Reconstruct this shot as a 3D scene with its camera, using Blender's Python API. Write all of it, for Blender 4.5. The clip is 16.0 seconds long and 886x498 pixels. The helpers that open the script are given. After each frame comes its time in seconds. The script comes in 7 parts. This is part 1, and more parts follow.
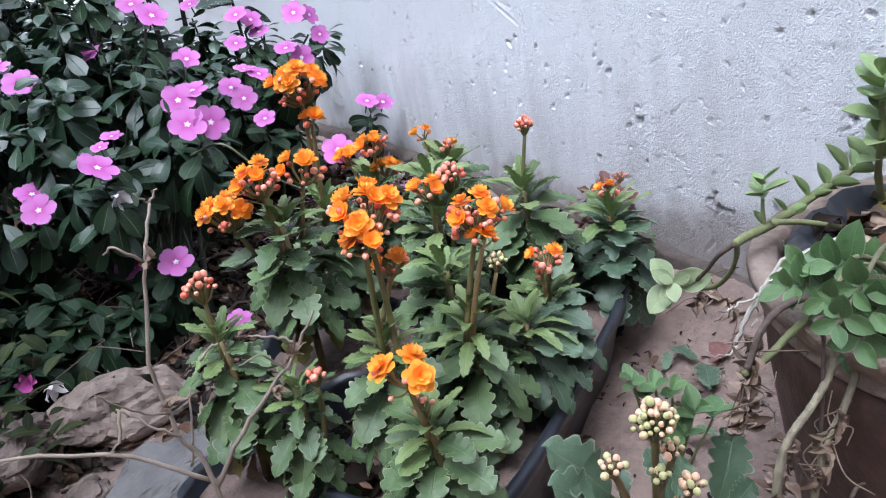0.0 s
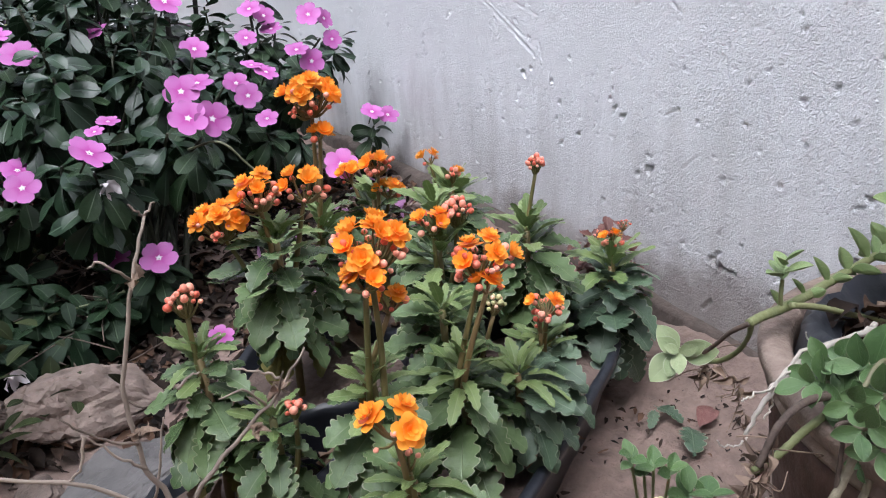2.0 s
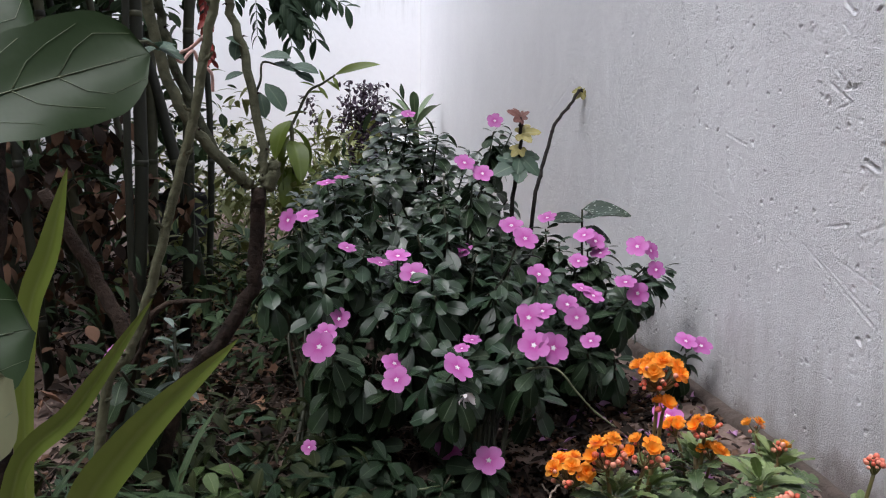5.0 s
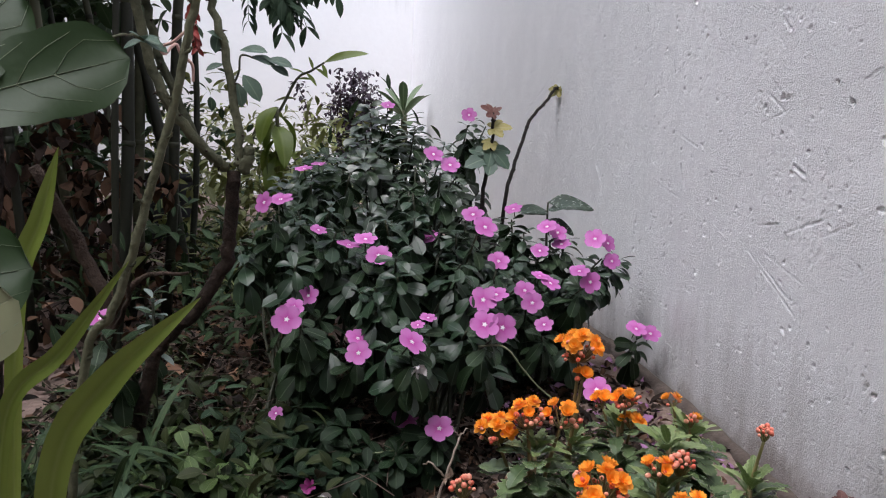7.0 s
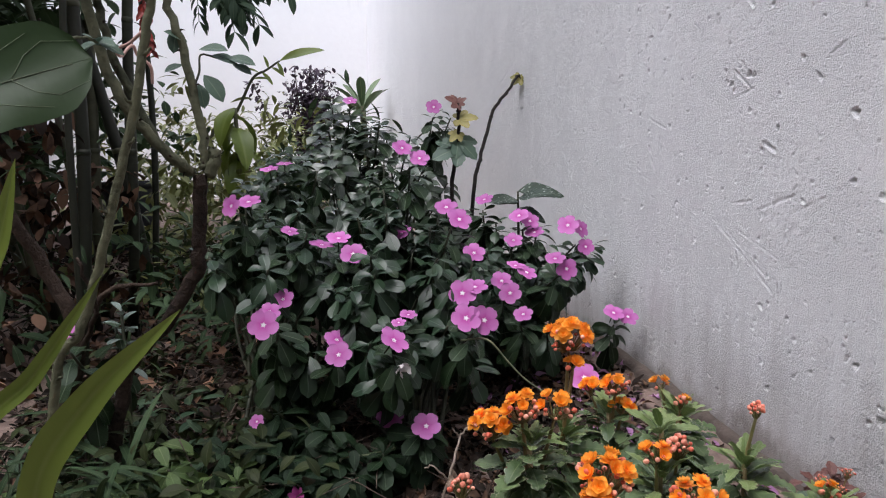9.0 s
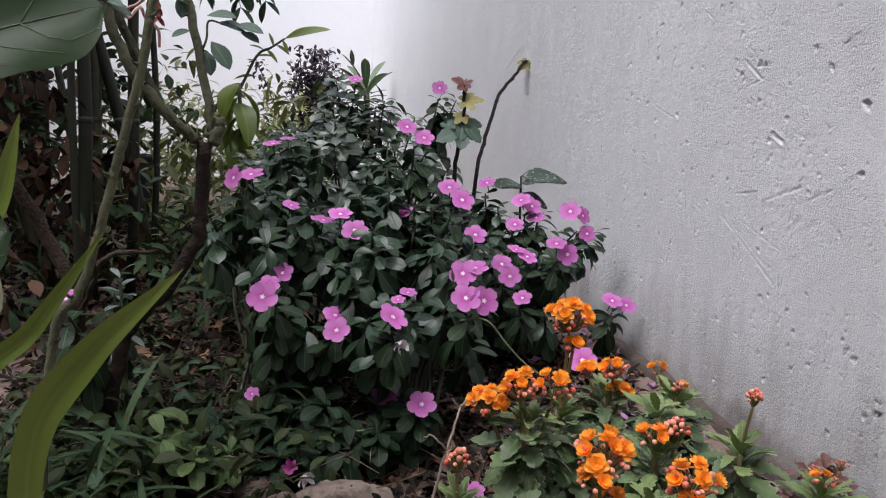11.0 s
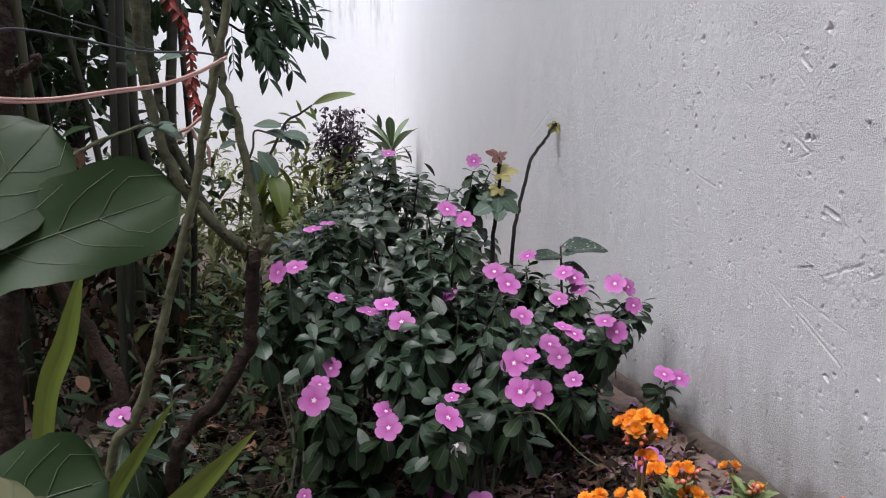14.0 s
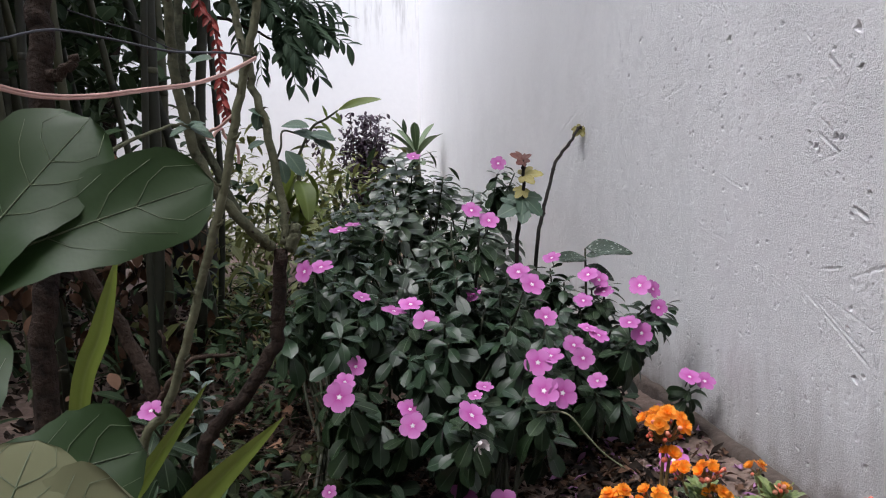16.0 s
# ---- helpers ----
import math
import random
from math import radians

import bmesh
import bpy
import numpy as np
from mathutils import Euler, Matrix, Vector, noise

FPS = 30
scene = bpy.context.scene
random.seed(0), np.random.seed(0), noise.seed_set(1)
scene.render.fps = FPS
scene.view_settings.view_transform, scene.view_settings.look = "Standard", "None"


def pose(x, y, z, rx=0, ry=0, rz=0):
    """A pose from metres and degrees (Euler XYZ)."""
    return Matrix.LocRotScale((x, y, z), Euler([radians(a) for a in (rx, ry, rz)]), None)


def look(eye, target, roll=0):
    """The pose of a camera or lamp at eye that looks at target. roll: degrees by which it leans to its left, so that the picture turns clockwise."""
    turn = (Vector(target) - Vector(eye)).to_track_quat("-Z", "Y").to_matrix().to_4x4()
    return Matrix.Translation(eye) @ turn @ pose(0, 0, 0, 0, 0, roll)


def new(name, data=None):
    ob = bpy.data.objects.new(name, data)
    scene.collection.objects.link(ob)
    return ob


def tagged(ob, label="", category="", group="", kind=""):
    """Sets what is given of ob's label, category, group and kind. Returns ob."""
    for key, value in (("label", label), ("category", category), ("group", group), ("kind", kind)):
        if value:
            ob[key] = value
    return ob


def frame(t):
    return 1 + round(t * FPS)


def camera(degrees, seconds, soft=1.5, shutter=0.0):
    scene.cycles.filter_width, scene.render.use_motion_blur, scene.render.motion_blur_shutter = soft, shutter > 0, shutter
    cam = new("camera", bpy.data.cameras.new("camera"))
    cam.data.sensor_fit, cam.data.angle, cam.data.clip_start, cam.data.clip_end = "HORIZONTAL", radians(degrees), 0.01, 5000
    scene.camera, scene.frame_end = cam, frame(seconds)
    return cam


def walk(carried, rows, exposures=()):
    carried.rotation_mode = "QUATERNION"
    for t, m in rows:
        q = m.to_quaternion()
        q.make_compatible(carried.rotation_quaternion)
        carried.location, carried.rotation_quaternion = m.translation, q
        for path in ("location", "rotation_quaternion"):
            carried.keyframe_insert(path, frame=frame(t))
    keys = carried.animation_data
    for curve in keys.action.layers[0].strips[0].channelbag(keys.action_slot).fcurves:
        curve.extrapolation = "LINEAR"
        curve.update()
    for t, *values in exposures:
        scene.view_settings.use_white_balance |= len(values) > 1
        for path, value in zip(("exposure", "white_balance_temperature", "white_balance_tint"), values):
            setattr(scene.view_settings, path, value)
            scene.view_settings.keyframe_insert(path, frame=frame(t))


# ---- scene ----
cam = camera(63.6, 16.0, 1.1)
PATH = [
    (0, (-0.531, -0.676, 0.32), (0.312, 0.988, -0.403), -11.0),
    (0.5, (-0.54, -0.67, 0.322), (0.297, 1.001, -0.388), -9.5),
    (1, (-0.54, -0.665, 0.325), (0.323, 1.001, -0.367), -8.7),
    (1.5, (-0.53, -0.662, 0.329), (0.374, 0.985, -0.357), -7.3),
    (2, (-0.529, -0.65, 0.33), (0.366, 0.996, -0.369), -3.8),
    (2.5, (-0.522, -0.636, 0.328), (0.407, 0.986, -0.384), -1.3),
    (2.9, (-0.539, -0.625, 0.355), (0.362, 1.016, -0.348), -2.6),
    (3, (-0.551, -0.626, 0.364), (0.296, 1.075, -0.26), -3.1),
    (3.2, (-0.577, -0.624, 0.394), (0.162, 1.163, -0.116), -2.8),
    (3.4, (-0.594, -0.639, 0.425), (0.016, 1.228, 0.047), -3.9),
    (3.5, (-0.6, -0.641, 0.433), (-0.014, 1.245, 0.117), -3.0),
    (4, (-0.605, -0.661, 0.448), (-0.17, 1.282, 0.26), -0.8),
    (4.5, (-0.607, -0.682, 0.433), (-0.327, 1.288, 0.242), -1.1),
    (4.7, (-0.605, -0.691, 0.421), (-0.357, 1.283, 0.209), -0.5),
    (6.8, (-0.579, -0.786, 0.428), (-0.358, 1.19, 0.214), 2.3),
    (7, (-0.574, -0.784, 0.423), (-0.317, 1.185, 0.184), 2.2),
    (7.5, (-0.571, -0.775, 0.42), (-0.201, 1.169, 0.133), 1.4),
    (8, (-0.579, -0.768, 0.423), (-0.244, 1.186, 0.164), 0.7),
    (8.5, (-0.58, -0.764, 0.421), (-0.224, 1.185, 0.147), -0.3),
    (9, (-0.587, -0.766, 0.422), (-0.233, 1.186, 0.166), -0.6),
    (11.5, (-0.592, -0.762, 0.409), (-0.231, 1.183, 0.113), 1.9),
    (12, (-0.587, -0.759, 0.416), (-0.202, 1.181, 0.117), 0.7),
    (12.5, (-0.581, -0.746, 0.421), (-0.129, 1.179, 0.123), -0.9),
    (13, (-0.585, -0.746, 0.416), (-0.15, 1.179, 0.091), -0.9),
    (13.5, (-0.602, -0.741, 0.446), (-0.203, 1.206, 0.218), -1.8),
    (14, (-0.617, -0.738, 0.47), (-0.328, 1.234, 0.303), -1.1),
    (14.5, (-0.624, -0.745, 0.468), (-0.434, 1.239, 0.31), -0.6),
    (15, (-0.626, -0.744, 0.47), (-0.428, 1.24, 0.309), -0.7),
    (15.5, (-0.623, -0.745, 0.466), (-0.412, 1.238, 0.311), -0.9),
    (16, (-0.618, -0.746, 0.462), (-0.396, 1.237, 0.313), -1.1),
]
EXPOSURES = [(0.0, 1.15, 5400, 10), (1.0, 1.02, 5500, 11), (2.5, 0.88, 5900, 12), (3.5, 0.61, 5700, 12), (4.5, 0.39, 6100, 13), (9.0, 0.44, 6150, 14), (16.0, 0.42, 6200, 13)]
walk(cam, [(t, look(eye, target, roll)) for t, eye, target, roll in PATH], EXPOSURES)

# ---- world and light ----
YB = 6.6
world = bpy.data.worlds.new("overcast_sky")
scene.world = world
world.use_nodes = True
wn = world.node_tree.nodes
sky = wn.new("ShaderNodeTexSky")
sky.sky_type, sky.sun_disc = "NISHITA", False
SUN_EL, SUN_AZ = 66.0, 228.0
sky.sun_elevation, sky.sun_rotation = radians(SUN_EL), radians(SUN_AZ)
sky.air_density, sky.dust_density, sky.ozone_density = 1.0, 4.0, 1.0
desat = wn.new("ShaderNodeHueSaturation")
desat.inputs["Saturation"].default_value = 0.35
world.node_tree.links.new(sky.outputs[0], desat.inputs["Color"])
world.node_tree.links.new(desat.outputs[0], wn["Background"].inputs["Color"])
wn["Background"].inputs["Strength"].default_value = 0.22
sun_data = bpy.data.lights.new("sun", "SUN")
sun_data.energy, sun_data.angle, sun_data.color = 1.1, radians(55), (1.0, 0.98, 0.96)
sun = new("sun", sun_data)
sa, se = radians(SUN_AZ), radians(SUN_EL)
sun_way = Vector((math.sin(sa) * math.cos(se), math.cos(sa) * math.cos(se), math.sin(se)))
sun.matrix_world = look(sun_way * 8, (0, 0, 0))

# ---- materials ----
class Mat:
    """A small wrapper for writing node materials in few lines."""
    def __init__(self, name, rough=0.6, metal=0.0, spec=0.5):
        self.m = bpy.data.materials.new(name)
        self.m.use_nodes = True
        self.nt = self.m.node_tree
        self.b = self.nt.nodes["Principled BSDF"]
        self.b.inputs["Roughness"].default_value = rough
        self.b.inputs["Metallic"].default_value = metal
        self.b.inputs["Specular IOR Level"].default_value = spec

    def node(self, kind, **values):
        n = self.nt.nodes.new(kind)
        for k, v in values.items():
            n.inputs[k.replace("_", " ")].default_value = v
        return n

    def link(self, a, b):
        self.nt.links.new(a, b)

    def coord(self, which="Object"):
        return self.node("ShaderNodeTexCoord").outputs[which]

    def noise(self, scale, detail=4.0, rough=0.55, which="Object", vec=None):
        n = self.node("ShaderNodeTexNoise", Scale=scale, Detail=detail, Roughness=rough)
        self.link(vec if vec is not None else self.coord(which), n.inputs["Vector"])
        return n.outputs["Fac"]

    def ramp(self, fac, stops):
        r = self.node("ShaderNodeValToRGB")
        e = r.color_ramp.elements
        while len(e) < len(stops):
            e.new(0.5)
        for i, (p, c) in enumerate(stops):
            e[i].position, e[i].color = p, (*c, 1.0)
        self.link(fac, r.inputs["Fac"])
        return r.outputs["Color"]

    def math(self, op, a, b=0.0, clamp=False):
        n = self.nt.nodes.new("ShaderNodeMath")
        n.operation, n.use_clamp = op, clamp
        for i, v in enumerate((a, b)):
            if isinstance(v, (int, float)):
                n.inputs[i].default_value = v
            else:
                self.link(v, n.inputs[i])
        return n.outputs[0]

    def mix(self, fac, a, b, blend="MIX"):
        n = self.nt.nodes.new("ShaderNodeMix")
        n.data_type, n.blend_type = "RGBA", blend
        for sock, v in ((n.inputs[0], fac), (n.inputs[6], a), (n.inputs[7], b)):
            if isinstance(v, (int, float)):
                sock.default_value = v
            elif isinstance(v, tuple):
                sock.default_value = (*v, 1.0)
            else:
                self.link(v, sock)
        return n.outputs[2]

    def color(self, c):
        if isinstance(c, tuple):
            self.b.inputs["Base Color"].default_value = (*c, 1.0)
        else:
            self.link(c, self.b.inputs["Base Color"])
        return self

    def bump(self, height, strength=0.4, dist=0.002):
        n = self.node("ShaderNodeBump", Strength=strength, Distance=dist)
        self.link(height, n.inputs["Height"])
        self.link(n.outputs[0], self.b.inputs["Normal"])
        return self

    def rand(self, island=False):
        if island:
            return self.node("ShaderNodeNewGeometry").outputs["Random Per Island"]
        return self.node("ShaderNodeObjectInfo").outputs["Random"]

    def uv(self):
        s = self.node("ShaderNodeSeparateXYZ")
        self.link(self.coord("UV"), s.inputs[0])
        return s.outputs["X"], s.outputs["Y"]


def leaf_mat(name, dark, light, rib, rough=0.45, island=False, rib_w=0.06, veins=0.35, back=0.12, spots=None, sheen=0.5, rim=None):
    """A leaf: blade between two greens, a pale midrib, side veins and a little light passing through."""
    m = Mat(name, rough, spec=sheen)
    u, v = m.uv()
    side = m.math("ABSOLUTE", m.math("SUBTRACT", u, 0.5))
    n = m.noise(60, 3)
    blotch = m.noise(4.5, 3, 0.6)
    tone = m.math("ADD", m.math("MULTIPLY", m.rand(island), 0.65), m.math("ADD", m.math("MULTIPLY", n, 0.3), m.math("MULTIPLY", m.math("SUBTRACT", blotch, 0.36), 0.9)), clamp=True)
    col = m.mix(tone, dark, light)
    if spots:
        w = m.node("ShaderNodeTexVoronoi", Scale=spots[1])
        m.link(m.coord("UV"), w.inputs["Vector"])
        col = m.mix(m.math("LESS_THAN", w.outputs["Distance"], 0.25), col, spots[0])
    wave = m.math("SINE", m.math("MULTIPLY", m.math("SUBTRACT", v, m.math("MULTIPLY", side, 0.55)), 58.0))
    vein = m.math("MULTIPLY", m.math("GREATER_THAN", wave, 0.9), veins)
    col = m.mix(vein, col, rib)
    if rim:
        col = m.mix(m.math("MULTIPLY", m.math("MULTIPLY", m.math("SUBTRACT", side, 0.45), 22.0, clamp=True), 0.8), col, rim)
    ribline = m.math("SUBTRACT", 1.0, m.math("DIVIDE", side, rib_w), clamp=True)
    col = m.mix(m.math("MULTIPLY", ribline, 0.8), col, rib)
    m.color(col)
    m.bump(m.math("ADD", m.math("MULTIPLY", wave, min(0.3, veins * 1.5)), m.math("ADD", m.math("ADD", n, m.math("MULTIPLY", blotch, 2.5)), m.math("MULTIPLY", ribline, -0.8))), 0.35, 0.0014)
    if back:
        t = m.node("ShaderNodeBsdfTranslucent")
        m.link(col, t.inputs["Color"])
        x = m.node("ShaderNodeMixShader", Fac=back)
        m.link(m.b.outputs[0], x.inputs[1])
        m.link(t.outputs[0], x.inputs[2])
        m.link(x.outputs[0], m.nt.nodes["Material Output"].inputs["Surface"])
    return m.m


def plain_mat(name, a, b, rough=0.6, scale=40, bump=0.4, dist=0.002, island=False, spec=0.4, scale2=6, vary=0.4, metal=0.0):
    """Two tones by noise at two sizes, with a relief."""
    m = Mat(name, rough, metal, spec)
    f = m.noise(scale, 6, 0.6)
    g = m.noise(scale2, 3)
    tone = m.math("ADD", m.math("MULTIPLY", f, 0.7), m.math("MULTIPLY", g, 0.6))
    tone = m.math("ADD", tone, m.math("MULTIPLY", m.math("SUBTRACT", m.rand(island), 0.5), vary))
    m.color(m.ramp(tone, [(0.38, a), (0.92, b)]))
    m.bump(f, bump, dist)
    return m.m


def wall_mat(name):
    m = Mat(name, 0.6, spec=0.35)
    v = m.coord("Object")
    mid = m.noise(60, 4, 0.55, vec=v)
    big = m.noise(2.2, 4, 0.6, vec=v)
    col = m.ramp(m.math("ADD", m.math("MULTIPLY", big, 0.6), m.math("MULTIPLY", mid, 0.4)),
                 [(0.3, (0.85, 0.85, 0.872)), (0.6, (0.90, 0.90, 0.918))])
    # small holes with broken outlines; the shade inside them is mixed in as grey
    spot = m.noise(150, 1, 0.5, vec=v)
    where = m.noise(7, 3, 0.6, vec=v)
    hole = m.ramp(m.math("ADD", spot, m.math("MULTIPLY", where, 0.12)), [(0.315, (1.0, 1.0, 1.0)), (0.345, (0.0, 0.0, 0.0))])
    col = m.mix(m.math("MULTIPLY", hole, 0.16), col, (0.36, 0.35, 0.345))
    # soil along the foot of the wall, and a darker grey-brown tone above it in upright runs
    xyz = m.node("ShaderNodeSeparateXYZ")
    m.link(v, xyz.inputs[0])
    runs = m.node("ShaderNodeMapping")
    runs.inputs["Scale"].default_value = (1.0, 1.0, 0.16)
    m.link(v, runs.inputs["Vector"])
    reach = m.math("ADD", m.math("MULTIPLY", m.noise(30, 4, 0.65, vec=runs.outputs[0]), 0.265), m.math("MULTIPLY", m.noise(9, 5, 0.65, vec=v), 0.16))
    foot_tone = m.math("MULTIPLY", m.math("SUBTRACT", reach, xyz.outputs["Z"]), 4.4, clamp=True)
    col = m.mix(m.math("MULTIPLY", foot_tone, 0.62), col, (0.33, 0.30, 0.275))
    mud = m.math("MULTIPLY", m.math("SUBTRACT", m.math("MULTIPLY", m.noise(14, 5, 0.7, vec=v), 0.13), xyz.outputs["Z"]), 26.0, clamp=True)
    col = m.mix(m.math("MULTIPLY", mud, 0.6), col, (0.17, 0.125, 0.10))
    m.color(col)
    # sharp crumbs and pinholes, thick in patches, on a smoother skim
    patch = m.ramp(m.noise(6.5, 4, 0.65, vec=v), [(0.40, (0.15, 0.15, 0.15)), (0.62, (1.0, 1.0, 1.0))])
    pin = m.ramp(m.noise(250, 1, 0.5, vec=v), [(0.29, (1.0, 1.0, 1.0)), (0.36, (0.0, 0.0, 0.0))])
    crumb = m.ramp(m.noise(300, 1, 0.5, vec=v), [(0.58, (0.0, 0.0, 0.0)), (0.70, (1.0, 1.0, 1.0))])
    grain = m.noise(420, 4, 0.7, vec=v)
    h = m.math("MULTIPLY", m.math("ADD", m.math("MULTIPLY", crumb, 0.16), m.math("MULTIPLY", grain, 0.40)), patch)
    h = m.math("ADD", h, m.math("ADD", m.math("MULTIPLY", m.noise(38, 3, 0.5, vec=v), 0.40), m.math("MULTIPLY", grain, 0.14)))
    h = m.math("SUBTRACT", h, m.math("ADD", m.math("MULTIPLY", hole, 0.42), m.math("MULTIPLY", pin, m.math("ADD", 0.05, m.math("MULTIPLY", patch, 0.12)))))
    m.bump(h, 1.0, 0.0044)
    return m.m


def back_wall_mat(name):
    m = Mat(name, 0.7, spec=0.3)
    v = m.coord("Object")
    mid = m.noise(18, 5, 0.6, vec=v)
    mp = m.node("ShaderNodeMapping")
    mp.inputs["Scale"].default_value = (7.0, 1.0, 0.7)
    m.link(v, mp.inputs["Vector"])
    streak = m.noise(2.0, 5, 0.7, vec=mp.outputs[0])
    xyz = m.node("ShaderNodeSeparateXYZ")
    m.link(v, xyz.inputs[0])
    high = m.math("MULTIPLY", m.math("SUBTRACT", xyz.outputs["Z"], 1.87), 2.2, clamp=True)
    near = m.math("GREATER_THAN", xyz.outputs["X"], -1.25)
    f = m.math("MULTIPLY", m.math("MULTIPLY", m.math("SUBTRACT", streak, 0.5), 5.0, clamp=True), m.math("MULTIPLY", high, near))
    col = m.mix(mid, (0.80, 0.80, 0.81), (0.86, 0.86, 0.87))
    m.color(m.mix(m.math("MULTIPLY", f, 0.6), col, (0.30, 0.29, 0.28)))
    m.bump(mid, 0.3, 0.006)
    return m.m


def petal_mat(name, eye, ring, blade, tip, rough=0.55, back=0.15):
    """A petal coloured along its length by its UV: the eye, a ring, the blade and its edge."""
    m = Mat(name, rough, spec=0.25)
    u, v = m.uv()
    col = m.ramp(v, [(0.03, eye), (0.10, ring), (0.42, blade), (1.0, tip)])
    line = m.math("SINE", m.math("MULTIPLY", u, 60.0))
    col = m.mix(m.math("MULTIPLY", m.math("GREATER_THAN", line, 0.5), 0.12), col, ring)
    hue = m.node("ShaderNodeHueSaturation")
    m.link(m.math("ADD", 0.85, m.math("MULTIPLY", m.rand(), 0.28)), hue.inputs["Value"])
    m.link(col, hue.inputs["Color"])
    m.color(hue.outputs[0])
    m.bump(m.noise(200, 2), 0.15, 0.001)
    t = m.node("ShaderNodeBsdfTranslucent")
    m.link(hue.outputs[0], t.inputs["Color"])
    x = m.node("ShaderNodeMixShader", Fac=back)
    m.link(m.b.outputs[0], x.inputs[1])
    m.link(t.outputs[0], x.inputs[2])
    m.link(x.outputs[0], m.nt.nodes["Material Output"].inputs["Surface"])
    return m.m


WALL = wall_mat("white_painted_plaster")
BACKWALL = back_wall_mat("streaked_white_wall")
SOIL = plain_mat("garden_soil", (0.095, 0.066, 0.054), (0.275, 0.198, 0.165), 0.9, 70, 1.0, 0.006, scale2=5)
# dark plant debris, made near black so the colour also holds the bushes' shade
SHADED_LITTER = plain_mat("leaf_mould", (0.008, 0.006, 0.005), (0.044, 0.030, 0.022), 0.9, 90, 0.6, 0.002, island=True, vary=0.9, spec=0.2)
FOOTING = plain_mat("dirty_footing", (0.034, 0.026, 0.022), (0.115, 0.090, 0.076), 0.9, 60, 0.9, 0.005)
ROCK = plain_mat("rough_rock", (0.062, 0.046, 0.038), (0.290, 0.222, 0.186), 0.85, 45, 0.9, 0.008, scale2=9)
SLATE = plain_mat("grey_slate", (0.040, 0.038, 0.037), (0.135, 0.125, 0.120), 0.7, 50, 0.5, 0.004)
DEADLEAF = plain_mat("dead_leaf", (0.018, 0.011, 0.008), (0.120, 0.068, 0.043), 0.85, 90, 0.5, 0.002, island=True, vary=1.3, spec=0.2)
DEADPALE = plain_mat("pale_dead_leaf", (0.10, 0.065, 0.045), (0.36, 0.26, 0.19), 0.8, 90, 0.5, 0.002, island=True, vary=0.9)
PLASTIC = plain_mat("black_plastic", (0.008, 0.009, 0.012), (0.035, 0.038, 0.048), 0.38, 30, 0.3, 0.004)
POT = plain_mat("brown_clay_pot", (0.050, 0.027, 0.021), (0.165, 0.095, 0.072), 0.5, 60, 0.6, 0.003, scale2=12)
RIM = plain_mat("worn_pot_rim", (0.15, 0.105, 0.082), (0.44, 0.345, 0.285), 0.7, 80, 0.9, 0.004, scale2=22)
K_LEAF = leaf_mat("kalanchoe_leaf", (0.036, 0.070, 0.026), (0.140, 0.202, 0.086), (0.16, 0.21, 0.10), 0.26, veins=0.0, rib_w=0.03, back=0.06, rim=(0.33, 0.35, 0.21))
K_YOUNG = leaf_mat("young_kalanchoe_leaf", (0.110, 0.175, 0.052), (0.225, 0.295, 0.105), (0.28, 0.34, 0.15), 0.34, veins=0.0, back=0.12, rim=(0.38, 0.42, 0.23))
K_GREY = leaf_mat("bluish_kalanchoe_leaf", (0.032, 0.062, 0.036), (0.115, 0.170, 0.102), (0.16, 0.21, 0.13), 0.29, veins=0.0, rib_w=0.03, back=0.06, rim=(0.32, 0.36, 0.24))
K_YELLOW = leaf_mat("yellowed_leaf", (0.20, 0.19, 0.05), (0.32, 0.28, 0.09), (0.36, 0.32, 0.16), 0.55, veins=0.1, back=0.15)
K_STALK = plain_mat("reddish_green_stalk", (0.13, 0.13, 0.045), (0.26, 0.16, 0.075), 0.5, 70, 0.2, 0.001)
ORANGE = petal_mat("orange_petal", (1.0, 0.52, 0.03), (0.96, 0.27, 0.008), (1.0, 0.36, 0.015), (1.0, 0.48, 0.07), 0.42, 0.30)
BUD = plain_mat("coral_bud", (0.68, 0.14, 0.085), (0.86, 0.37, 0.26), 0.40, 60, 0.2, 0.001, vary=1.2)
BUD_PALE = plain_mat("cream_bud", (0.52, 0.50, 0.24), (0.84, 0.52, 0.36), 0.45, 60, 0.2, 0.001, vary=1.3)
V_LEAF = leaf_mat("periwinkle_leaf", (0.008, 0.021, 0.008), (0.026, 0.048, 0.020), (0.12, 0.16, 0.10), 0.40, sheen=0.22, veins=0.03, rib_w=0.045, back=0.04)
V_STUFF = leaf_mat("periwinkle_foliage", (0.010, 0.026, 0.013), (0.034, 0.062, 0.032), (0.10, 0.145, 0.10), 0.34, True, sheen=0.42, veins=0.03, rib_w=0.045, back=0.05)
# lighter, glossier copy of the foliage: sky glints put into its colour
V_LIT = leaf_mat("lit_periwinkle_foliage", (0.014, 0.032, 0.016), (0.052, 0.080, 0.042), (0.12, 0.165, 0.11), 0.29, True, sheen=0.8, veins=0.03, rib_w=0.045, back=0.06)
# darker copy of the periwinkle leaf: shade under the bushes put into the colour
V_SHADED = leaf_mat("shaded_periwinkle_leaf", (0.005, 0.014, 0.006), (0.017, 0.034, 0.015), (0.06, 0.09, 0.05), 0.5, sheen=0.18, veins=0.03, rib_w=0.045, back=0.05)
V_LIGHT = leaf_mat("light_periwinkle_leaf", (0.040, 0.078, 0.022), (0.100, 0.150, 0.048), (0.17, 0.22, 0.10), 0.45, sheen=0.3, veins=0.05, rib_w=0.05, back=0.12)
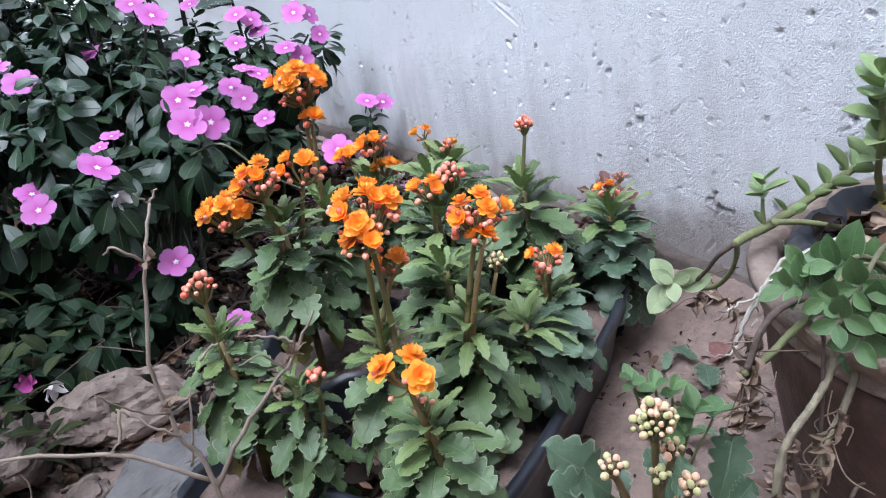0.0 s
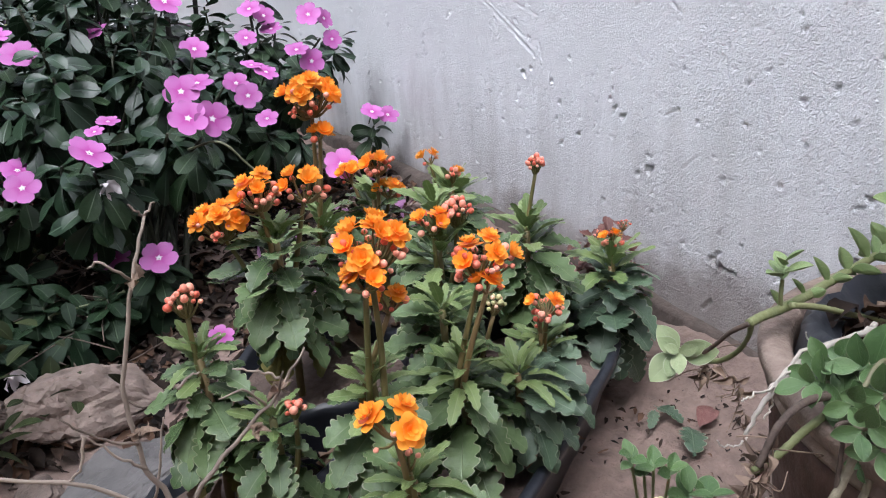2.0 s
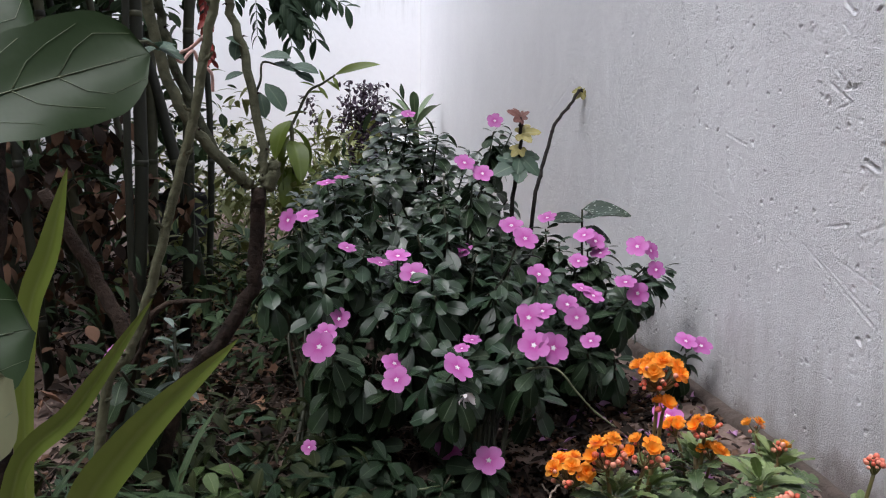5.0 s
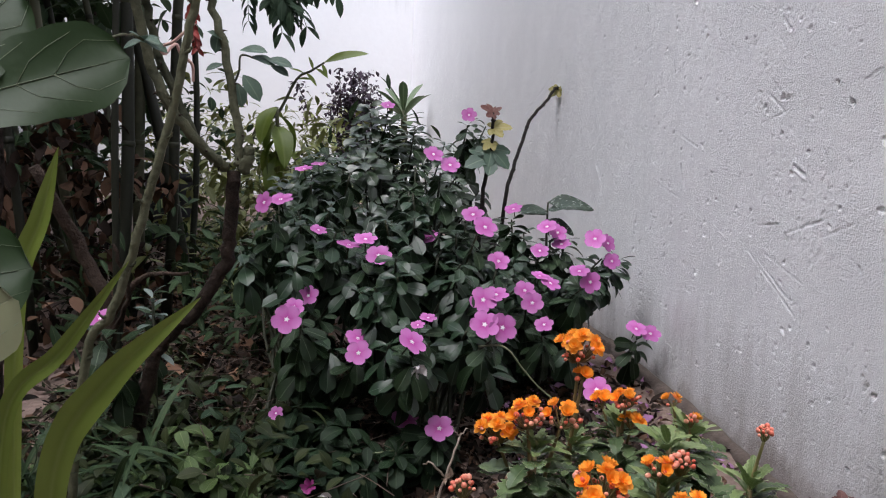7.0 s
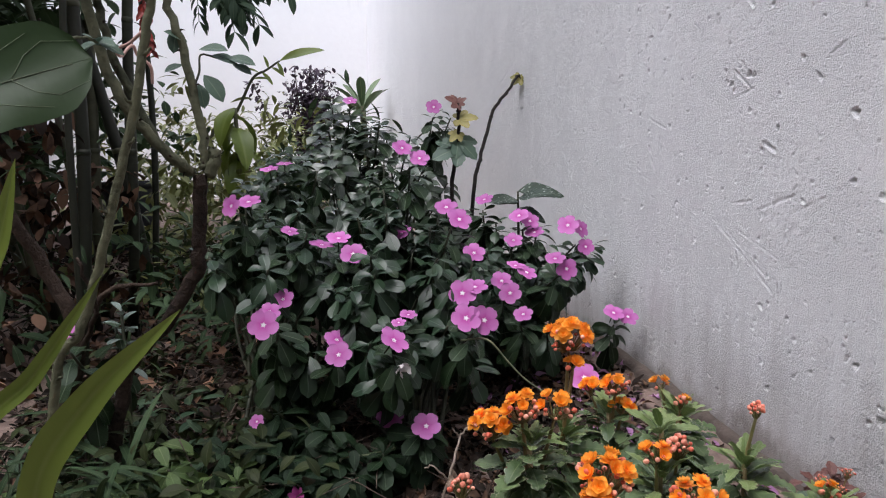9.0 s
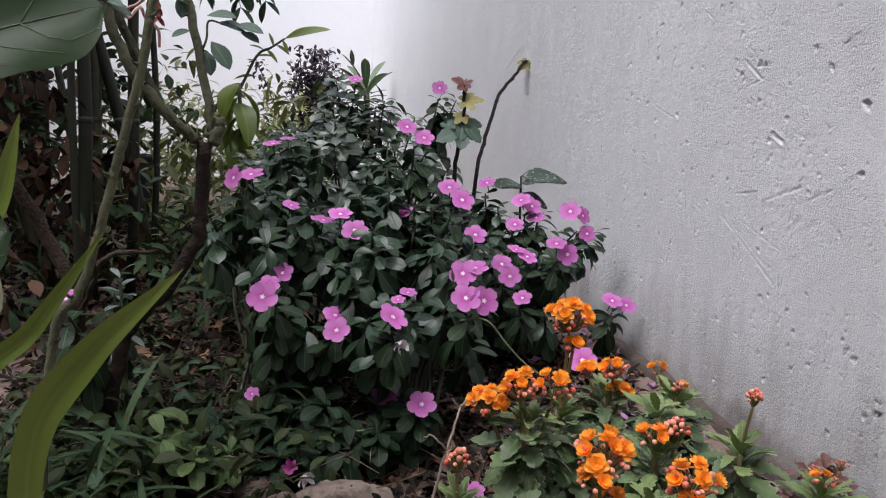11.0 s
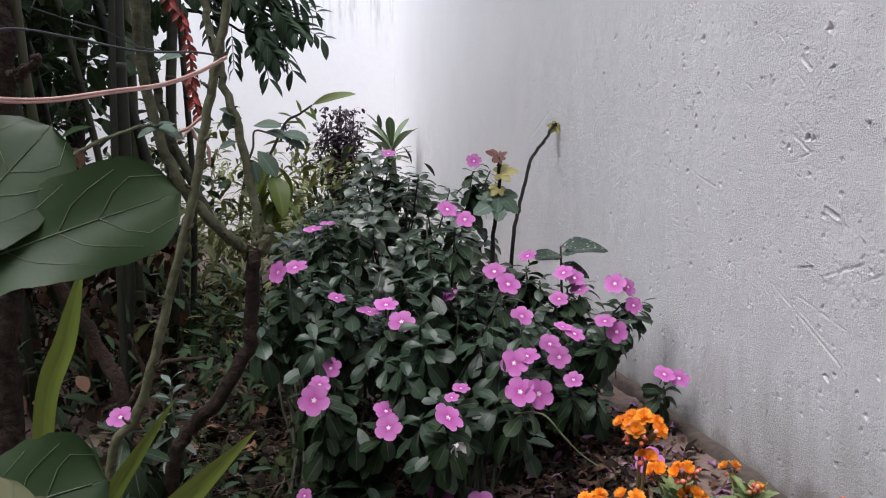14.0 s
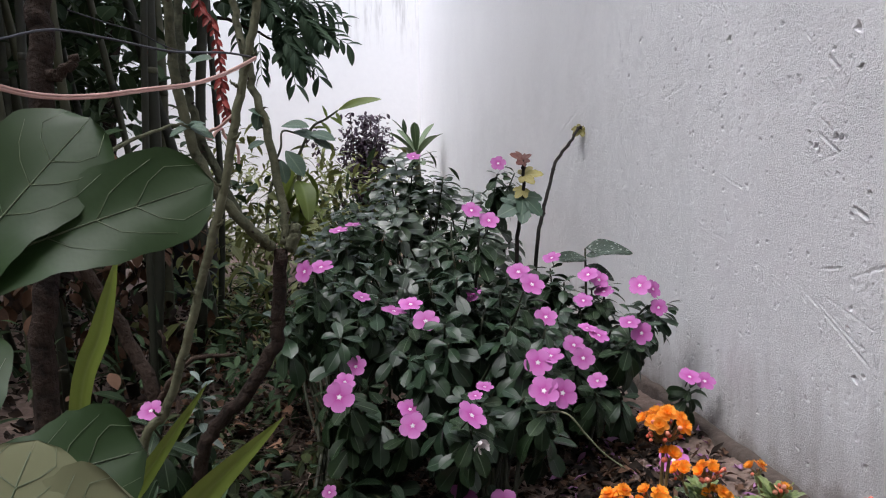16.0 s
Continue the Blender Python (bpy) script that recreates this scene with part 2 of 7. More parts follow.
V_PETAL = petal_mat("periwinkle_petal", (0.92, 0.86, 0.92), (0.44, 0.06, 0.31), (0.50, 0.14, 0.42), (0.54, 0.195, 0.49), 0.55, 0.15)
V_STEM = plain_mat("periwinkle_stem", (0.014, 0.018, 0.010), (0.045, 0.048, 0.026), 0.6, 60, 0.3, 0.001)
BARK = plain_mat("dark_bark", (0.010, 0.007, 0.006), (0.070, 0.048, 0.036), 0.9, 110, 1.0, 0.008, spec=0.2, scale2=30)
GREENBARK = plain_mat("greenish_bark", (0.030, 0.034, 0.020), (0.125, 0.128, 0.078), 0.8, 120, 0.9, 0.004, spec=0.25, scale2=28)
DRYTWIG = plain_mat("dry_twig", (0.16, 0.125, 0.10), (0.38, 0.31, 0.25), 0.8, 70, 0.5, 0.002)
CANE = plain_mat("old_cane", (0.012, 0.014, 0.007), (0.062, 0.064, 0.034), 0.6, 45, 0.5, 0.002, vary=0.8)
FIG = leaf_mat("fig_leaf", (0.016, 0.036, 0.012), (0.034, 0.064, 0.022), (0.08, 0.115, 0.06), 0.45, sheen=0.28, rib_w=0.012, veins=0.0, back=0.12)
STRAP = leaf_mat("strap_leaf", (0.11, 0.165, 0.022), (0.19, 0.25, 0.045), (0.22, 0.28, 0.07), 0.4, veins=0.0, rib_w=0.1, back=0.25)
SUCC = leaf_mat("succulent_leaf", (0.24, 0.35, 0.13), (0.38, 0.48, 0.22), (0.44, 0.52, 0.28), 0.4, veins=0.0, rib_w=0.03, back=0.2, rim=(0.46, 0.54, 0.32))
SUCC_DK = leaf_mat("dark_succulent_leaf", (0.062, 0.125, 0.045), (0.135, 0.225, 0.080), (0.16, 0.25, 0.11), 0.30, veins=0.0, rib_w=0.02, back=0.08, rim=(0.33, 0.41, 0.23))
SUCC_PALE = leaf_mat("pale_succulent_leaf", (0.30, 0.39, 0.19), (0.42, 0.49, 0.27), (0.46, 0.52, 0.30), 0.45, veins=0.0, rib_w=0.02, back=0.2, rim=(0.62, 0.64, 0.46))
PURPLE = leaf_mat("purple_leaf", (0.02, 0.013, 0.022), (0.06, 0.035, 0.06), (0.10, 0.06, 0.09), 0.5, True, veins=0.0)
THICKET = leaf_mat("thicket_leaf", (0.012, 0.028, 0.012), (0.045, 0.078, 0.032), (0.09, 0.12, 0.06), 0.6, True, veins=0.0, sheen=0.2)
OLIVE = leaf_mat("yellowish_foliage", (0.08, 0.10, 0.025), (0.20, 0.22, 0.06), (0.24, 0.25, 0.10), 0.5, True, veins=0.0)
TREELEAF = leaf_mat("tree_leaf", (0.02, 0.045, 0.025), (0.05, 0.085, 0.045), (0.10, 0.14, 0.08), 0.55, True, veins=0.0, sheen=0.25)
REDLEAF = leaf_mat("reddish_leaf", (0.075, 0.030, 0.028), (0.20, 0.085, 0.07), (0.22, 0.11, 0.09), 0.5, veins=0.1)
GREYLEAF = leaf_mat("grey_leaf", (0.11, 0.15, 0.13), (0.20, 0.25, 0.22), (0.28, 0.32, 0.28), 0.6, veins=0.0)
BEGONIA = leaf_mat("spotted_leaf", (0.014, 0.028, 0.018), (0.032, 0.055, 0.034), (0.10, 0.14, 0.10), 0.45, spots=((0.42, 0.46, 0.42), 9.0), veins=0.1)
RED = plain_mat("red_bract", (0.12, 0.015, 0.012), (0.30, 0.035, 0.025), 0.45, 40, 0.2, 0.001)
CORD = plain_mat("pink_cord", (0.40, 0.22, 0.19), (0.64, 0.42, 0.37), 0.6, 90, 0.4, 0.001)
WIRE = plain_mat("grey_wire", (0.03, 0.033, 0.04), (0.10, 0.105, 0.12), 0.5, 90, 0.2, 0.001, metal=0.4)
SEPAL = plain_mat("sepal", (0.10, 0.13, 0.04), (0.20, 0.2, 0.07), 0.5, 60, 0.2, 0.001)

# ---- mesh helpers ----
rng = np.random.default_rng(7)


def make_mesh(name, verts, faces, mats, uvs=None, slots=None, smooth=True):
    """A mesh from points and faces; uvs holds one pair for each point."""
    me = bpy.data.meshes.new(name)
    me.from_pydata([tuple(v) for v in verts], [], faces)
    for m in mats if isinstance(mats, (list, tuple)) else [mats]:
        me.materials.append(m)
    if uvs is not None:
        layer = me.uv_layers.new(name="UVMap")
        idx = np.zeros(len(me.loops), dtype=np.int32)
        me.loops.foreach_get("vertex_index", idx)
        layer.data.foreach_set("uv", np.asarray(uvs, dtype=np.float32)[idx].ravel())
    if slots is not None:
        me.polygons.foreach_set("material_index", np.asarray(slots, dtype=np.int32))
    if smooth:
        me.polygons.foreach_set("use_smooth", np.ones(len(me.polygons), dtype=bool))
    me.update()
    return me


def part(name, me, parent, m=None, label=""):
    """Links a mesh as one part of a thing; m is its pose under the thing."""
    ob = new(name, me)
    ob.parent = parent
    if m is not None:
        ob.matrix_basis = m
    return tagged(ob, label)


def thing(name, at, label, category, group="", kind="", me=None):
    ob = new(name, me)
    ob.location = at
    return tagged(ob, label, category, group, kind)


class Joined:
    """Collects many pieces into one mesh."""
    def __init__(self):
        self.v, self.f, self.uv, self.s, self.n = [], [], [], [], 0

    def add(self, geo, m=None, slot=0):
        v, f, uv = geo
        v = np.asarray(v, dtype=float)
        if m is not None:
            a = np.array(m)
            v = v @ a[:3, :3].T + a[:3, 3]
        self.v.append(v)
        self.uv.append(np.asarray(uv))
        self.f.extend([tuple(i + self.n for i in q) for q in f])
        self.s.extend([slot] * len(f))
        self.n += len(v)

    def mesh(self, name, mats):
        return make_mesh(name, np.concatenate(self.v), self.f, mats, np.concatenate(self.uv), self.s)


def leaf_geo(length, width, widest=0.55, nu=8, nv=4, cup=0.15, droop=0.2, wave=0.0, crenate=0.0, teeth=6, tip=1.0, thick=0.0, stalk=0.0):
    """A leaf blade along +Y from the origin, face up; the edge may be scalloped and the blade cupped and drooping."""
    v, uv, f = [], [], []
    for i in range(nu + 1):
        s = i / nu
        a = s / widest if s < widest else (1 - s) / (1 - widest)
        w = (math.sin(min(a, 1) * math.pi / 2) ** (0.9 if s < widest else 0.65 * tip)) * width / 2
        w = max(w, width * 0.03 if s < 0.5 else 0.0008)
        if s < stalk:
            w = width * 0.05
        if crenate:
            w *= 1 - crenate * abs(math.cos(math.pi * s * teeth)) ** 4 * min(1, s * 2.2)
        y = length * (s - 0.12 * droop * s * s)
        z = -droop * length * s * s * 0.6 + 0.12 * length * s * droop
        for j in range(nv + 1):
            t = j / nv * 2 - 1
            zz = z + cup * abs(t) * w + wave * width * math.sin(s * 9 + t * 2.2) * abs(t) * 0.5
            v.append((w * t, y, zz))
            uv.append((0.5 + t / 2, s))
    for i in range(nu):
        for j in range(nv):
            a = i * (nv + 1) + j
            f.append((a, a + 1, a + nv + 2, a + nv + 1))
    if thick:
        n = len(v)
        c = nv + 1
        v += [(x, y, z - thick * (0.35 + math.sin(min(1, (k // c) / nu) * math.pi)) * (1 - 0.9 * abs((k % c) / nv * 2 - 1))) for k, (x, y, z) in enumerate(v)]
        uv += uv[:n]
        f += [tuple(n + k for k in reversed(q)) for q in f]
    return v, f, uv


def tube_geo(points, radii, seg=7, caps=True):
    """A round stem through points, with a radius at each."""
    p = [Vector(q) for q in points]
    n = len(p)
    if isinstance(radii, (int, float)):
        radii = [radii] * n
    elif len(radii) != n:
        radii = list(np.interp(np.linspace(0, 1, n), np.linspace(0, 1, len(radii)), radii))
    v, uv, f = [], [], []
    side = None
    for i in range(n):
        d = (p[min(i + 1, n - 1)] - p[max(i - 1, 0)]).normalized()
        if side is None:
            side = d.orthogonal().normalized()
        side = (side - d * side.dot(d)).normalized()
        other = d.cross(side)
        for k in range(seg):
            a = 2 * math.pi * k / seg
            v.append(tuple(p[i] + (side * math.cos(a) + other * math.sin(a)) * radii[i]))
            uv.append((k / seg, i / (n - 1)))
    for i in range(n - 1):
        for k in range(seg):
            f.append((i * seg + k, i * seg + (k + 1) % seg, (i + 1) * seg + (k + 1) % seg, (i + 1) * seg + k))
    if caps:
        f.append(tuple(range(seg - 1, -1, -1)))
        f.append(tuple((n - 1) * seg + k for k in range(seg)))
    return v, f, uv


def curve_points(points, n=6, knots=0.0):
    """A smooth line through points; knots adds small bends."""
    p = [Vector(q) for q in points]
    p = [p[0] * 2 - p[1]] + p + [p[-1] * 2 - p[-2]]
    out = []
    for i in range(1, len(p) - 2):
        for k in range(n):
            t = k / n
            a, b, c, d = p[i - 1], p[i], p[i + 1], p[i + 2]
            out.append(0.5 * ((2 * b) + (c - a) * t + (2 * a - 5 * b + 4 * c - d) * t * t + (3 * b - a - 3 * c + d) * t ** 3))
    out.append(p[-2])
    if knots:
        out = [q + Vector(rng.normal(0, knots, 3)) if 0 < i < len(out) - 1 else q for i, q in enumerate(out)]
    return out


def aim(at, way, up=(0, 0, 1), scale=1.0, roll=0.0):
    """A pose whose +Y runs along way, with +Z as near to up as it can be."""
    y = Vector(way).normalized()
    u = Vector(up)
    z = u - y * u.dot(y)
    if z.length < 1e-4:
        z = y.orthogonal()
    z.normalize()
    x = y.cross(z)
    m = Matrix((x, y, z)).transposed().to_4x4()
    if roll:
        m = m @ Matrix.Rotation(roll, 4, "Y")
    return Matrix.Translation(at) @ m @ Matrix.Diagonal((scale, scale, scale, 1))


def face(at, normal, spin=0.0, scale=1.0):
    """A pose whose +Z runs along the normal."""
    q = Vector(normal).normalized().to_track_quat("Z", "Y").to_matrix().to_4x4()
    return Matrix.Translation(at) @ q @ Matrix.Rotation(spin, 4, "Z") @ Matrix.Diagonal((scale, scale, scale, 1))


def polar(az, el):
    return Vector((math.cos(az) * math.cos(el), math.sin(az) * math.cos(el), math.sin(el)))


def lumps(shape, cell, seed):
    """Smooth random heights on a grid, one bump about every cell points."""
    r = np.random.default_rng(seed)
    h, w = shape
    g = r.random((int(h / cell) + 3, int(w / cell) + 3))
    y, x = np.arange(h) / cell, np.arange(w) / cell
    iy, ix = y.astype(int), x.astype(int)
    ty, tx = y - iy, x - ix
    ty, tx = (ty * ty * (3 - 2 * ty))[:, None], (tx * tx * (3 - 2 * tx))[None]
    a, b = g[np.ix_(iy, ix)], g[np.ix_(iy, ix + 1)]
    c, d = g[np.ix_(iy + 1, ix)], g[np.ix_(iy + 1, ix + 1)]
    return (a * (1 - tx) + b * tx) * (1 - ty) + (c * (1 - tx) + d * tx) * ty


def ellipsoid_geo(rx, rz, seg=8, rings=5, top=1.0):
    """A bud: an egg standing on the origin."""
    v, uv, f = [(0, 0, 0)], [(0.5, 0)], []
    for i in range(1, rings):
        a = math.pi * i / rings
        z = rz * (1 - math.cos(a)) / 2
        r = rx * math.sin(a) * (1 - (1 - top) * i / rings)
        for k in range(seg):
            b = 2 * math.pi * k / seg
            v.append((r * math.cos(b), r * math.sin(b), z))
            uv.append((k / seg, i / rings))
    v.append((0, 0, rz))
    uv.append((0.5, 1))
    for k in range(seg):
        f.append((0, 1 + (k + 1) % seg, 1 + k))
        f.append((len(v) - 1, len(v) - 1 - seg + k, len(v) - 1 - seg + (k + 1) % seg))
    for i in range(rings - 2):
        for k in range(seg):
            a, b = 1 + i * seg + k, 1 + i * seg + (k + 1) % seg
            f.append((a, b, b + seg, a + seg))
    return v, f, uv


def petals_geo(count, r0, r1, width, lift, cup=0.2, spin=0.0, nu=5, nv=4, heart=0.0, twist=0.0):
    """A ring of petals round +Z."""
    j = Joined()
    for k in range(count):
        v, uv, f = [], [], []
        for i in range(nu + 1):
            s = i / nu
            w = width / 2 * math.sin(min(1, (0.10 + 0.9 * s) / 0.68) * math.pi / 2) * (1 if s < 0.68 else math.sqrt(max(0.02, 1 - ((s - 0.68) / 0.34) ** 2)))
            for q in range(nv + 1):
                t = q / nv * 2 - 1
                y = r0 + (r1 - r0) * (s - heart * (1 - abs(t)) * s ** 6)
                z = lift * s + cup * width * (t * t - 0.3) * s * 0.5 + twist * t * width * s
                v.append((w * t, y, z))
                uv.append((0.5 + t / 2, s))
        for i in range(nu):
            for q in range(nv):
                a = i * (nv + 1) + q
                f.append((a, a + 1, a + nv + 2, a + nv + 1))
        j.add((v, f, uv), Matrix.Rotation(spin + 2 * math.pi * k / count, 4, "Z"))
    return np.concatenate(j.v), j.f, np.concatenate(j.uv)


def ground_z(x, y):
    """The height of the soil: it rises towards the back and a little along the wall."""
    s = min(1.0, max(0.0, (y + 0.35) / 0.8))
    z = -0.042 + 0.055 * s * s * (3 - 2 * s) + 0.02 * max(0.0, min(1.0, y - 0.5))
    near = 1.0 - min(1.0, max(0.0, (y + 0.20) / 0.12))
    z += (0.012 + 0.012 * near + (0.003 + 0.013 * near) * noise.noise((0.0, y * 11, 4.0)) + 0.006 * noise.noise((x * 20, y * 37, 8.0))) * math.exp(-((x / 0.040) ** 2))
    return z

# ---- setting ----
# marks in the plaster along the wall: (y, z, radius mm)
HOLES = [(-0.007, 0.510, 7.5), (-0.067, 0.465, 7.5), (-0.071, 0.390, 6.5), (0.186, 0.371, 4), (0.363, 0.466, 3), (0.549, 0.568, 4), (0.424, 0.526, 3), (0.339, 0.516, 3), (0.131, 0.528, 6),
         (0.127, 0.480, 4.5), (0.184, 0.523, 4), (0.256, 0.290, 4), (0.364, 0.224, 5), (0.085, 0.218, 6.5), (0.070, 0.225, 4.5), (0.183, 0.165, 5), (0.030, 0.213, 4), (0.022, 0.170, 4), (-0.076, 0.193, 4),
         (-0.100, 0.164, 3), (-0.130, 0.137, 7.5), (-0.062, 0.090, 5), (0.438, 0.177, 4.5), (-0.157, 0.340, 6), (-0.114, 0.483, 5)]
CHIPS = [(0.092, 0.660, 8), (0.087, 0.611, 6.5), (0.409, 0.713, 7), (0.796, 0.794, 7), (0.424, 0.624, 6), (0.360, 0.647, 5), (0.315, 0.640, 4), (0.538, 0.570, 5), (0.121, 0.526, 6), (0.172, 0.519, 5), (0.372, 0.578, 4),
         (-0.319, 0.235, 4), (-0.226, 0.057, 7), (-0.214, 0.064, 6), (-0.222, 0.072, 5), (-0.075, 0.188, 4), (0.195, 0.162, 4), (-0.179, 0.070, 4), (-0.061, 0.087, 4), (-0.135, 0.092, 4), (-0.178, 0.103, 3), (-0.28, 0.15, 4)]
# trowel scores: (start, end, width mm, depth mm)
SCORES = [((0.205, 0.326), (0.061, 0.240), 1.8, 0.9), ((0.179, 0.317), (0.068, 0.254), 1.3, 0.6), ((0.150, 0.317), (0.053, 0.286), 1.3, 0.7), ((0.162, 0.352), (0.117, 0.358), 1.6, 2.4), ((0.093, 0.349), (0.026, 0.370), 1.8, 1.2),
          ((0.024, 0.350), (-0.029, 0.370), 1.8, 1.0), ((0.420, 0.436), (0.399, 0.393), 2.6, 1.6), ((0.428, 0.487), (0.365, 0.466), 1.5, 1.6), ((0.093, 0.436), (0.069, 0.425), 2.6, 2.6), ((0.519, 0.401), (0.381, 0.369), 1.6, 0.4),
          ((0.381, 0.369), (0.232, 0.314), 1.6, 0.45), ((0.862, 0.432), (0.806, 0.367), 2.4, 1.0)]
LONG_SCORES = [((-0.219, 0.074), (-0.218, 0.060), 2.0, 2.6), ((-0.218, 0.060), (-0.227, 0.056), 1.6, 1.6), ((-0.227, 0.056), (-0.242, 0.057), 2.2, 2.8), ((-0.227, 0.056), (-0.216, 0.040), 1.3, 1.4), ((-0.216, 0.040), (-0.218, 0.021), 1.1, 1.2), ((-0.218, 0.021), (-0.208, 0.009), 2.0, 2.4),
               ((0.923, 0.606), (0.863, 0.523), 2.4, 0.8), ((0.173, 0.564), (0.138, 0.536), 1.8, 1.4), ((0.098, 0.347), (0.094, 0.337), 2.6, 2.4), ((1.439, 1.020), (1.163, 0.954), 3.5, 1.2), ((0.147, 0.635), (0.129, 0.617), 2.6, 2.0),
               ((0.178, 0.496), (0.120, 0.509), 1.8, 1.0), ((0.167, 0.537), (0.125, 0.508), 2.0, 1.4), ((0.684, 0.647), (0.580, 0.665), 2.6, 0.9), ((-0.215, 0.253), (-0.218, 0.233), 1.8, 1.4), ((1.25, 0.70), (1.6, 0.60), 4, 0.8)]


def build_right_wall():
    ys = np.concatenate([np.arange(-3.0, -0.5, 0.06), np.arange(-0.5, 1.3, 0.0018), 1.3 + np.cumsum(np.geomspace(0.002, 0.12, 170))])
    ys = np.concatenate([ys[ys < YB - 0.02], [YB]])
    zs = np.concatenate([np.arange(-0.3, -0.06, 0.06), np.arange(-0.04, 0.80, 0.0019), np.arange(0.81, 1.3, 0.012), np.arange(1.31, 3.25, 0.06)])
    Y, Z = np.meshgrid(ys, zs)
    shape = Y.shape
    fine = np.clip((Y + 0.5) / 0.05, 0, 1) * np.clip((1.7 - Y) / 0.4, 0, 1) * np.clip((0.86 - Z) / 0.08, 0, 1)
    scab = np.clip(lumps(shape, 60, 4) * 3.2 - 1.5, 0.0, 1.0) * fine
    h = (0.0016 * (lumps(shape, 95, 1) - 0.5) + 0.0008 * (lumps(shape, 30, 2) - 0.5)) * fine
    # small crumbs, thick in patches and few between them
    h += 0.0010 * np.clip(lumps(shape, 2.3, 3) - 0.62, 0, 1) * (0.2 * fine + 1.0 * scab)
    h -= 0.0050 * np.clip(lumps(shape, 2.6, 5) - 0.80, 0, 1) * (0.5 * fine + 0.9 * scab)
    r = np.random.default_rng(3)
    crumbled = np.exp(-((Y - 0.04) / 0.085) ** 2 - ((Z - 0.325 + 0.25 * (Y - 0.04)) / 0.045) ** 2)
    h += 0.0016 * crumbled * (1.4 * lumps(shape, 1.7, 31) + lumps(shape, 3.6, 32) - 1.2) * np.clip(2.2 * lumps(shape, 11, 33) - 0.5, 0, 1)
    marks = [(y, z, q * 0.74, 1.2) for y, z, q in HOLES] + [(y, z, q * 0.72, 1.0) for y, z, q in CHIPS]
    for _ in range(2600):
        q = 1.3 + 2.6 * r.random() ** 3.0
        marks.append((r.uniform(-0.5, 1.6), r.uniform(0.02, 0.85), q, r.uniform(0.5, 1.15)))
    for py, pz, rad, deep in marks:
        i0, i1 = np.searchsorted(zs, (pz - 0.024, pz + 0.024))
        j0, j1 = np.searchsorted(ys, (py - 0.024, py + 0.024))
        dy, dz = Y[i0:i1, j0:j1] - py, Z[i0:i1, j0:j1] - pz
        lean, thin = r.uniform(-1.2, 1.2), r.uniform(0.9, 1.9)
        along, over = dy * math.cos(lean) + dz * math.sin(lean), (dz * math.cos(lean) - dy * math.sin(lean)) * thin
        ang = np.arctan2(over, along)
        d = np.hypot(along, over) / (rad * 0.001) * (1 + 0.22 * np.sin(3 * ang + py * 90) + 0.16 * np.sin(5 * ang + pz * 70) + 0.1 * np.sin(9 * ang))
        # steep upper edge, sloping floor, and a small raised lip below
        floor = 1.0 + 0.45 * np.clip(dz / (rad * 0.001), -1, 1)
        h[i0:i1, j0:j1] += rad * 0.001 * (-deep * floor * np.exp(-d ** 5) + 0.14 * np.exp(-((d - 1.4) / 0.35) ** 2))
    rough = lumps(shape, 6, 21)
    scores = SCORES + LONG_SCORES
    for _ in range(430):
        y0, z0, ln = r.uniform(-0.45, 1.5), r.uniform(0.06, 0.82), 0.004 + 0.022 * r.random() ** 2
        an = r.choice([-1.25, -0.75, -1.5, 0.5]) + r.normal(0, 0.25)
        scores.append(((y0, z0), (y0 - ln * math.cos(an), z0 + ln * math.sin(an)), r.uniform(1.0, 1.5), r.uniform(0.8, 2.0)))
    for (ya, za), (yb, zb), w, deep in scores:
        i0, i1 = np.searchsorted(zs, (min(za, zb) - 0.02, max(za, zb) + 0.02))
        j0, j1 = np.searchsorted(ys, (min(ya, yb) - 0.02, max(ya, yb) + 0.02))
        y, z = Y[i0:i1, j0:j1], Z[i0:i1, j0:j1]
        t = np.clip(((y - ya) * (yb - ya) + (z - za) * (zb - za)) / ((yb - ya) ** 2 + (zb - za) ** 2), 0, 1)
        d = np.hypot(y - ya - t * (yb - ya), z - za - t * (zb - za)) / (w * 0.001)
        h[i0:i1, j0:j1] += deep * 0.0011 * (0.15 + 1.5 * rough[i0:i1, j0:j1]) * (-np.exp(-d ** 2) + 0.35 * np.exp(-((d - 1.7) / 0.6) ** 2))
    n, m = shape
    front = np.stack([-h, Y, Z], -1).reshape(-1, 3)
    idx = np.arange(n * m).reshape(n, m)
    quads = np.stack([idx[:-1, :-1], idx[1:, :-1], idx[1:, 1:], idx[:-1, 1:]], -1).reshape(-1, 4)
    back = [(0.2, ys[0], zs[0]), (0.2, ys[-1], zs[0]), (0.2, ys[-1], zs[-1]), (0.2, ys[0], zs[-1])]
    v = np.concatenate([front, back])
    f = [tuple(q) for q in quads.tolist()]
    b = n * m
    f += [(b, b + 1, b + 2, b + 3)]
    f += [tuple([b + 2, b + 3] + idx[-1, :].tolist())]
    f += [tuple([b + 3, b] + idx[:, 0].tolist())]
    me = make_mesh("wall_right", v, f, WALL)
    return thing("wall_right", (0, 0, 0), "rough white-painted plaster garden wall with pits and scores", "wall", kind="structure", me=me)


UNSEEN_WALL = plain_mat("unseen_wall_plaster", (0.20, 0.185, 0.17), (0.30, 0.28, 0.26), 0.8, 12, 0.3, 0.004)
build_right_wall()


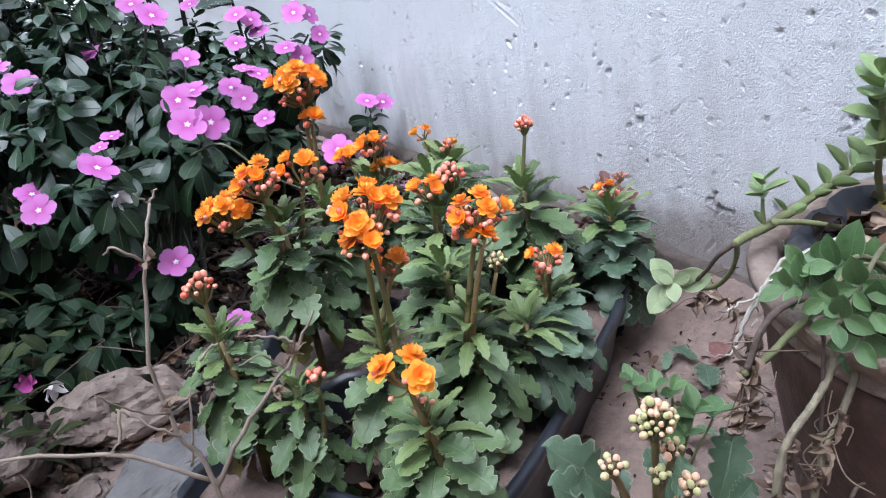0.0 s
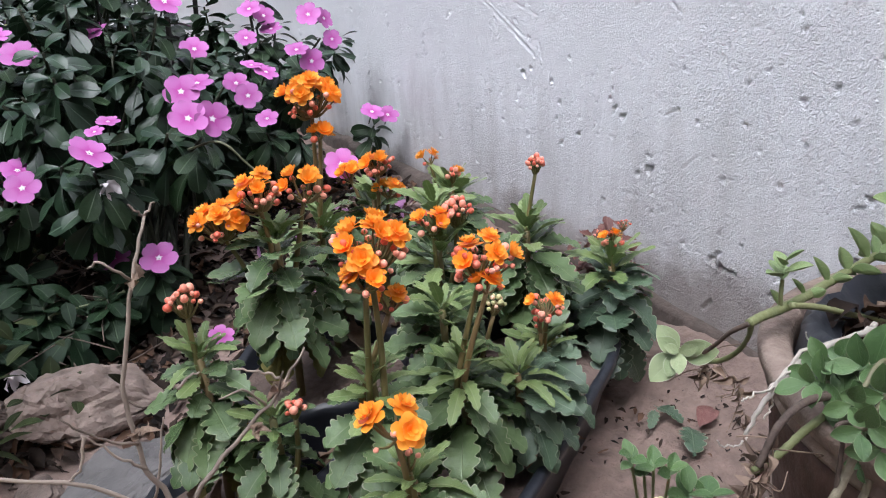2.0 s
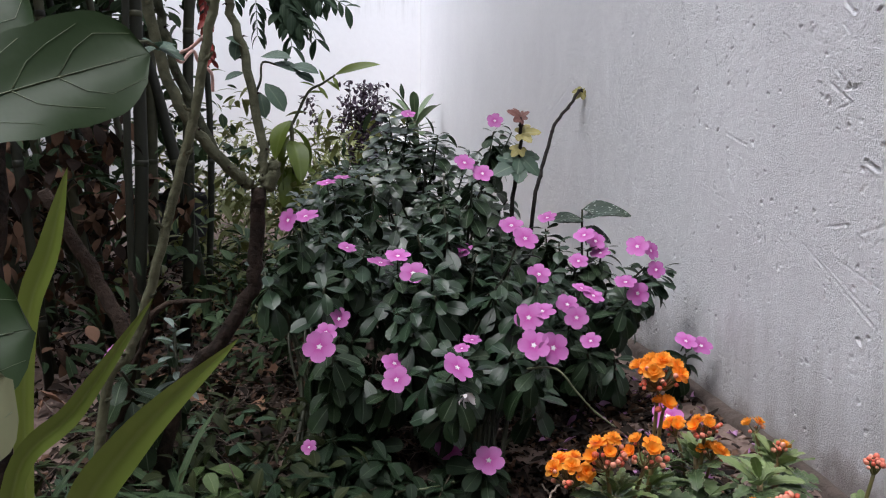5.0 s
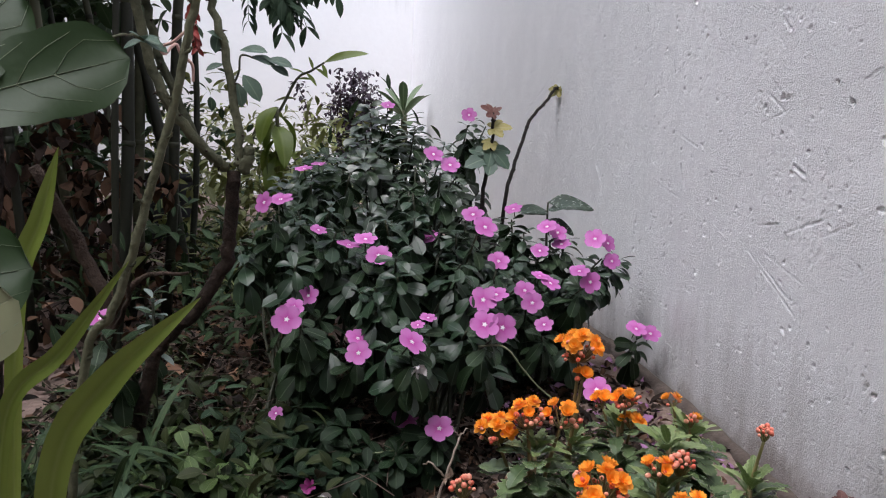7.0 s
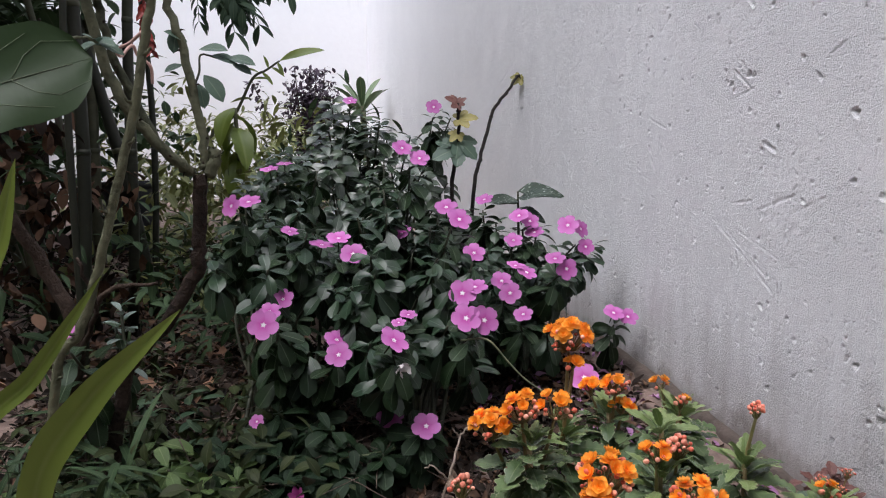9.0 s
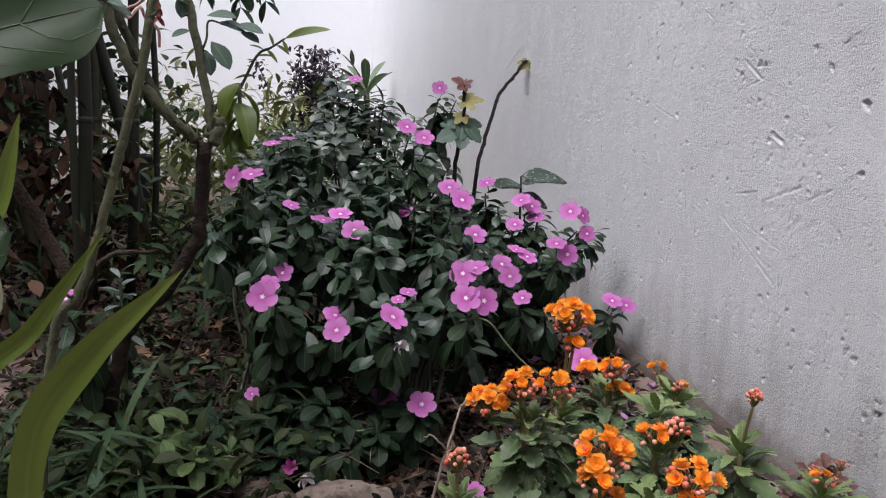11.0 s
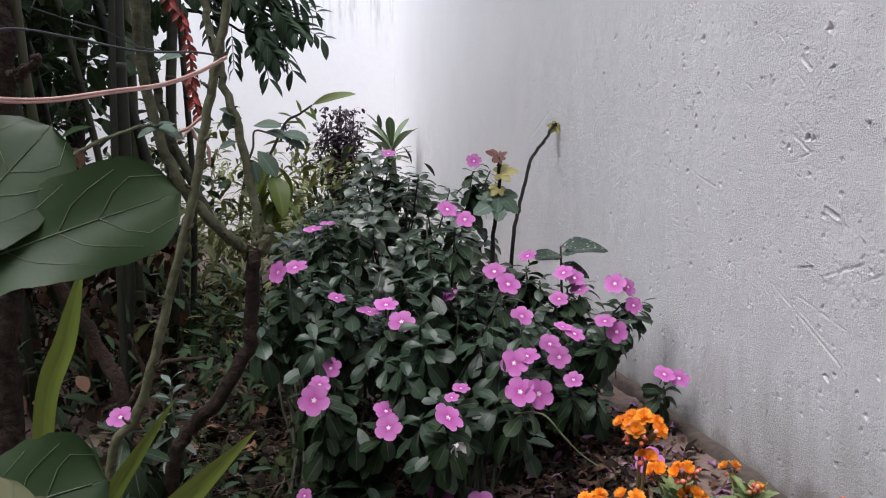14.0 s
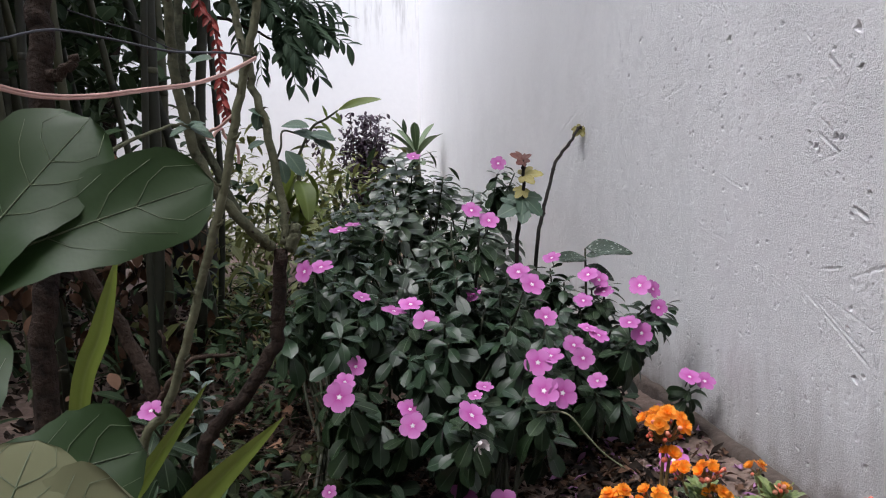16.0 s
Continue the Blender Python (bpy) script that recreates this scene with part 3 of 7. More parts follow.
def box_geo(a, b):
    (x0, y0, z0), (x1, y1, z1) = a, b
    v = [(x, y, z) for z in (z0, z1) for y in (y0, y1) for x in (x0, x1)]
    f = [(0, 2, 3, 1), (4, 5, 7, 6), (0, 1, 5, 4), (2, 6, 7, 3), (0, 4, 6, 2), (1, 3, 7, 5)]
    return v, f, [(0, 0)] * 8


def wall_box(name, a, b, mat, label):
    v, f, uv = box_geo(a, b)
    return thing(name, (0, 0, 0), label, "wall", kind="structure", me=make_mesh(name, v, f, mat, smooth=False))


wall_box("wall_back", (-5.0, YB + 0.002, -0.3), (0.2, YB + 0.2, 3.3), BACKWALL, "bright white garden wall with dark rain streaks")
# two walls out of view, added to block low sky light and deepen shade
wall_box("house_wall", (-5.0, -2.2, -0.3), (-0.002, -2.0, 3.4), UNSEEN_WALL, "plain wall out of view, added to block low sky light")
wall_box("wall_left", (-4.2, -2.2, -0.3), (-4.002, YB, 3.0), UNSEEN_WALL, "plain side wall out of view, added to block low sky light")

def build_footing():
    """The dirty ledge along the foot of the wall, uneven along its length."""
    n = 440
    v, f = [], []
    for i in range(n):
        y = -0.9 + i * 0.01
        far = min(1.0, max(0.0, (y - 0.02) / 0.2))
        w = 0.008 + 0.010 * far + 0.006 * noise.noise((y * 9, 0, 0)) + 0.005 * noise.noise((y * 31, 2, 0))
        top = 0.004 + 0.010 * far + 0.034 * max(0, min(1, (y + 0.2) / 0.9)) - 0.018 * (y < -0.1) * min(1, (-0.1 - y) * 5) + 0.005 * noise.noise((y * 14, 5, 0))
        v += [(0.004, y, top + 0.004), (-w * 0.6, y, top), (-w, y, top - 0.006), (-w * 1.15, y, -0.12)]
    for i in range(n - 1):
        for k in range(3):
            a = i * 4 + k
            f.append((a, a + 4, a + 5, a + 1))
    thing("wall_footing", (0, 0, 0), "dark dirty ledge along the foot of the wall", "footing", kind="structure", me=make_mesh("wall_footing", v, f, FOOTING))


build_footing()


def build_ground():
    xs = np.concatenate([-np.geomspace(60, 1.3, 30), np.arange(-1.28, 0.02, 0.012), [0.25, 1, 4, 60]])
    ys = np.concatenate([[-60, -20, -8, -4, -2, -1.2], np.arange(-1.0, 1.6, 0.012), np.geomspace(1.62, 60, 34)])
    v, f = [], []
    for y in ys:
        for x in xs:
            z = ground_z(x, y)
            if abs(x) < 2 and -1 < y < 3:
                z += 0.012 * noise.noise((x * 9, y * 9, 0)) + 0.006 * noise.noise((x * 34, y * 34, 3)) + 0.003 * noise.noise((x * 90, y * 90, 7))
            v.append((x, y, z))
    w = len(xs)
    for i in range(len(ys) - 1):
        for k in range(w - 1):
            a = i * w + k
            f.append((a, a + 1, a + w + 1, a + w))
    thing("ground", (0, 0, 0), "bare brown garden soil with fine crumbs", "soil", kind="structure", me=make_mesh("ground", v, f, SOIL))


build_ground()

# ---- kalanchoes ----
def leaf_mesh(name, mat, **kw):
    v, f, uv = leaf_geo(1.0, **kw)
    return make_mesh(name, v, f, mat, uv)


K_SHAPES = [dict(width=0.54, widest=0.58, stalk=0.16, nu=42, cup=0.22, droop=0.45, wave=0.13, crenate=0.30, teeth=7, tip=0.72),
            dict(width=0.48, widest=0.56, stalk=0.16, nu=42, cup=0.34, droop=0.85, wave=0.12, crenate=0.30, teeth=7, tip=0.72),
            dict(width=0.58, widest=0.60, stalk=0.12, nu=42, cup=0.14, droop=0.25, wave=0.12, crenate=0.32, teeth=6, tip=0.70)]
K_SLIM = [{**q, "width": q["width"] * 0.62, "crenate": 0.26} for q in K_SHAPES]
K_LEAVES = [leaf_mesh("kalanchoe_leaf", K_LEAF, **s) for s in K_SHAPES]
K_YOUNGS = [leaf_mesh("young_leaf", K_YOUNG, **s) for s in K_SLIM]
K_GREYS = [leaf_mesh("grey_kalanchoe_leaf", K_GREY, **s) for s in K_SHAPES]
K_OLD = leaf_mesh("yellow_leaf", K_YELLOW, **K_SHAPES[1])
K_DEAD = leaf_mesh("withered_leaf", DEADPALE, width=0.42, widest=0.6, nu=14, cup=1.1, droop=1.2, wave=0.30, crenate=0.2, teeth=4)


def orange_flower():
    j = Joined()
    j.add(petals_geo(5, 0.0, 0.0088, 0.0066, 0.0002, 0.14))
    j.add(petals_geo(5, 0.0, 0.0070, 0.0054, 0.0014, 0.22, 0.62), Matrix.Translation((0, 0, 0.0008)))
    j.add(petals_geo(5, 0.0, 0.0048, 0.0048, 0.0034, 0.7, 1.0), Matrix.Translation((0, 0, 0.0014)))
    j.add(petals_geo(3, 0.0, 0.0026, 0.0034, 0.0030, 0.8, 0.2), Matrix.Translation((0, 0, 0.0018)))
    return j.mesh("orange_flower", [ORANGE])


def young_flower():
    j = Joined()
    j.add(petals_geo(5, 0.0, 0.0058, 0.0056, 0.0042, 0.5))
    j.add(petals_geo(5, 0.0, 0.0040, 0.0046, 0.0045, 0.7, 0.6), Matrix.Translation((0, 0, 0.0006)))
    return j.mesh("opening_flower", [ORANGE])


FLOWER_ME, YOUNG_ME = orange_flower(), young_flower()


def bud_mesh(name, mat):
    j = Joined()
    j.add(ellipsoid_geo(0.0030, 0.0062, 9, 6, 0.85))
    j.add(petals_geo(4, 0.0006, 0.0032, 0.0018, 0.0022, 0.2, nu=2, nv=2), Matrix.Translation((0, 0, -0.0004)), 1)
    return j.mesh(name, [mat, SEPAL])


BUD_ME, BUDP_ME = bud_mesh("coral_bud", BUD), bud_mesh("cream_bud", BUD_PALE)


def stalk_with_head(root, foot, head, flowers, young, buds, spread, pale=False, thick=0.0018, big=1.0):
    """A flower stalk from foot to head (both seen from the plant's base), with a branching head of flowers and buds."""
    foot, head = Vector(foot), Vector(head)
    if flowers > 5:
        flowers, buds = int(flowers * 0.55), buds + 20
    neck = head - ((head - foot).normalized() + Vector((0, 0, 0.5))).normalized() * spread * 0.8
    mid = (foot + neck) / 2 + Vector(rng.normal(0, 0.0014, 3))
    if neck.z < foot.z + 0.01:
        neck = foot.lerp(head, 0.6)
    j = Joined()
    j.add(tube_geo(curve_points([foot, mid, neck], 4), [thick * 1.15, thick * 0.8], 7))
    total = max(1, flowers + young)
    ends = []
    for i in range(flowers + young):
        r = spread * math.sqrt((i + 0.5) / total)
        a = i * 2.399 + rng.uniform(-0.3, 0.3)
        e = head + Vector((r * math.cos(a), r * math.sin(a), 0.6 * spread * (1 - (r / spread) ** 2) + rng.normal(0, spread * 0.12)))
        ends.append(("f" if (i * 7) % total < flowers else "y", e))
    for i in range(buds):
        a = i * 2.399 + 1.0
        if flowers + young > 1:
            el, q = rng.uniform(-0.75, 0.30), rng.uniform(0.55, 1.0)
        else:
            el, q = math.asin(min(1, (i + 0.5) / buds)) * 1.15 - 0.15, rng.uniform(0.40, 0.72)
        ends.append(("b", head + polar(a, el) * spread * q))
    for kind, e in ends:
        m = neck.lerp(e, 0.5) - Vector((0, 0, spread * 0.15))
        j.add(tube_geo(curve_points([neck, m, e], 2), [thick * 0.5, thick * 0.3], 5))
    stalk = part("flower_stalk", j.mesh("flower_stalk", [K_STALK]), root)
    for kind, e in ends:
        out = (e - head).normalized() * 0.8 + Vector((-0.1, -0.35, 0.8)) + Vector(rng.normal(0, 0.15, 3))
        if kind == "f":
            part("flower", FLOWER_ME, stalk, face(e, out, rng.uniform(0, 6), rng.uniform(0.80, 1.04) * big))
        elif kind == "y":
            part("flower", YOUNG_ME, stalk, face(e, out, rng.uniform(0, 6), rng.uniform(0.85, 1.1) * big))
        else:
            part("bud", BUDP_ME if pale else BUD_ME, stalk, face(e, (e - head).normalized() + Vector((0, 0, 0.45)), 0, (0.48 + 0.50 * rng.random() ** 1.4) * big))
    return stalk


def kalanchoe(centre, base_z, heads, label, size=0.042, levels=7, grey=False, yellow=0, spread_up=0.05):
    """A kalanchoe: a leafy stem from the soil to the rosette's heart, leaves in crossed pairs, and flower stalks."""
    c = Vector(centre)
    root = thing("kalanchoe", (c.x, c.y, base_z), label, "plant", "kalanchoes")
    top = c.z - base_z
    part("stem", make_mesh("stem", *tube_geo([(0, 0, -0.005), (0.003, 0.002, top * 0.5), (0, 0, top)], [0.0036, 0.0024])[:2], K_STALK), root)
    for lv in range(levels):
        s = lv / (levels - 1)
        z = top - spread_up * (1 - s) ** 1.5
        n = 5 if s < 0.5 else 4
        for k in range(n):
            az = lv * 0.72 + k * 2 * math.pi / n + rng.normal(0, 0.22)
            el = radians(-24 + 88 * s ** 2.0 + rng.normal(0, 11))
            ln = min(size, 0.058) * 0.82 * (1.10 - 0.45 * s ** 2.4) * rng.uniform(0.72, 1.15)
            shapes = K_YOUNGS if s > 0.80 or (s > 0.6 and rng.random() < 0.35) else (K_GREYS if grey else K_LEAVES)
            me = shapes[int(rng.integers(3))]
            way = polar(az, el)
            part("leaf", me, root, aim(Vector((0, 0, max(z, 0.006))) + way * 0.003, way, (0, 0, 1), ln, rng.normal(0, 0.25)))
    for heads_z in heads:
        h = Vector(heads_z[1]) - Vector((c.x, c.y, base_z - 0.003))
        for k in range(3):
            p = Vector((0, 0, top)).lerp(h, 0.06 + 0.09 * k)
            way = polar(k * 2.1 + rng.normal(0, 0.3), radians(48))
            part("leaf", K_YOUNGS[k % 3], root, aim(p, way, (0, 0, 1), size * (0.46 - 0.10 * k)))
    for k in range(4):
        way = polar(rng.uniform(2.9, 6.0), radians(rng.uniform(-70, -20)))
        part("leaf", K_DEAD, root, aim(Vector((0, 0, max(0.012, top - spread_up * rng.uniform(0.85, 1.3)))) + way * 0.008, way, (0, -0.3, 1), size * rng.uniform(0.5, 0.75), rng.normal(0, 0.6)), "withered brown lower leaf")
    for k in range(yellow):
        way = polar(rng.uniform(3.2, 5.6), radians(-35))
        part("leaf", K_OLD, root, aim(Vector((0, 0, max(0.012, top - spread_up * 1.05))), way, (0, 0, 1), size * 0.9), "yellowed lower leaf")
    for foot_z, head, fl, yo, bu, spread, pale in heads:
        h = Vector(head) - Vector((c.x, c.y, base_z - 0.003))
        stalk_with_head(root, (h.x * 0.45 if h.z < top + 0.04 else rng.normal(0, 0.004), h.y * 0.45 if h.z < top + 0.04 else rng.normal(0, 0.004), max(0.01, min(top + foot_z - 0.01, h.z - 0.055))), h, fl, yo, bu, spread * (0.86 if fl > 2 else 1.0), pale)
    return root


TROUGH_TOP = 0.036
P = [
    # centre, heads [(foot, head, flowers, opening, buds, spread, pale)], label, size
    ((-0.362, -0.150, 0.130), [(0, (-0.363, -0.166, 0.258), 13, 4, 6, 0.021, False), (0, (-0.361, -0.172, 0.233), 2, 2, 2, 0.006, False)], "tall kalanchoe with a dense head of orange flowers", 0.048, -0.01),
    ((-0.412, -0.205, 0.148), [(0, (-0.444, -0.190, 0.190), 8, 3, 8, 0.019, False), (0, (-0.420, -0.207, 0.208), 7, 2, 9, 0.017, False), (0, (-0.388, -0.205, 0.207), 2, 3, 15, 0.014, False)], "kalanchoe with three orange flower heads and coral buds", 0.049, -0.01),
    ((-0.405, -0.332, 0.112), [(0, (-0.402, -0.338, 0.207), 9, 4, 34, 0.021, False), (0, (-0.411, -0.352, 0.196), 2, 1, 8, 0.009, False), (0, (-0.391, -0.335, 0.171), 1, 1, 6, 0.007, False)], "tall kalanchoe with a large half-open orange flower head", 0.040, 0.04),
    ((-0.345, -0.325, 0.098), [(0, (-0.331, -0.332, 0.182), 6, 3, 22, 0.019, False), (0, (-0.337, -0.345, 0.170), 1, 1, 3, 0.006, False)], "kalanchoe with open orange flowers over round coral buds", 0.042, 0.04),
    ((-0.410, -0.385, 0.085), [(0, (-0.422, -0.395, 0.143), 3, 0, 7, 0.016, False), (0, (-0.414, -0.390, 0.115), 0, 0, 5, 0.008, False)], "low kalanchoe with three double orange flowers", 0.042, 0.03),
    ((-0.480, -0.255, 0.118), [(0, (-0.482, -0.255, 0.167), 0, 0, 22, 0.012, False)], "kalanchoe with one head of closed coral buds", 0.040, -0.005),
    ((-0.260, -0.292, 0.072), [(0, (-0.262, -0.300, 0.120), 1, 1, 20, 0.011, False), (0, (-0.268, -0.300, 0.106), 0, 0, 5, 0.007, False)], "bluish-green kalanchoe with a tight bud head just opening", 0.044, 0.03),
    ((-0.203, -0.197, 0.118), [(0, (-0.193, -0.197, 0.184), 0, 0, 16, 0.0085, False)], "kalanchoe with one thin stalk of coral buds", 0.062, 0.0),
    ((-0.136, -0.224, 0.078), [(0, (-0.137, -0.226, 0.116), 1, 1, 5, 0.007, False)], "kalanchoe with one small orange flower beside the wall", 0.056, 0.0),
    ((-0.312, -0.245, 0.142), [(0, (-0.318, -0.250, 0.178), 1, 2, 14, 0.011, False), (0, (-0.299, -0.250, 0.180), 0, 0, 26, 0.013, False)], "kalanchoe with pinkish bud heads among green leaves", 0.048, 0.04),
    ((-0.334, -0.285, 0.118), [(0, (-0.294, -0.285, 0.122), 0, 0, 12, 0.008, True)], "young kalanchoe with a small pale bud head", 0.044, 0.04),
    ((-0.288, -0.085, 0.125), [(0, (-0.298, -0.060, 0.170), 3, 2, 2, 0.011, False), (0, (-0.287, -0.098, 0.184), 7, 2, 4, 0.014, False), (0, (-0.279, -0.098, 0.160), 4, 2, 4, 0.012, False)], "kalanchoe with small orange heads near the periwinkles", 0.050, 0.0),
    ((-0.217, -0.100, 0.132), [(0, (-0.227, -0.080, 0.176), 1, 1, 3, 0.007, False), (0, (-0.218, -0.105, 0.162), 0, 1, 9, 0.008, False)], "kalanchoe with sparse coral buds close to the wall", 0.054, 0.0),
    ((-0.262, -0.150, 0.128), [], "leafy kalanchoe without flowers among the others", 0.054, 0.0),
    ((-0.300, -0.318, 0.075), [], "leafy kalanchoe hanging over the planter's edge", 0.044, 0.04),
    ((-0.452, -0.290, 0.085), [(0, (-0.442, -0.305, 0.108), 0, 0, 9, 0.007, False)], "small kalanchoe with dark red buds", 0.036, 0.0),
    ((-0.110, -0.185, 0.066), [], "pale green kalanchoe beside the wall", 0.052, 0.0),
]
for i, (c, heads, label, size, bz) in enumerate(P):
    kalanchoe((c[0], c[1], c[2] + (0.028 if i in (0, 1, 11, 13) else 0.016)), bz, heads, label, size, 13, grey=(i in (6, 14, 8)), yellow=3 if i in (1, 2, 5, 15) else i % 2, spread_up=min(0.058, c[2] - bz))

# ---- planters under the kalanchoes ----
def planter_trough(a, b, width, z0, top):
    """A long black plastic trough between two ends, with a rolled rim, flared sides and soil inside."""
    a, b = Vector((*a, 0)), Vector((*b, 0))
    along = (b - a).normalized()
    side = Vector((-along.y, along.x, 0))
    L, mid = (b - a).length, (a + b) / 2
    def ring(z, grow):
        out = []
        for k in range(32):
            t = 2 * math.pi * k / 32
            c, s = math.cos(t), math.sin(t)
            u = math.copysign(abs(c) ** 0.35, c) * (L / 2 + grow)
            w = math.copysign(abs(s) ** 0.35, s) * (width / 2 + grow)
            q = along * u + side * w
            wob = 0.003 * noise.noise((q.x * 14, q.y * 14, z * 20))
            out.append((q.x + side.x * wob, q.y + side.y * wob, z))
        return out
    h = top - z0
    prof = [(0, -0.016), (h * 0.5, -0.008), (h - 0.012, -0.001), (h - 0.012, 0.004), (h - 0.002, 0.005), (h, 0.002), (h - 0.002, -0.003), (h * 0.5, -0.011), (0.01, -0.018)]
    v, f = [], []
    for z, g in prof:
        v += ring(z, g)
    for i in range(len(prof) - 1):
        for k in range(32):
            f.append((i * 32 + k, i * 32 + (k + 1) % 32, (i + 1) * 32 + (k + 1) % 32, (i + 1) * 32 + k))
    f.append(tuple(range(31, -1, -1)))
    root = thing("planter_trough", (mid.x, mid.y, z0), "long black plastic planter trough on bare soil", "planter")
    part("trough_body", make_mesh("trough_body", v, f, PLASTIC), root)
    sv = ring(h - 0.018, -0.006)
    part("potting_soil", make_mesh("potting_soil", sv + [(0, 0, h - 0.008)], [(k, (k + 1) % 32, 32) for k in range(32)], SOIL), root, label="dark potting soil")
    return root


planter_trough((-0.158, -0.182), (-0.430, -0.348), 0.128, -0.045, TROUGH_TOP)


def grow_bag(x, y, r, z0, top, name="grow_bag", label="crumpled black plastic grow bag with soil"):
    v, f = [], []
    prof = [(z0, r * 0.86), (z0 + (top - z0) * 0.4, r), (top - 0.01, r * 1.02), (top, r * 1.05), (top - 0.006, r * 0.97), (top - 0.02, r * 0.93), (top - 0.018, 0.002)]
    n = 36
    for i, (z, q) in enumerate(prof):
        for k in range(n):
            a = 2 * math.pi * k / n
            w = 1 + 0.07 * noise.noise((math.cos(a) * 4 + x * 50, math.sin(a) * 4, z * 40)) * (i < 6)
            v.append((q * w * math.cos(a), q * w * math.sin(a), z - z0 + (0.006 * noise.noise((a * 3, x * 9, 1)) if 1 < i < 5 else 0)))
    for i in range(len(prof) - 1):
        for k in range(n):
            f.append((i * n + k, i * n + (k + 1) % n, (i + 1) * n + (k + 1) % n, (i + 1) * n + k))
    root = thing(name, (x, y, z0), label, "grow bag", "grow bags")
    part("bag", make_mesh("bag", v, f, PLASTIC), root)
    sv = [(r * 0.93 * math.cos(2 * math.pi * k / n), r * 0.93 * math.sin(2 * math.pi * k / n), top - z0 - 0.016) for k in range(n)]
    part("potting_soil", make_mesh("potting_soil", sv + [(0, 0, top - z0 - 0.008)], [(k, (k + 1) % n, n) for k in range(n)], SOIL), root, label="dark potting soil")


for x, y, r, top in ((-0.385, -0.185, 0.065, 0.07), (-0.485, -0.262, 0.05, 0.04), (-0.285, -0.095, 0.062, 0.06), (-0.20, -0.105, 0.05, 0.06), (-0.125, -0.165, 0.045, 0.03)):
    grow_bag(x, y, r, ground_z(x, y) - 0.006, top)

# ---- periwinkle bushes ----
V_SHAPES = [dict(width=0.53, widest=0.68, nu=9, cup=0.22, droop=0.45, wave=0.03, tip=0.5, stalk=0.08),
            dict(width=0.50, widest=0.66, nu=9, cup=0.3, droop=0.8, wave=0.04, tip=0.5, stalk=0.08),
            dict(width=0.48, widest=0.64, nu=9, cup=0.12, droop=0.2, wave=0.05, tip=0.55, stalk=0.08)]
V_LEAVES = [leaf_mesh("periwinkle_leaf", V_LEAF, **s) for s in V_SHAPES]
V_SHADED_LEAVES = [leaf_mesh("shaded_leaf", V_SHADED, **s) for s in V_SHAPES]
V_LIGHTS = [leaf_mesh("light_leaf", V_LIGHT, **s) for s in V_SHAPES]
V_GEOS = [leaf_geo(1.0, **{**s, "nu": 6}) for s in V_SHAPES]


def periwinkle_flower_mesh():
    j = Joined()
    j.add(petals_geo(5, 0.0010, 0.0178, 0.0158, 0.0010, 0.12, heart=0.02, twist=0.05, nu=7, nv=4))
    j.add(tube_geo([(0, 0, -0.022), (0, 0, -0.004), (0, 0, -0.0002)], [0.0009, 0.0012, 0.0014], 6), slot=1)
    ring = [(0.0017 * math.sin(k * math.pi / 5) * (1 if k % 2 else 0.6), 0.0017 * math.cos(k * math.pi / 5) * (1 if k % 2 else 0.6), 0.0006) for k in range(10)]
    j.add(([(0, 0, 0.0007)] + ring, [(0, 1 + (k + 1) % 10, 1 + k) for k in range(10)], [(0.5, 0.0)] * 11))
    return j.mesh("periwinkle_flower", [V_PETAL, V_STEM])


def folded_flower_mesh():
    j = Joined()
    j.add(petals_geo(5, 0.001, 0.013, 0.013, 0.012, 0.5, nu=5, nv=4))
    j.add(tube_geo([(0, 0, -0.02), (0, 0, -0.004), (0, 0, 0.0003)], [0.0009, 0.0012, 0.0014], 6), slot=1)
    return j.mesh("half_open_flower", [V_PETAL, V_STEM])


VF_ME, VH_ME = periwinkle_flower_mesh(), folded_flower_mesh()


SEEDLINGS = [(-0.784, 0.098, 0.055, 0.040, 1), (-0.722, 0.039, 0.055, 0.038, 1), (-0.684, 0.045, 0.055, 0.036, 1), (-0.802, 0.020, 0.055, 0.038, 1), (-0.927, 0.047, 0.055, 0.036, 1), (-0.625, 0.273, 0.055, 0.044, 0), (-0.568, 0.109, 0.055, 0.042, 0), (-0.608, 0.042, 0.055, 0.040, 0), (-0.658, 0.150, 0.055, 0.036, 0), (-0.511, 0.089, 0.055, 0.040, 0),
             (-0.769, 0.116, 0.04, 0.046, 1), (-0.842, 0.094, 0.035, 0.040, 1), (-0.905, 0.084, 0.035, 0.034, 1), (-0.674, 0.164, 0.04, 0.04, 0), (-0.624, 0.271, 0.05, 0.05, 0), (-0.604, 0.071, 0.04, 0.048, 0),
             (-0.740, 0.06, 0.05, 0.040, 0), (-0.63, 0.05, 0.045, 0.045, 0), (-0.69, 0.09, 0.05, 0.042, 1), (-0.79, 0.08, 0.05, 0.042, 0), (-0.84, 0.05, 0.05, 0.040, 0)]


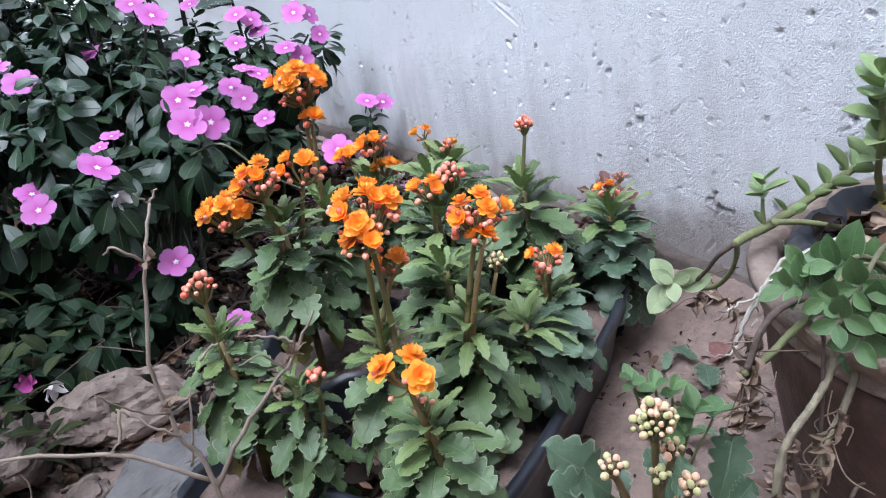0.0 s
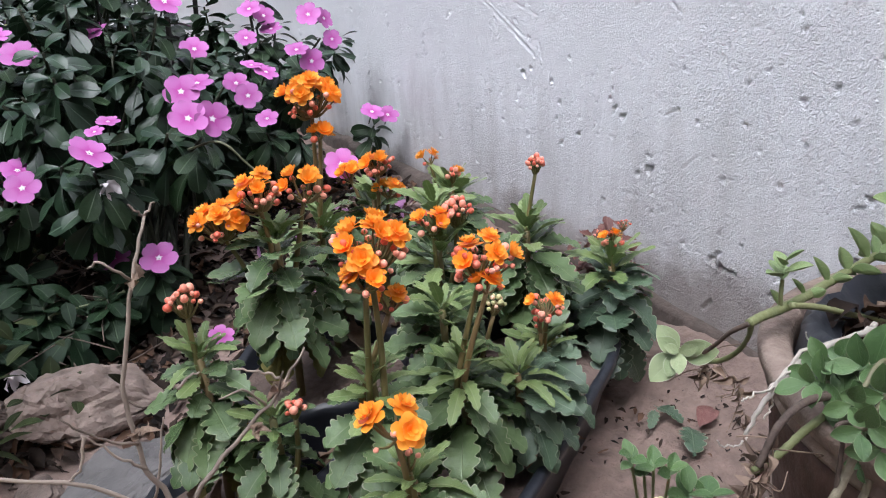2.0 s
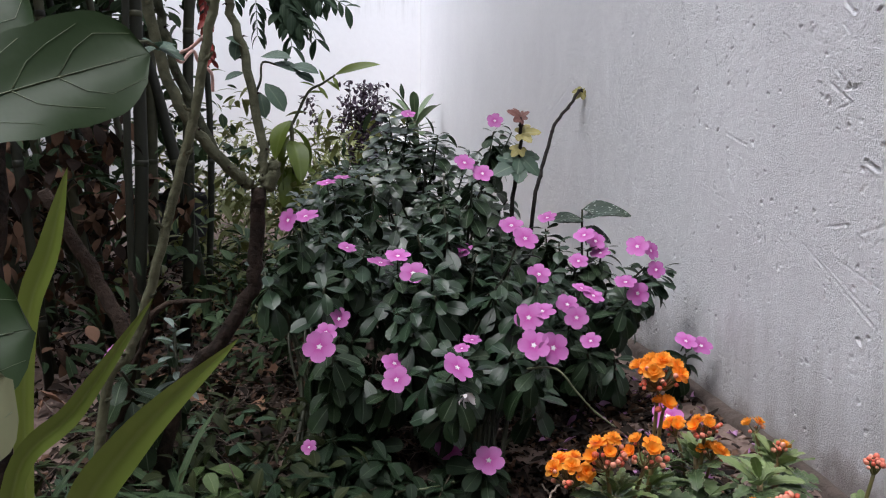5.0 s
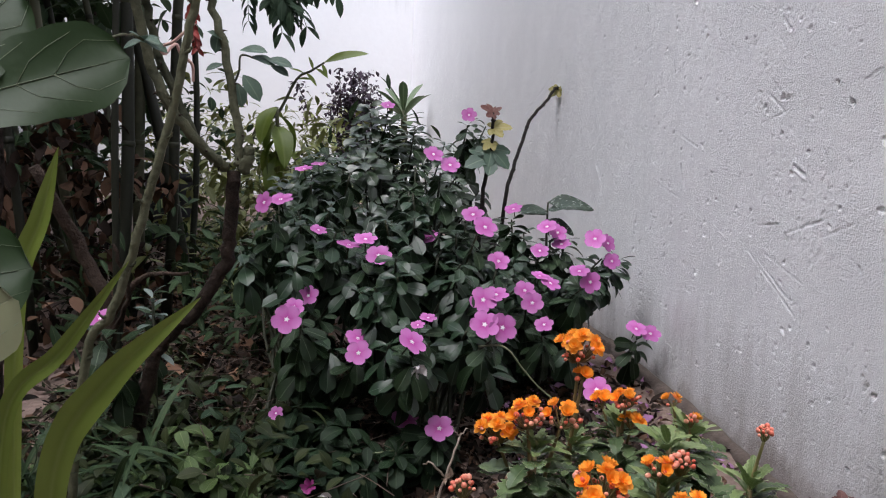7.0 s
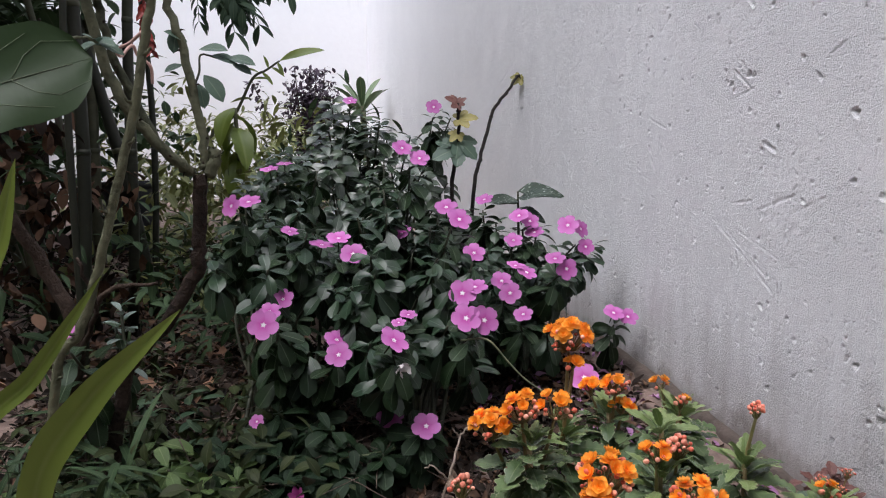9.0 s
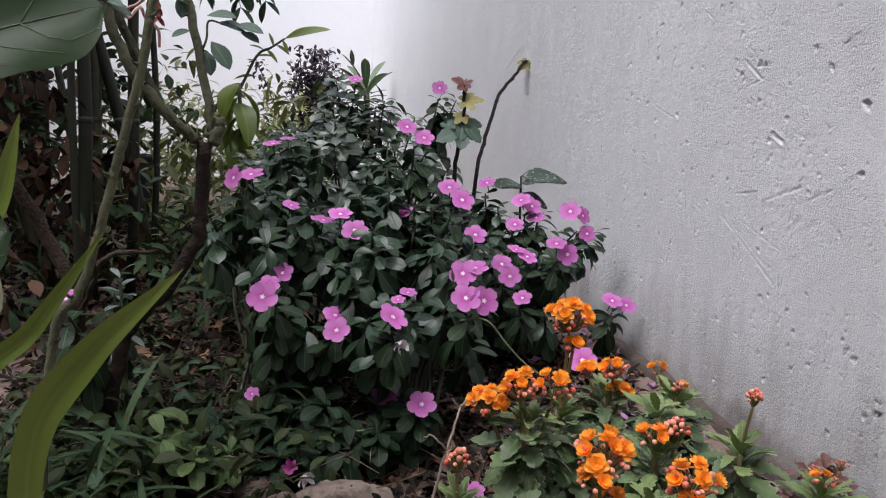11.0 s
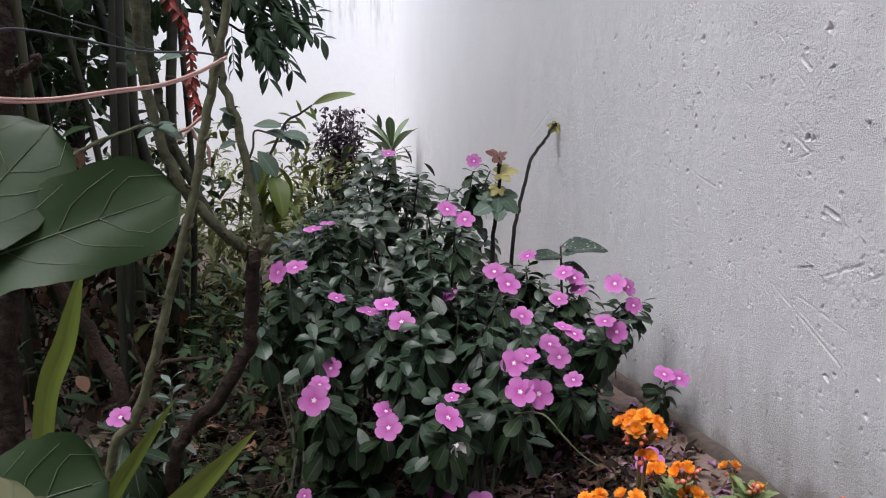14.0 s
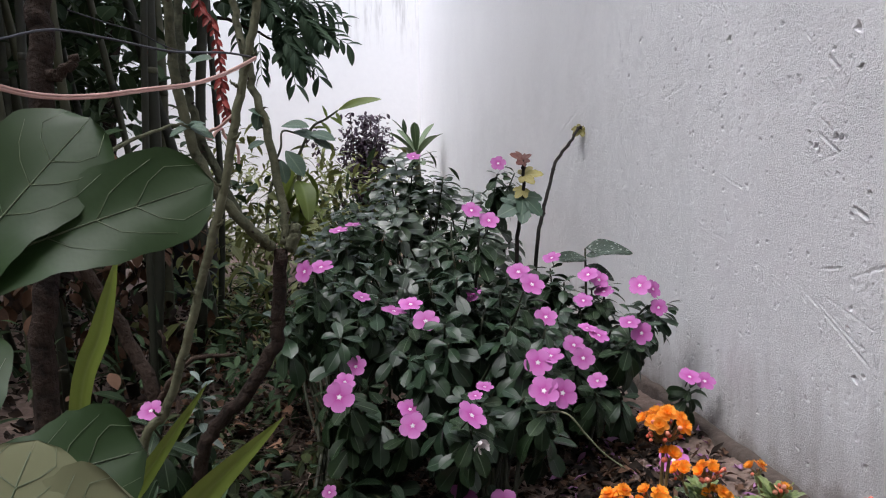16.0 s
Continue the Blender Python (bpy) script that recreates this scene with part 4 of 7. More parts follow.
class Bush:
    """A periwinkle bush: shoots from one crown, leaf pairs along each, flowers at the tips."""
    def __init__(self, base, label):
        self.base = Vector((base[0], base[1], ground_z(base[0], base[1])))
        self.root = thing("periwinkle_bush", self.base, label, "flowering bush", "periwinkle bushes")
        self.count, self.rest, self.leaves, self.flat = 0, Joined(), V_LEAVES, 0.0

    def shoot(self, tip, flowers=(), size=0.044, pairs=6, along=0.055):
        t = Vector(tip) - self.base
        start = Vector((rng.normal(0, 0.02), rng.normal(0, 0.02), -0.005))
        mid = start.lerp(t, 0.55) + Vector((rng.normal(0, 0.02), 0.07 + rng.normal(0, 0.02), -0.02))
        pts = curve_points([start, mid, t], 6)
        part("branch", make_mesh("branch", *tube_geo(pts, [0.0040, 0.0016], 6)[:2], V_STEM), self.root)
        out = Vector((t.x, t.y, 0))
        out = out.normalized() if out.length > 0.01 else Vector((0, -1, 0))
        axis = (out * 0.25 + Vector((rng.normal(0, 0.15), -0.22 - 0.25 * self.flat + rng.normal(0, 0.15), 0.95))).normalized()
        u = axis.orthogonal().normalized()
        w = axis.cross(u)
        d = (pts[-1] - pts[-4]).normalized()
        d = (d + Vector((0, 0, 0.6))).normalized()
        for lv in range(pairs):
            s = lv / max(1, pairs - 1)
            p = t - d * along * (1 - s) ** 1.4
            turn = lv * 1.05 + rng.normal(0, 0.2)
            whorl = 3 if s < 0.8 else 2
            for k in range(whorl):
                az = turn + k * 2 * math.pi / whorl
                el = radians(-56 + 70 * s + rng.normal(0, 12)) * (1 - self.flat) + radians(12) * self.flat
                way = (u * math.cos(az) + w * math.sin(az)) * math.cos(el) + axis * math.sin(el)
                ln = size * (1.05 - 0.45 * s ** 2) * rng.uniform(0.85, 1.12)
                m = aim(p + way * 0.003, way, axis, ln, rng.normal(0, 0.2))
                q = int(rng.integers(3))
                if self.count < 290:
                    part("leaf", self.leaves[q], self.root, m)
                    self.count += 1
                else:
                    self.rest.add(V_GEOS[q], m)
        if flowers:
            for f in flowers:
                at = Vector(f[:3]) - self.base
                n = Vector(f[3]) if len(f) > 3 else Vector((rng.normal(-0.05, 0.25), -0.75, 0.55 + rng.normal(0, 0.2)))
                part("flower", VF_ME, self.root, face(at, n.normalized() + Vector(rng.normal(0, 0.22, 3)), rng.uniform(0, 6), rng.uniform(0.98, 1.14) * (f[4] if len(f) > 4 else 1)))

    def done(self, mat=V_STUFF):
        if self.rest.n:
            tagged(part("foliage", self.rest.mesh("foliage", [mat]), self.root, label="inner dark green leaves"), kind="stuff")


FRONT = Vector((-0.05, -0.8, 0.55))
UPWARD = Vector((-0.1, -0.45, 0.85))
bush_mid = Bush((-0.46, 0.24), "large periwinkle bush with dark glossy leaves and lilac flowers")
bush_left = Bush((-0.66, 0.30), "periwinkle bush with lilac flowers behind a bare trunk")
bush_right = Bush((-0.22, 0.50), "periwinkle bush with pink flowers leaning on the white wall")
bush_back = Bush((-0.48, 0.85), "tall periwinkle bush with few pink flowers")

SPOTS = [
    # bush, flowers of one shoot
    (bush_mid, [(-0.439, 0.42, 0.437, FRONT), (-0.411, 0.415, 0.420, FRONT)]),
    (bush_mid, [(-0.533, 0.25, 0.286, FRONT), (-0.552, 0.28, 0.306, UPWARD), (-0.576, 0.28, 0.297, UPWARD)]),
    (bush_mid, [(-0.388, 0.30, 0.346, UPWARD), (-0.372, 0.28, 0.329, FRONT)]),
    (bush_mid, [(-0.336, 0.34, 0.269, FRONT)]),
    (bush_mid, [(-0.389, 0.18, 0.236, FRONT), (-0.369, 0.19, 0.242, UPWARD)]),
    (bush_mid, [(-0.399, 0.11, 0.217, FRONT), (-0.375, 0.11, 0.213, FRONT)]),
    (bush_mid, [(-0.497, 0.065, 0.205, FRONT)]),
    (bush_mid, [(-0.445, 0.40, 0.297, UPWARD)]),
    (bush_mid, [(-0.472, 0.12, 0.223, UPWARD, 0.6), (-0.487, 0.10, 0.218, UPWARD, 0.55)]),
    (bush_mid, [(-0.456, 0.088, 0.086, FRONT)]),
    (bush_mid, [(-0.495, 0.15, 0.076, UPWARD, 0.95)]),
    (bush_left, [(-0.706, 0.33, 0.353, FRONT), (-0.682, 0.34, 0.358, UPWARD)]),
    (bush_left, [(-0.661, 0.55, 0.403, UPWARD), (-0.635, 0.56, 0.412, UPWARD, 0.8)]),
    (bush_left, [(-0.622, 0.30, 0.316, UPWARD, 0.7)]),
    (bush_left, [(-0.633, 0.25, 0.225, UPWARD, 0.85), (-0.652, 0.12, 0.219, FRONT), (-0.646, 0.16, 0.227, UPWARD, 0.7)]),
    (bush_left, [(-0.561, 0.20, 0.175, UPWARD), (-0.560, 0.17, 0.162, FRONT)]),
    (bush_left, [(-0.672, 0.20, 0.067, FRONT, 0.6)]),
    (bush_right, [(-0.256, 0.60, 0.338, UPWARD)]),
    (bush_right, [(-0.200, 0.55, 0.309, UPWARD), (-0.175, 0.56, 0.297, FRONT)]),
    (bush_right, [(-0.169, 0.55, 0.276, UPWARD)]),
    (bush_right, [(-0.225, 0.50, 0.268, UPWARD)]),
    (bush_right, [(-0.230, 0.40, 0.224, UPWARD), (-0.247, 0.41, 0.235, UPWARD, 0.8)]),
    (bush_right, [(-0.285, 0.36, 0.218, UPWARD), (-0.279, 0.33, 0.203, FRONT)]),
    (bush_right, [(-0.266, 0.30, 0.174, UPWARD, 0.8)]),
    (bush_right, [(-0.131, 0.47, 0.296, FRONT), (-0.104, 0.475, 0.288, FRONT), (-0.098, 0.465, 0.256, FRONT, 0.8)]),
    (bush_right, [(-0.200, 0.34, 0.255, UPWARD), (-0.182, 0.335, 0.238, FRONT)]),
    (bush_back, [(-0.491, 1.0, 0.558, UPWARD)]),
    (bush_back, [(-0.324, 0.78, 0.529, FRONT)]),
]
for bush, fl in SPOTS:
    c = sum((Vector(f[:3]) for f in fl), Vector()) / len(fl)
    bush.shoot(c + Vector((0, 0.012, -0.022)), fl)
for bush, fl in SPOTS:
    # leafy shoots close by, a little lower and further back
    c = sum((Vector(f[:3]) for f in fl), Vector()) / len(fl)
    for k in range(3):
        t = c + Vector((rng.uniform(-0.075, 0.075), rng.uniform(0.02, 0.12), rng.uniform(-0.085, -0.005)))
        t.x = min(t.x, -0.07)
        if t.z > 0.11:
            bush.shoot(t)


def fill(bush, n, lo, hi, size=0.044, pairs=6):
    """Leafy shoots without flowers, spread through the bush's own dome."""
    for _ in range(n):
        x, y = rng.uniform(lo[0], hi[0]), rng.uniform(lo[1], hi[1])
        cx, cy = (lo[0] + hi[0]) / 2, (lo[1] + hi[1]) / 2
        r = math.hypot((x - cx) / (hi[0] - lo[0]), (y - cy) / (hi[1] - lo[1])) * 1.4
        top = lo[2] + (hi[2] - lo[2]) * max(0.2, 1 - r * r)
        bush.shoot((x, y, lo[2] + (top - lo[2]) * rng.random() ** 0.6), (), size, pairs)


fill(bush_mid, 24, (-0.58, 0.18, 0.17), (-0.33, 0.55, 0.40))
fill(bush_left, 22, (-0.76, 0.24, 0.19), (-0.52, 0.65, 0.37))
fill(bush_right, 24, (-0.32, 0.34, 0.12), (-0.11, 0.75, 0.33))
bush_back.flat = 0.8
fill(bush_back, 95, (-0.76, 0.62, 0.15), (-0.24, 1.3, 0.56), 0.050)
for b in (bush_mid, bush_left, bush_right):
    b.done()
bush_back.done(V_LIT)
small = Bush((-0.055, 0.43), "small periwinkle seedling with pale flowers beside the wall")
small.shoot((-0.058, 0.425, 0.116), [(-0.064, 0.413, 0.142, UPWARD), (-0.038, 0.41, 0.134, UPWARD)], 0.045, 7, 0.07)
low = Bush((-0.86, 0.10), "low periwinkle with one lilac flower under the stems")
low.shoot((-0.855, 0.062, 0.212), [(-0.853, 0.05, 0.234, FRONT, 0.75)], 0.045, 6, 0.09)
low.shoot((-0.84, 0.19, 0.21), (), 0.04, 6, 0.08)
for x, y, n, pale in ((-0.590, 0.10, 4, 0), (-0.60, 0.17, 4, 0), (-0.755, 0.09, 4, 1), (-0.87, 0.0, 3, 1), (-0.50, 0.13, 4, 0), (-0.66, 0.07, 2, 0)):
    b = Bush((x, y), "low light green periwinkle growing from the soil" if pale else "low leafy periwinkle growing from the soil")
    # the green ones take the leaf colour darkened to stand for shade
    b.leaves = V_LIGHTS if pale else V_SHADED_LEAVES
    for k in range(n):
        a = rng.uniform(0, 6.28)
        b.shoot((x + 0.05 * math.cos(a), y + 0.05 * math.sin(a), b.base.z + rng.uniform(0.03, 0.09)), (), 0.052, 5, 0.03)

# low seedlings, each a star of leaves
def star_seedling(x, y, top, ln, pale):
    zb = ground_z(x, y)
    root = thing("periwinkle_seedling", (x, y, zb), "light green star-shaped seedling on dark soil" if pale else "star-shaped seedling with shade-darkened leaves on dark soil", "seedling", "seedlings")
    h = max(0.015, top - zb)
    part("stem", make_mesh("stem", *tube_geo([(0, 0, -0.004), (0.002, 0.001, h * 0.5), (0, 0, h)], [0.0018, 0.0012])[:2], V_STEM), root)
    shapes = V_LIGHTS if pale else V_SHADED_LEAVES
    for k in range(13):
        s = k / 12
        way = polar(k * 2.4 + x * 40, radians(-14 + 62 * s * s) + rng.normal(0, 0.12))
        part("leaf", shapes[int(rng.integers(3))], root, aim(Vector((0, 0, h * (0.78 + 0.22 * s))), way, (0, 0, 1), ln * (1.05 - 0.55 * s) * rng.uniform(0.85, 1.1)))


for x, y, top, ln, pale in SEEDLINGS:
    star_seedling(x, y, top, ln, pale)

# a fallen lilac flower resting among the kalanchoes
for at, n, sc in (((-0.300, -0.045, 0.180), (-0.3, -0.7, 0.6), 0.9), ((-0.462, -0.235, 0.135), (0.1, -0.5, 0.9), 0.45)):
    fb = thing("fallen_flower", at, "lilac periwinkle flower caught among kalanchoe leaves", "flower", "fallen flowers", me=VF_ME)
    fb.matrix_basis = face(at, n, 1.0, sc)

# a thin bare shoot leaning out of the bush, a twig on the soil, and two withered flowers
def bare_shoot(name, pts, r, mat, label, category):
    b = Vector(pts[0])
    root = thing(name, b, label, category)
    c = curve_points([Vector(p) - b for p in pts], 6)
    g = tube_geo(c, r, 7)
    st = part("stem", make_mesh("stem", g[0], g[1], mat), root)
    for k in range(3, len(c), 5):
        g = tube_geo([c[k] - Vector((0.001, 0, 0.001)), c[k], c[k] + Vector((0.001, 0, 0.001))], [r[0] * 0.8, r[0] * 1.35, r[0] * 0.8], 7)
        part("node", make_mesh("node", g[0], g[1], mat), st)


SHOOT_GREEN = plain_mat("pale_green_shoot", (0.10, 0.11, 0.06), (0.22, 0.23, 0.14), 0.6, 60, 0.3, 0.001)
bare_shoot("bare_shoot", [(-0.40, 0.14, 0.18), (-0.374, 0.10, 0.190), (-0.348, 0.10, 0.161), (-0.325, 0.10, 0.136), (-0.298, 0.10, 0.115)], [0.0014, 0.0009], SHOOT_GREEN, "thin bare greenish shoot leaning out of the bush", "shoot")
bare_shoot("fallen_twig", [(-0.565, 0.094, 0.046), (-0.559, 0.096, 0.050), (-0.527, 0.10, 0.050), (-0.494, 0.113, 0.050)], [0.0016, 0.0010], SHOOT_GREEN, "thin pale twig lying among low leaves", "twig")
WITHER = petal_mat("withered_petal", (0.55, 0.50, 0.55), (0.62, 0.58, 0.60), (0.66, 0.63, 0.64), (0.55, 0.50, 0.50), 0.7, 0.1)
DARKPETAL = petal_mat("crumpled_petal", (0.25, 0.03, 0.14), (0.22, 0.02, 0.13), (0.28, 0.04, 0.18), (0.34, 0.08, 0.24), 0.6, 0.1)
WX, WY, WZ = -0.602, 0.02, 0.032
for at, n, sc, m in (((-0.489, 0.055, 0.177), (0.1, -0.8, -0.5), 0.75, WITHER), ((WX, WY, WZ), (0.4, -0.7, -0.3), 0.8, WITHER), ((WX - 0.012, WY, WZ + 0.010), (-0.3, -0.7, 0.6), 0.7, DARKPETAL)):
    j = Joined()
    j.add(petals_geo(5, 0.001, 0.013, 0.011, 0.010, 0.7, nu=5, nv=4, twist=0.4))
    wf = thing("withered_flower", at, "withered flower hanging on periwinkle leaves", "flower", "withered flowers", me=j.mesh("withered_flower", [m]))
    wf.matrix_basis = face(at, n, 0.7, sc)

# ---- rocks, slab and dry stick ----
def rock(name, at, size, label, mat=ROCK, seed=0, turn=0.0):
    """An angular stone: a hull of a few points, its faces cut finer and roughened."""
    r = np.random.default_rng(seed)
    bm = bmesh.new()
    for _ in range(13):
        p = Vector(r.normal(0, 1, 3)).normalized() * r.uniform(0.85, 1.05)
        p.z = max(-0.8, min(0.75, p.z))
        bm.verts.new((p.x * size[0], p.y * size[1], p.z * size[2]))
    hull = bmesh.ops.convex_hull(bm, input=bm.verts)
    bmesh.ops.delete(bm, geom=[e for e in hull["geom_interior"] if isinstance(e, bmesh.types.BMVert)], context="VERTS")
    bmesh.ops.bevel(bm, geom=bm.edges[:], offset=min(size) * 0.10, segments=1, affect="EDGES")
    bmesh.ops.triangulate(bm, faces=bm.faces[:])
    bmesh.ops.subdivide_edges(bm, edges=bm.edges[:], cuts=3, use_grid_fill=True)
    bmesh.ops.subdivide_edges(bm, edges=[e for e in bm.edges if e.calc_length() > 0.006], cuts=2, use_grid_fill=True)
    bm.normal_update()
    for v in bm.verts:
        q = v.co + Vector((seed, 0, 0))
        layer = abs(math.sin(v.co.z * 300 + 2 * noise.noise(q * 25)))
        v.co += v.normal * (0.006 * noise.noise(q * 28) + 0.003 * noise.noise(q * 80) + 0.0014 * noise.noise(q * 220) - 0.002 * (layer > 0.93))
    me = bpy.data.meshes.new(name)
    bm.to_mesh(me)
    bm.free()
    me.materials.append(mat)
    ob = thing(name, (0, 0, 0), label, "rock", "rocks", me=me)
    ob.matrix_basis = pose(*at, 0, 0, turn)
    return ob


rock("rock", (-0.630, -0.02, 0.0), (0.065, 0.045, 0.045), "rough reddish-brown rock lying on the soil", ROCK, 1, turn=20)
rock("rock", (-0.545, -0.01, 0.004), (0.090, 0.055, 0.048), "craggy brown rock beside the periwinkles", ROCK, 5, turn=-15)
rock("rock", (-0.66, 0.05, 0.0), (0.05, 0.04, 0.03), "brown rock half sunk in soil", ROCK, 9, turn=40)
rock("slate_slab", (-0.535, -0.13, -0.012), (0.085, 0.055, 0.022), "flat grey slate slab lying on the soil", SLATE, 12, turn=12)
rock("rock", (-0.60, -0.10, -0.022), (0.028, 0.024, 0.02), "small brown stone on the soil", ROCK, 15)


def dry_stick():
    root = thing("dry_stick", (-0.516, -0.355, -0.03), "dry forked brown twig standing in the soil", "twig")
    b = Vector((-0.516, -0.355, -0.03))
    def bit(name, pts, r, parent=root):
        g = tube_geo(curve_points([Vector(p) - b for p in pts], 5, 0.00045), [q * 0.68 for q in r], 7)
        return part(name, make_mesh(name, g[0], g[1], DRYTWIG), parent)
    bit("main_stem", [(-0.516, -0.36, -0.03), (-0.516, -0.37, 0.116), (-0.524, -0.368, 0.149), (-0.524, -0.366, 0.186), (-0.512, -0.362, 0.228), (-0.501, -0.345, 0.248)], [0.0021, 0.0010])
    bit("side_branch", [(-0.516, -0.37, 0.116), (-0.493, -0.37, 0.142), (-0.464, -0.37, 0.165), (-0.450, -0.37, 0.182)], [0.0019, 0.0008])
    bit("side_branch", [(-0.516, -0.368, 0.118), (-0.553, -0.37, 0.155), (-0.613, -0.37, 0.182)], [0.0017, 0.0010])
    bit("side_branch", [(-0.524, -0.368, 0.16), (-0.538, -0.37, 0.17), (-0.548, -0.375, 0.185)], [0.0010, 0.0005])
    bit("twiglet", [(-0.512, -0.362, 0.228), (-0.521, -0.365, 0.238), (-0.526, -0.36, 0.236)], [0.001, 0.0006])
    bit("twiglet", [(-0.501, -0.345, 0.248), (-0.496, -0.345, 0.253)], [0.001, 0.0006])
    bit("twiglet", [(-0.501, -0.345, 0.248), (-0.506, -0.345, 0.254)], [0.001, 0.0006])
    bit("twiglet", [(-0.471, -0.37, 0.16), (-0.480, -0.372, 0.172), (-0.490, -0.37, 0.170)], [0.0009, 0.0005])
    bit("twiglet", [(-0.464, -0.37, 0.165), (-0.463, -0.378, 0.178)], [0.0009, 0.0005])
    bit("twiglet", [(-0.523, -0.36, 0.126), (-0.517, -0.36, 0.146), (-0.512, -0.36, 0.164)], [0.0011, 0.0006])
    bit("twiglet", [(-0.523, -0.37, 0.149), (-0.533, -0.37, 0.159), (-0.543, -0.37, 0.173)], [0.0011, 0.0006])
    bit("twiglet", [(-0.504, -0.36, 0.175), (-0.499, -0.36, 0.179), (-0.494, -0.36, 0.18)], [0.0011, 0.0006])
    bit("twiglet", [(-0.463, -0.37, 0.171), (-0.472, -0.37, 0.177), (-0.482, -0.37, 0.182)], [0.0011, 0.0006])
    bit("twiglet", [(-0.542, -0.37, 0.172), (-0.546, -0.37, 0.159), (-0.551, -0.37, 0.155)], [0.0011, 0.0006])
    for p in ((-0.464, -0.372, 0.166), (-0.479, -0.372, 0.150), (-0.512, -0.364, 0.228), (-0.523, -0.372, 0.165)):
        for k in range(5):
            w = polar(rng.uniform(0, 6.28), rng.uniform(-0.5, 1.2))
            part("dry_husk", HUSK, root, aim(Vector(p) - b, w, (0, 0, 1), rng.uniform(0.004, 0.009), rng.uniform(0, 3)))


HUSK = leaf_mesh("dry_husk", DEADPALE, width=0.55, widest=0.5, nu=5, cup=0.9, droop=0.9, wave=0.3)
dry_stick()

# ---- clay pot with trailing succulent ----
PX, PY, PZ = -0.142, -0.540, 0.145


def lathe_geo(profile, seg=72, wob=0.0):
    v, f, uv = [], [], []
    for i, (r, z) in enumerate(profile):
        for k in range(seg):
            a = 2 * math.pi * k / seg
            q = r * (1 + wob * noise.noise((math.cos(a) * 2, math.sin(a) * 2, z * 12)))
            v.append((q * math.cos(a), q * math.sin(a), z))
            uv.append((k / seg, i / len(profile)))
    for i in range(len(profile) - 1):
        for k in range(seg):
            f.append((i * seg + k, i * seg + (k + 1) % seg, (i + 1) * seg + (k + 1) % seg, (i + 1) * seg + k))
    return v, f, uv


def clay_pot():
    z0 = ground_z(PX, PY) - 0.004
    h = PZ - z0
    root = thing("clay_pot", (PX, PY, z0), "large brown clay pot with a worn pale rim", "plant pot")
    body = [(0.002, 0.0), (0.098, 0.0), (0.104, 0.006), (0.116, h * 0.4), (0.124, h * 0.70), (0.127, h - 0.026), (0.122, h - 0.0235)]
    g = lathe_geo(body, wob=0.01)
    part("pot_body", make_mesh("pot_body", g[0], g[1], POT), root)
    rim = [(0.124, h - 0.024), (0.1285, h - 0.0235), (0.1300, h - 0.020), (0.1285, h - 0.0165), (0.1290, h - 0.0150), (0.1325, h - 0.012), (0.1345, h - 0.007), (0.1350, h - 0.003), (0.1335, h), (0.127, h + 0.001), (0.120, h - 0.001), (0.1175, h - 0.006), (0.117, h - 0.02), (0.116, h - 0.06)]
    g = lathe_geo(rim, wob=0.008)
    part("pot_rim", make_mesh("pot_rim", g[0], g[1], RIM), root, label="worn pale clay rim")
    # the crumpled liner standing up inside the pot
    v, f = [], []
    n = 60
    for i, (r, z) in enumerate(((0.112, h - 0.06), (0.114, h - 0.012), (0.1155, h + 0.010), (0.110, h + 0.016), (0.096, h + 0.002))):
        for k in range(n):
            a = 2 * math.pi * k / n
            w = 0.006 * noise.noise((math.cos(a) * 6, math.sin(a) * 6, i * 0.8)) + 0.003 * noise.noise((math.cos(a) * 17, math.sin(a) * 17, i))
            v.append(((r + w) * math.cos(a), (r + w) * math.sin(a), z + (0.006 * noise.noise((math.cos(a) * 3, math.sin(a) * 3, 5)) - 0.012 + 0.010 * math.exp(-(((a - 2.5) / 0.6) ** 2))) * (i > 1)))
    for i in range(4):
        for k in range(n):
            f.append((i * n + k, i * n + (k + 1) % n, (i + 1) * n + (k + 1) % n, (i + 1) * n + k))
    part("plastic_liner", make_mesh("plastic_liner", v, f, PLASTIC), root, label="crumpled black plastic liner")
    sv = [(0, 0, h - 0.014)] + [(r * math.cos(2 * math.pi * k / 40), r * math.sin(2 * math.pi * k / 40), h - 0.018 + 0.005 * noise.noise((k * 0.7, r * 50, 0))) for r in (0.04, 0.08, 0.110) for k in range(40)]
    sf = [(0, 1 + k, 1 + (k + 1) % 40) for k in range(40)] + [(1 + i * 40 + k, 1 + (i + 1) * 40 + k, 1 + (i + 1) * 40 + (k + 1) % 40, 1 + i * 40 + (k + 1) % 40) for i in range(2) for k in range(40)]
    part("potting_soil", make_mesh("potting_soil", sv, sf, SOIL), root, label="dark potting soil")


clay_pot()


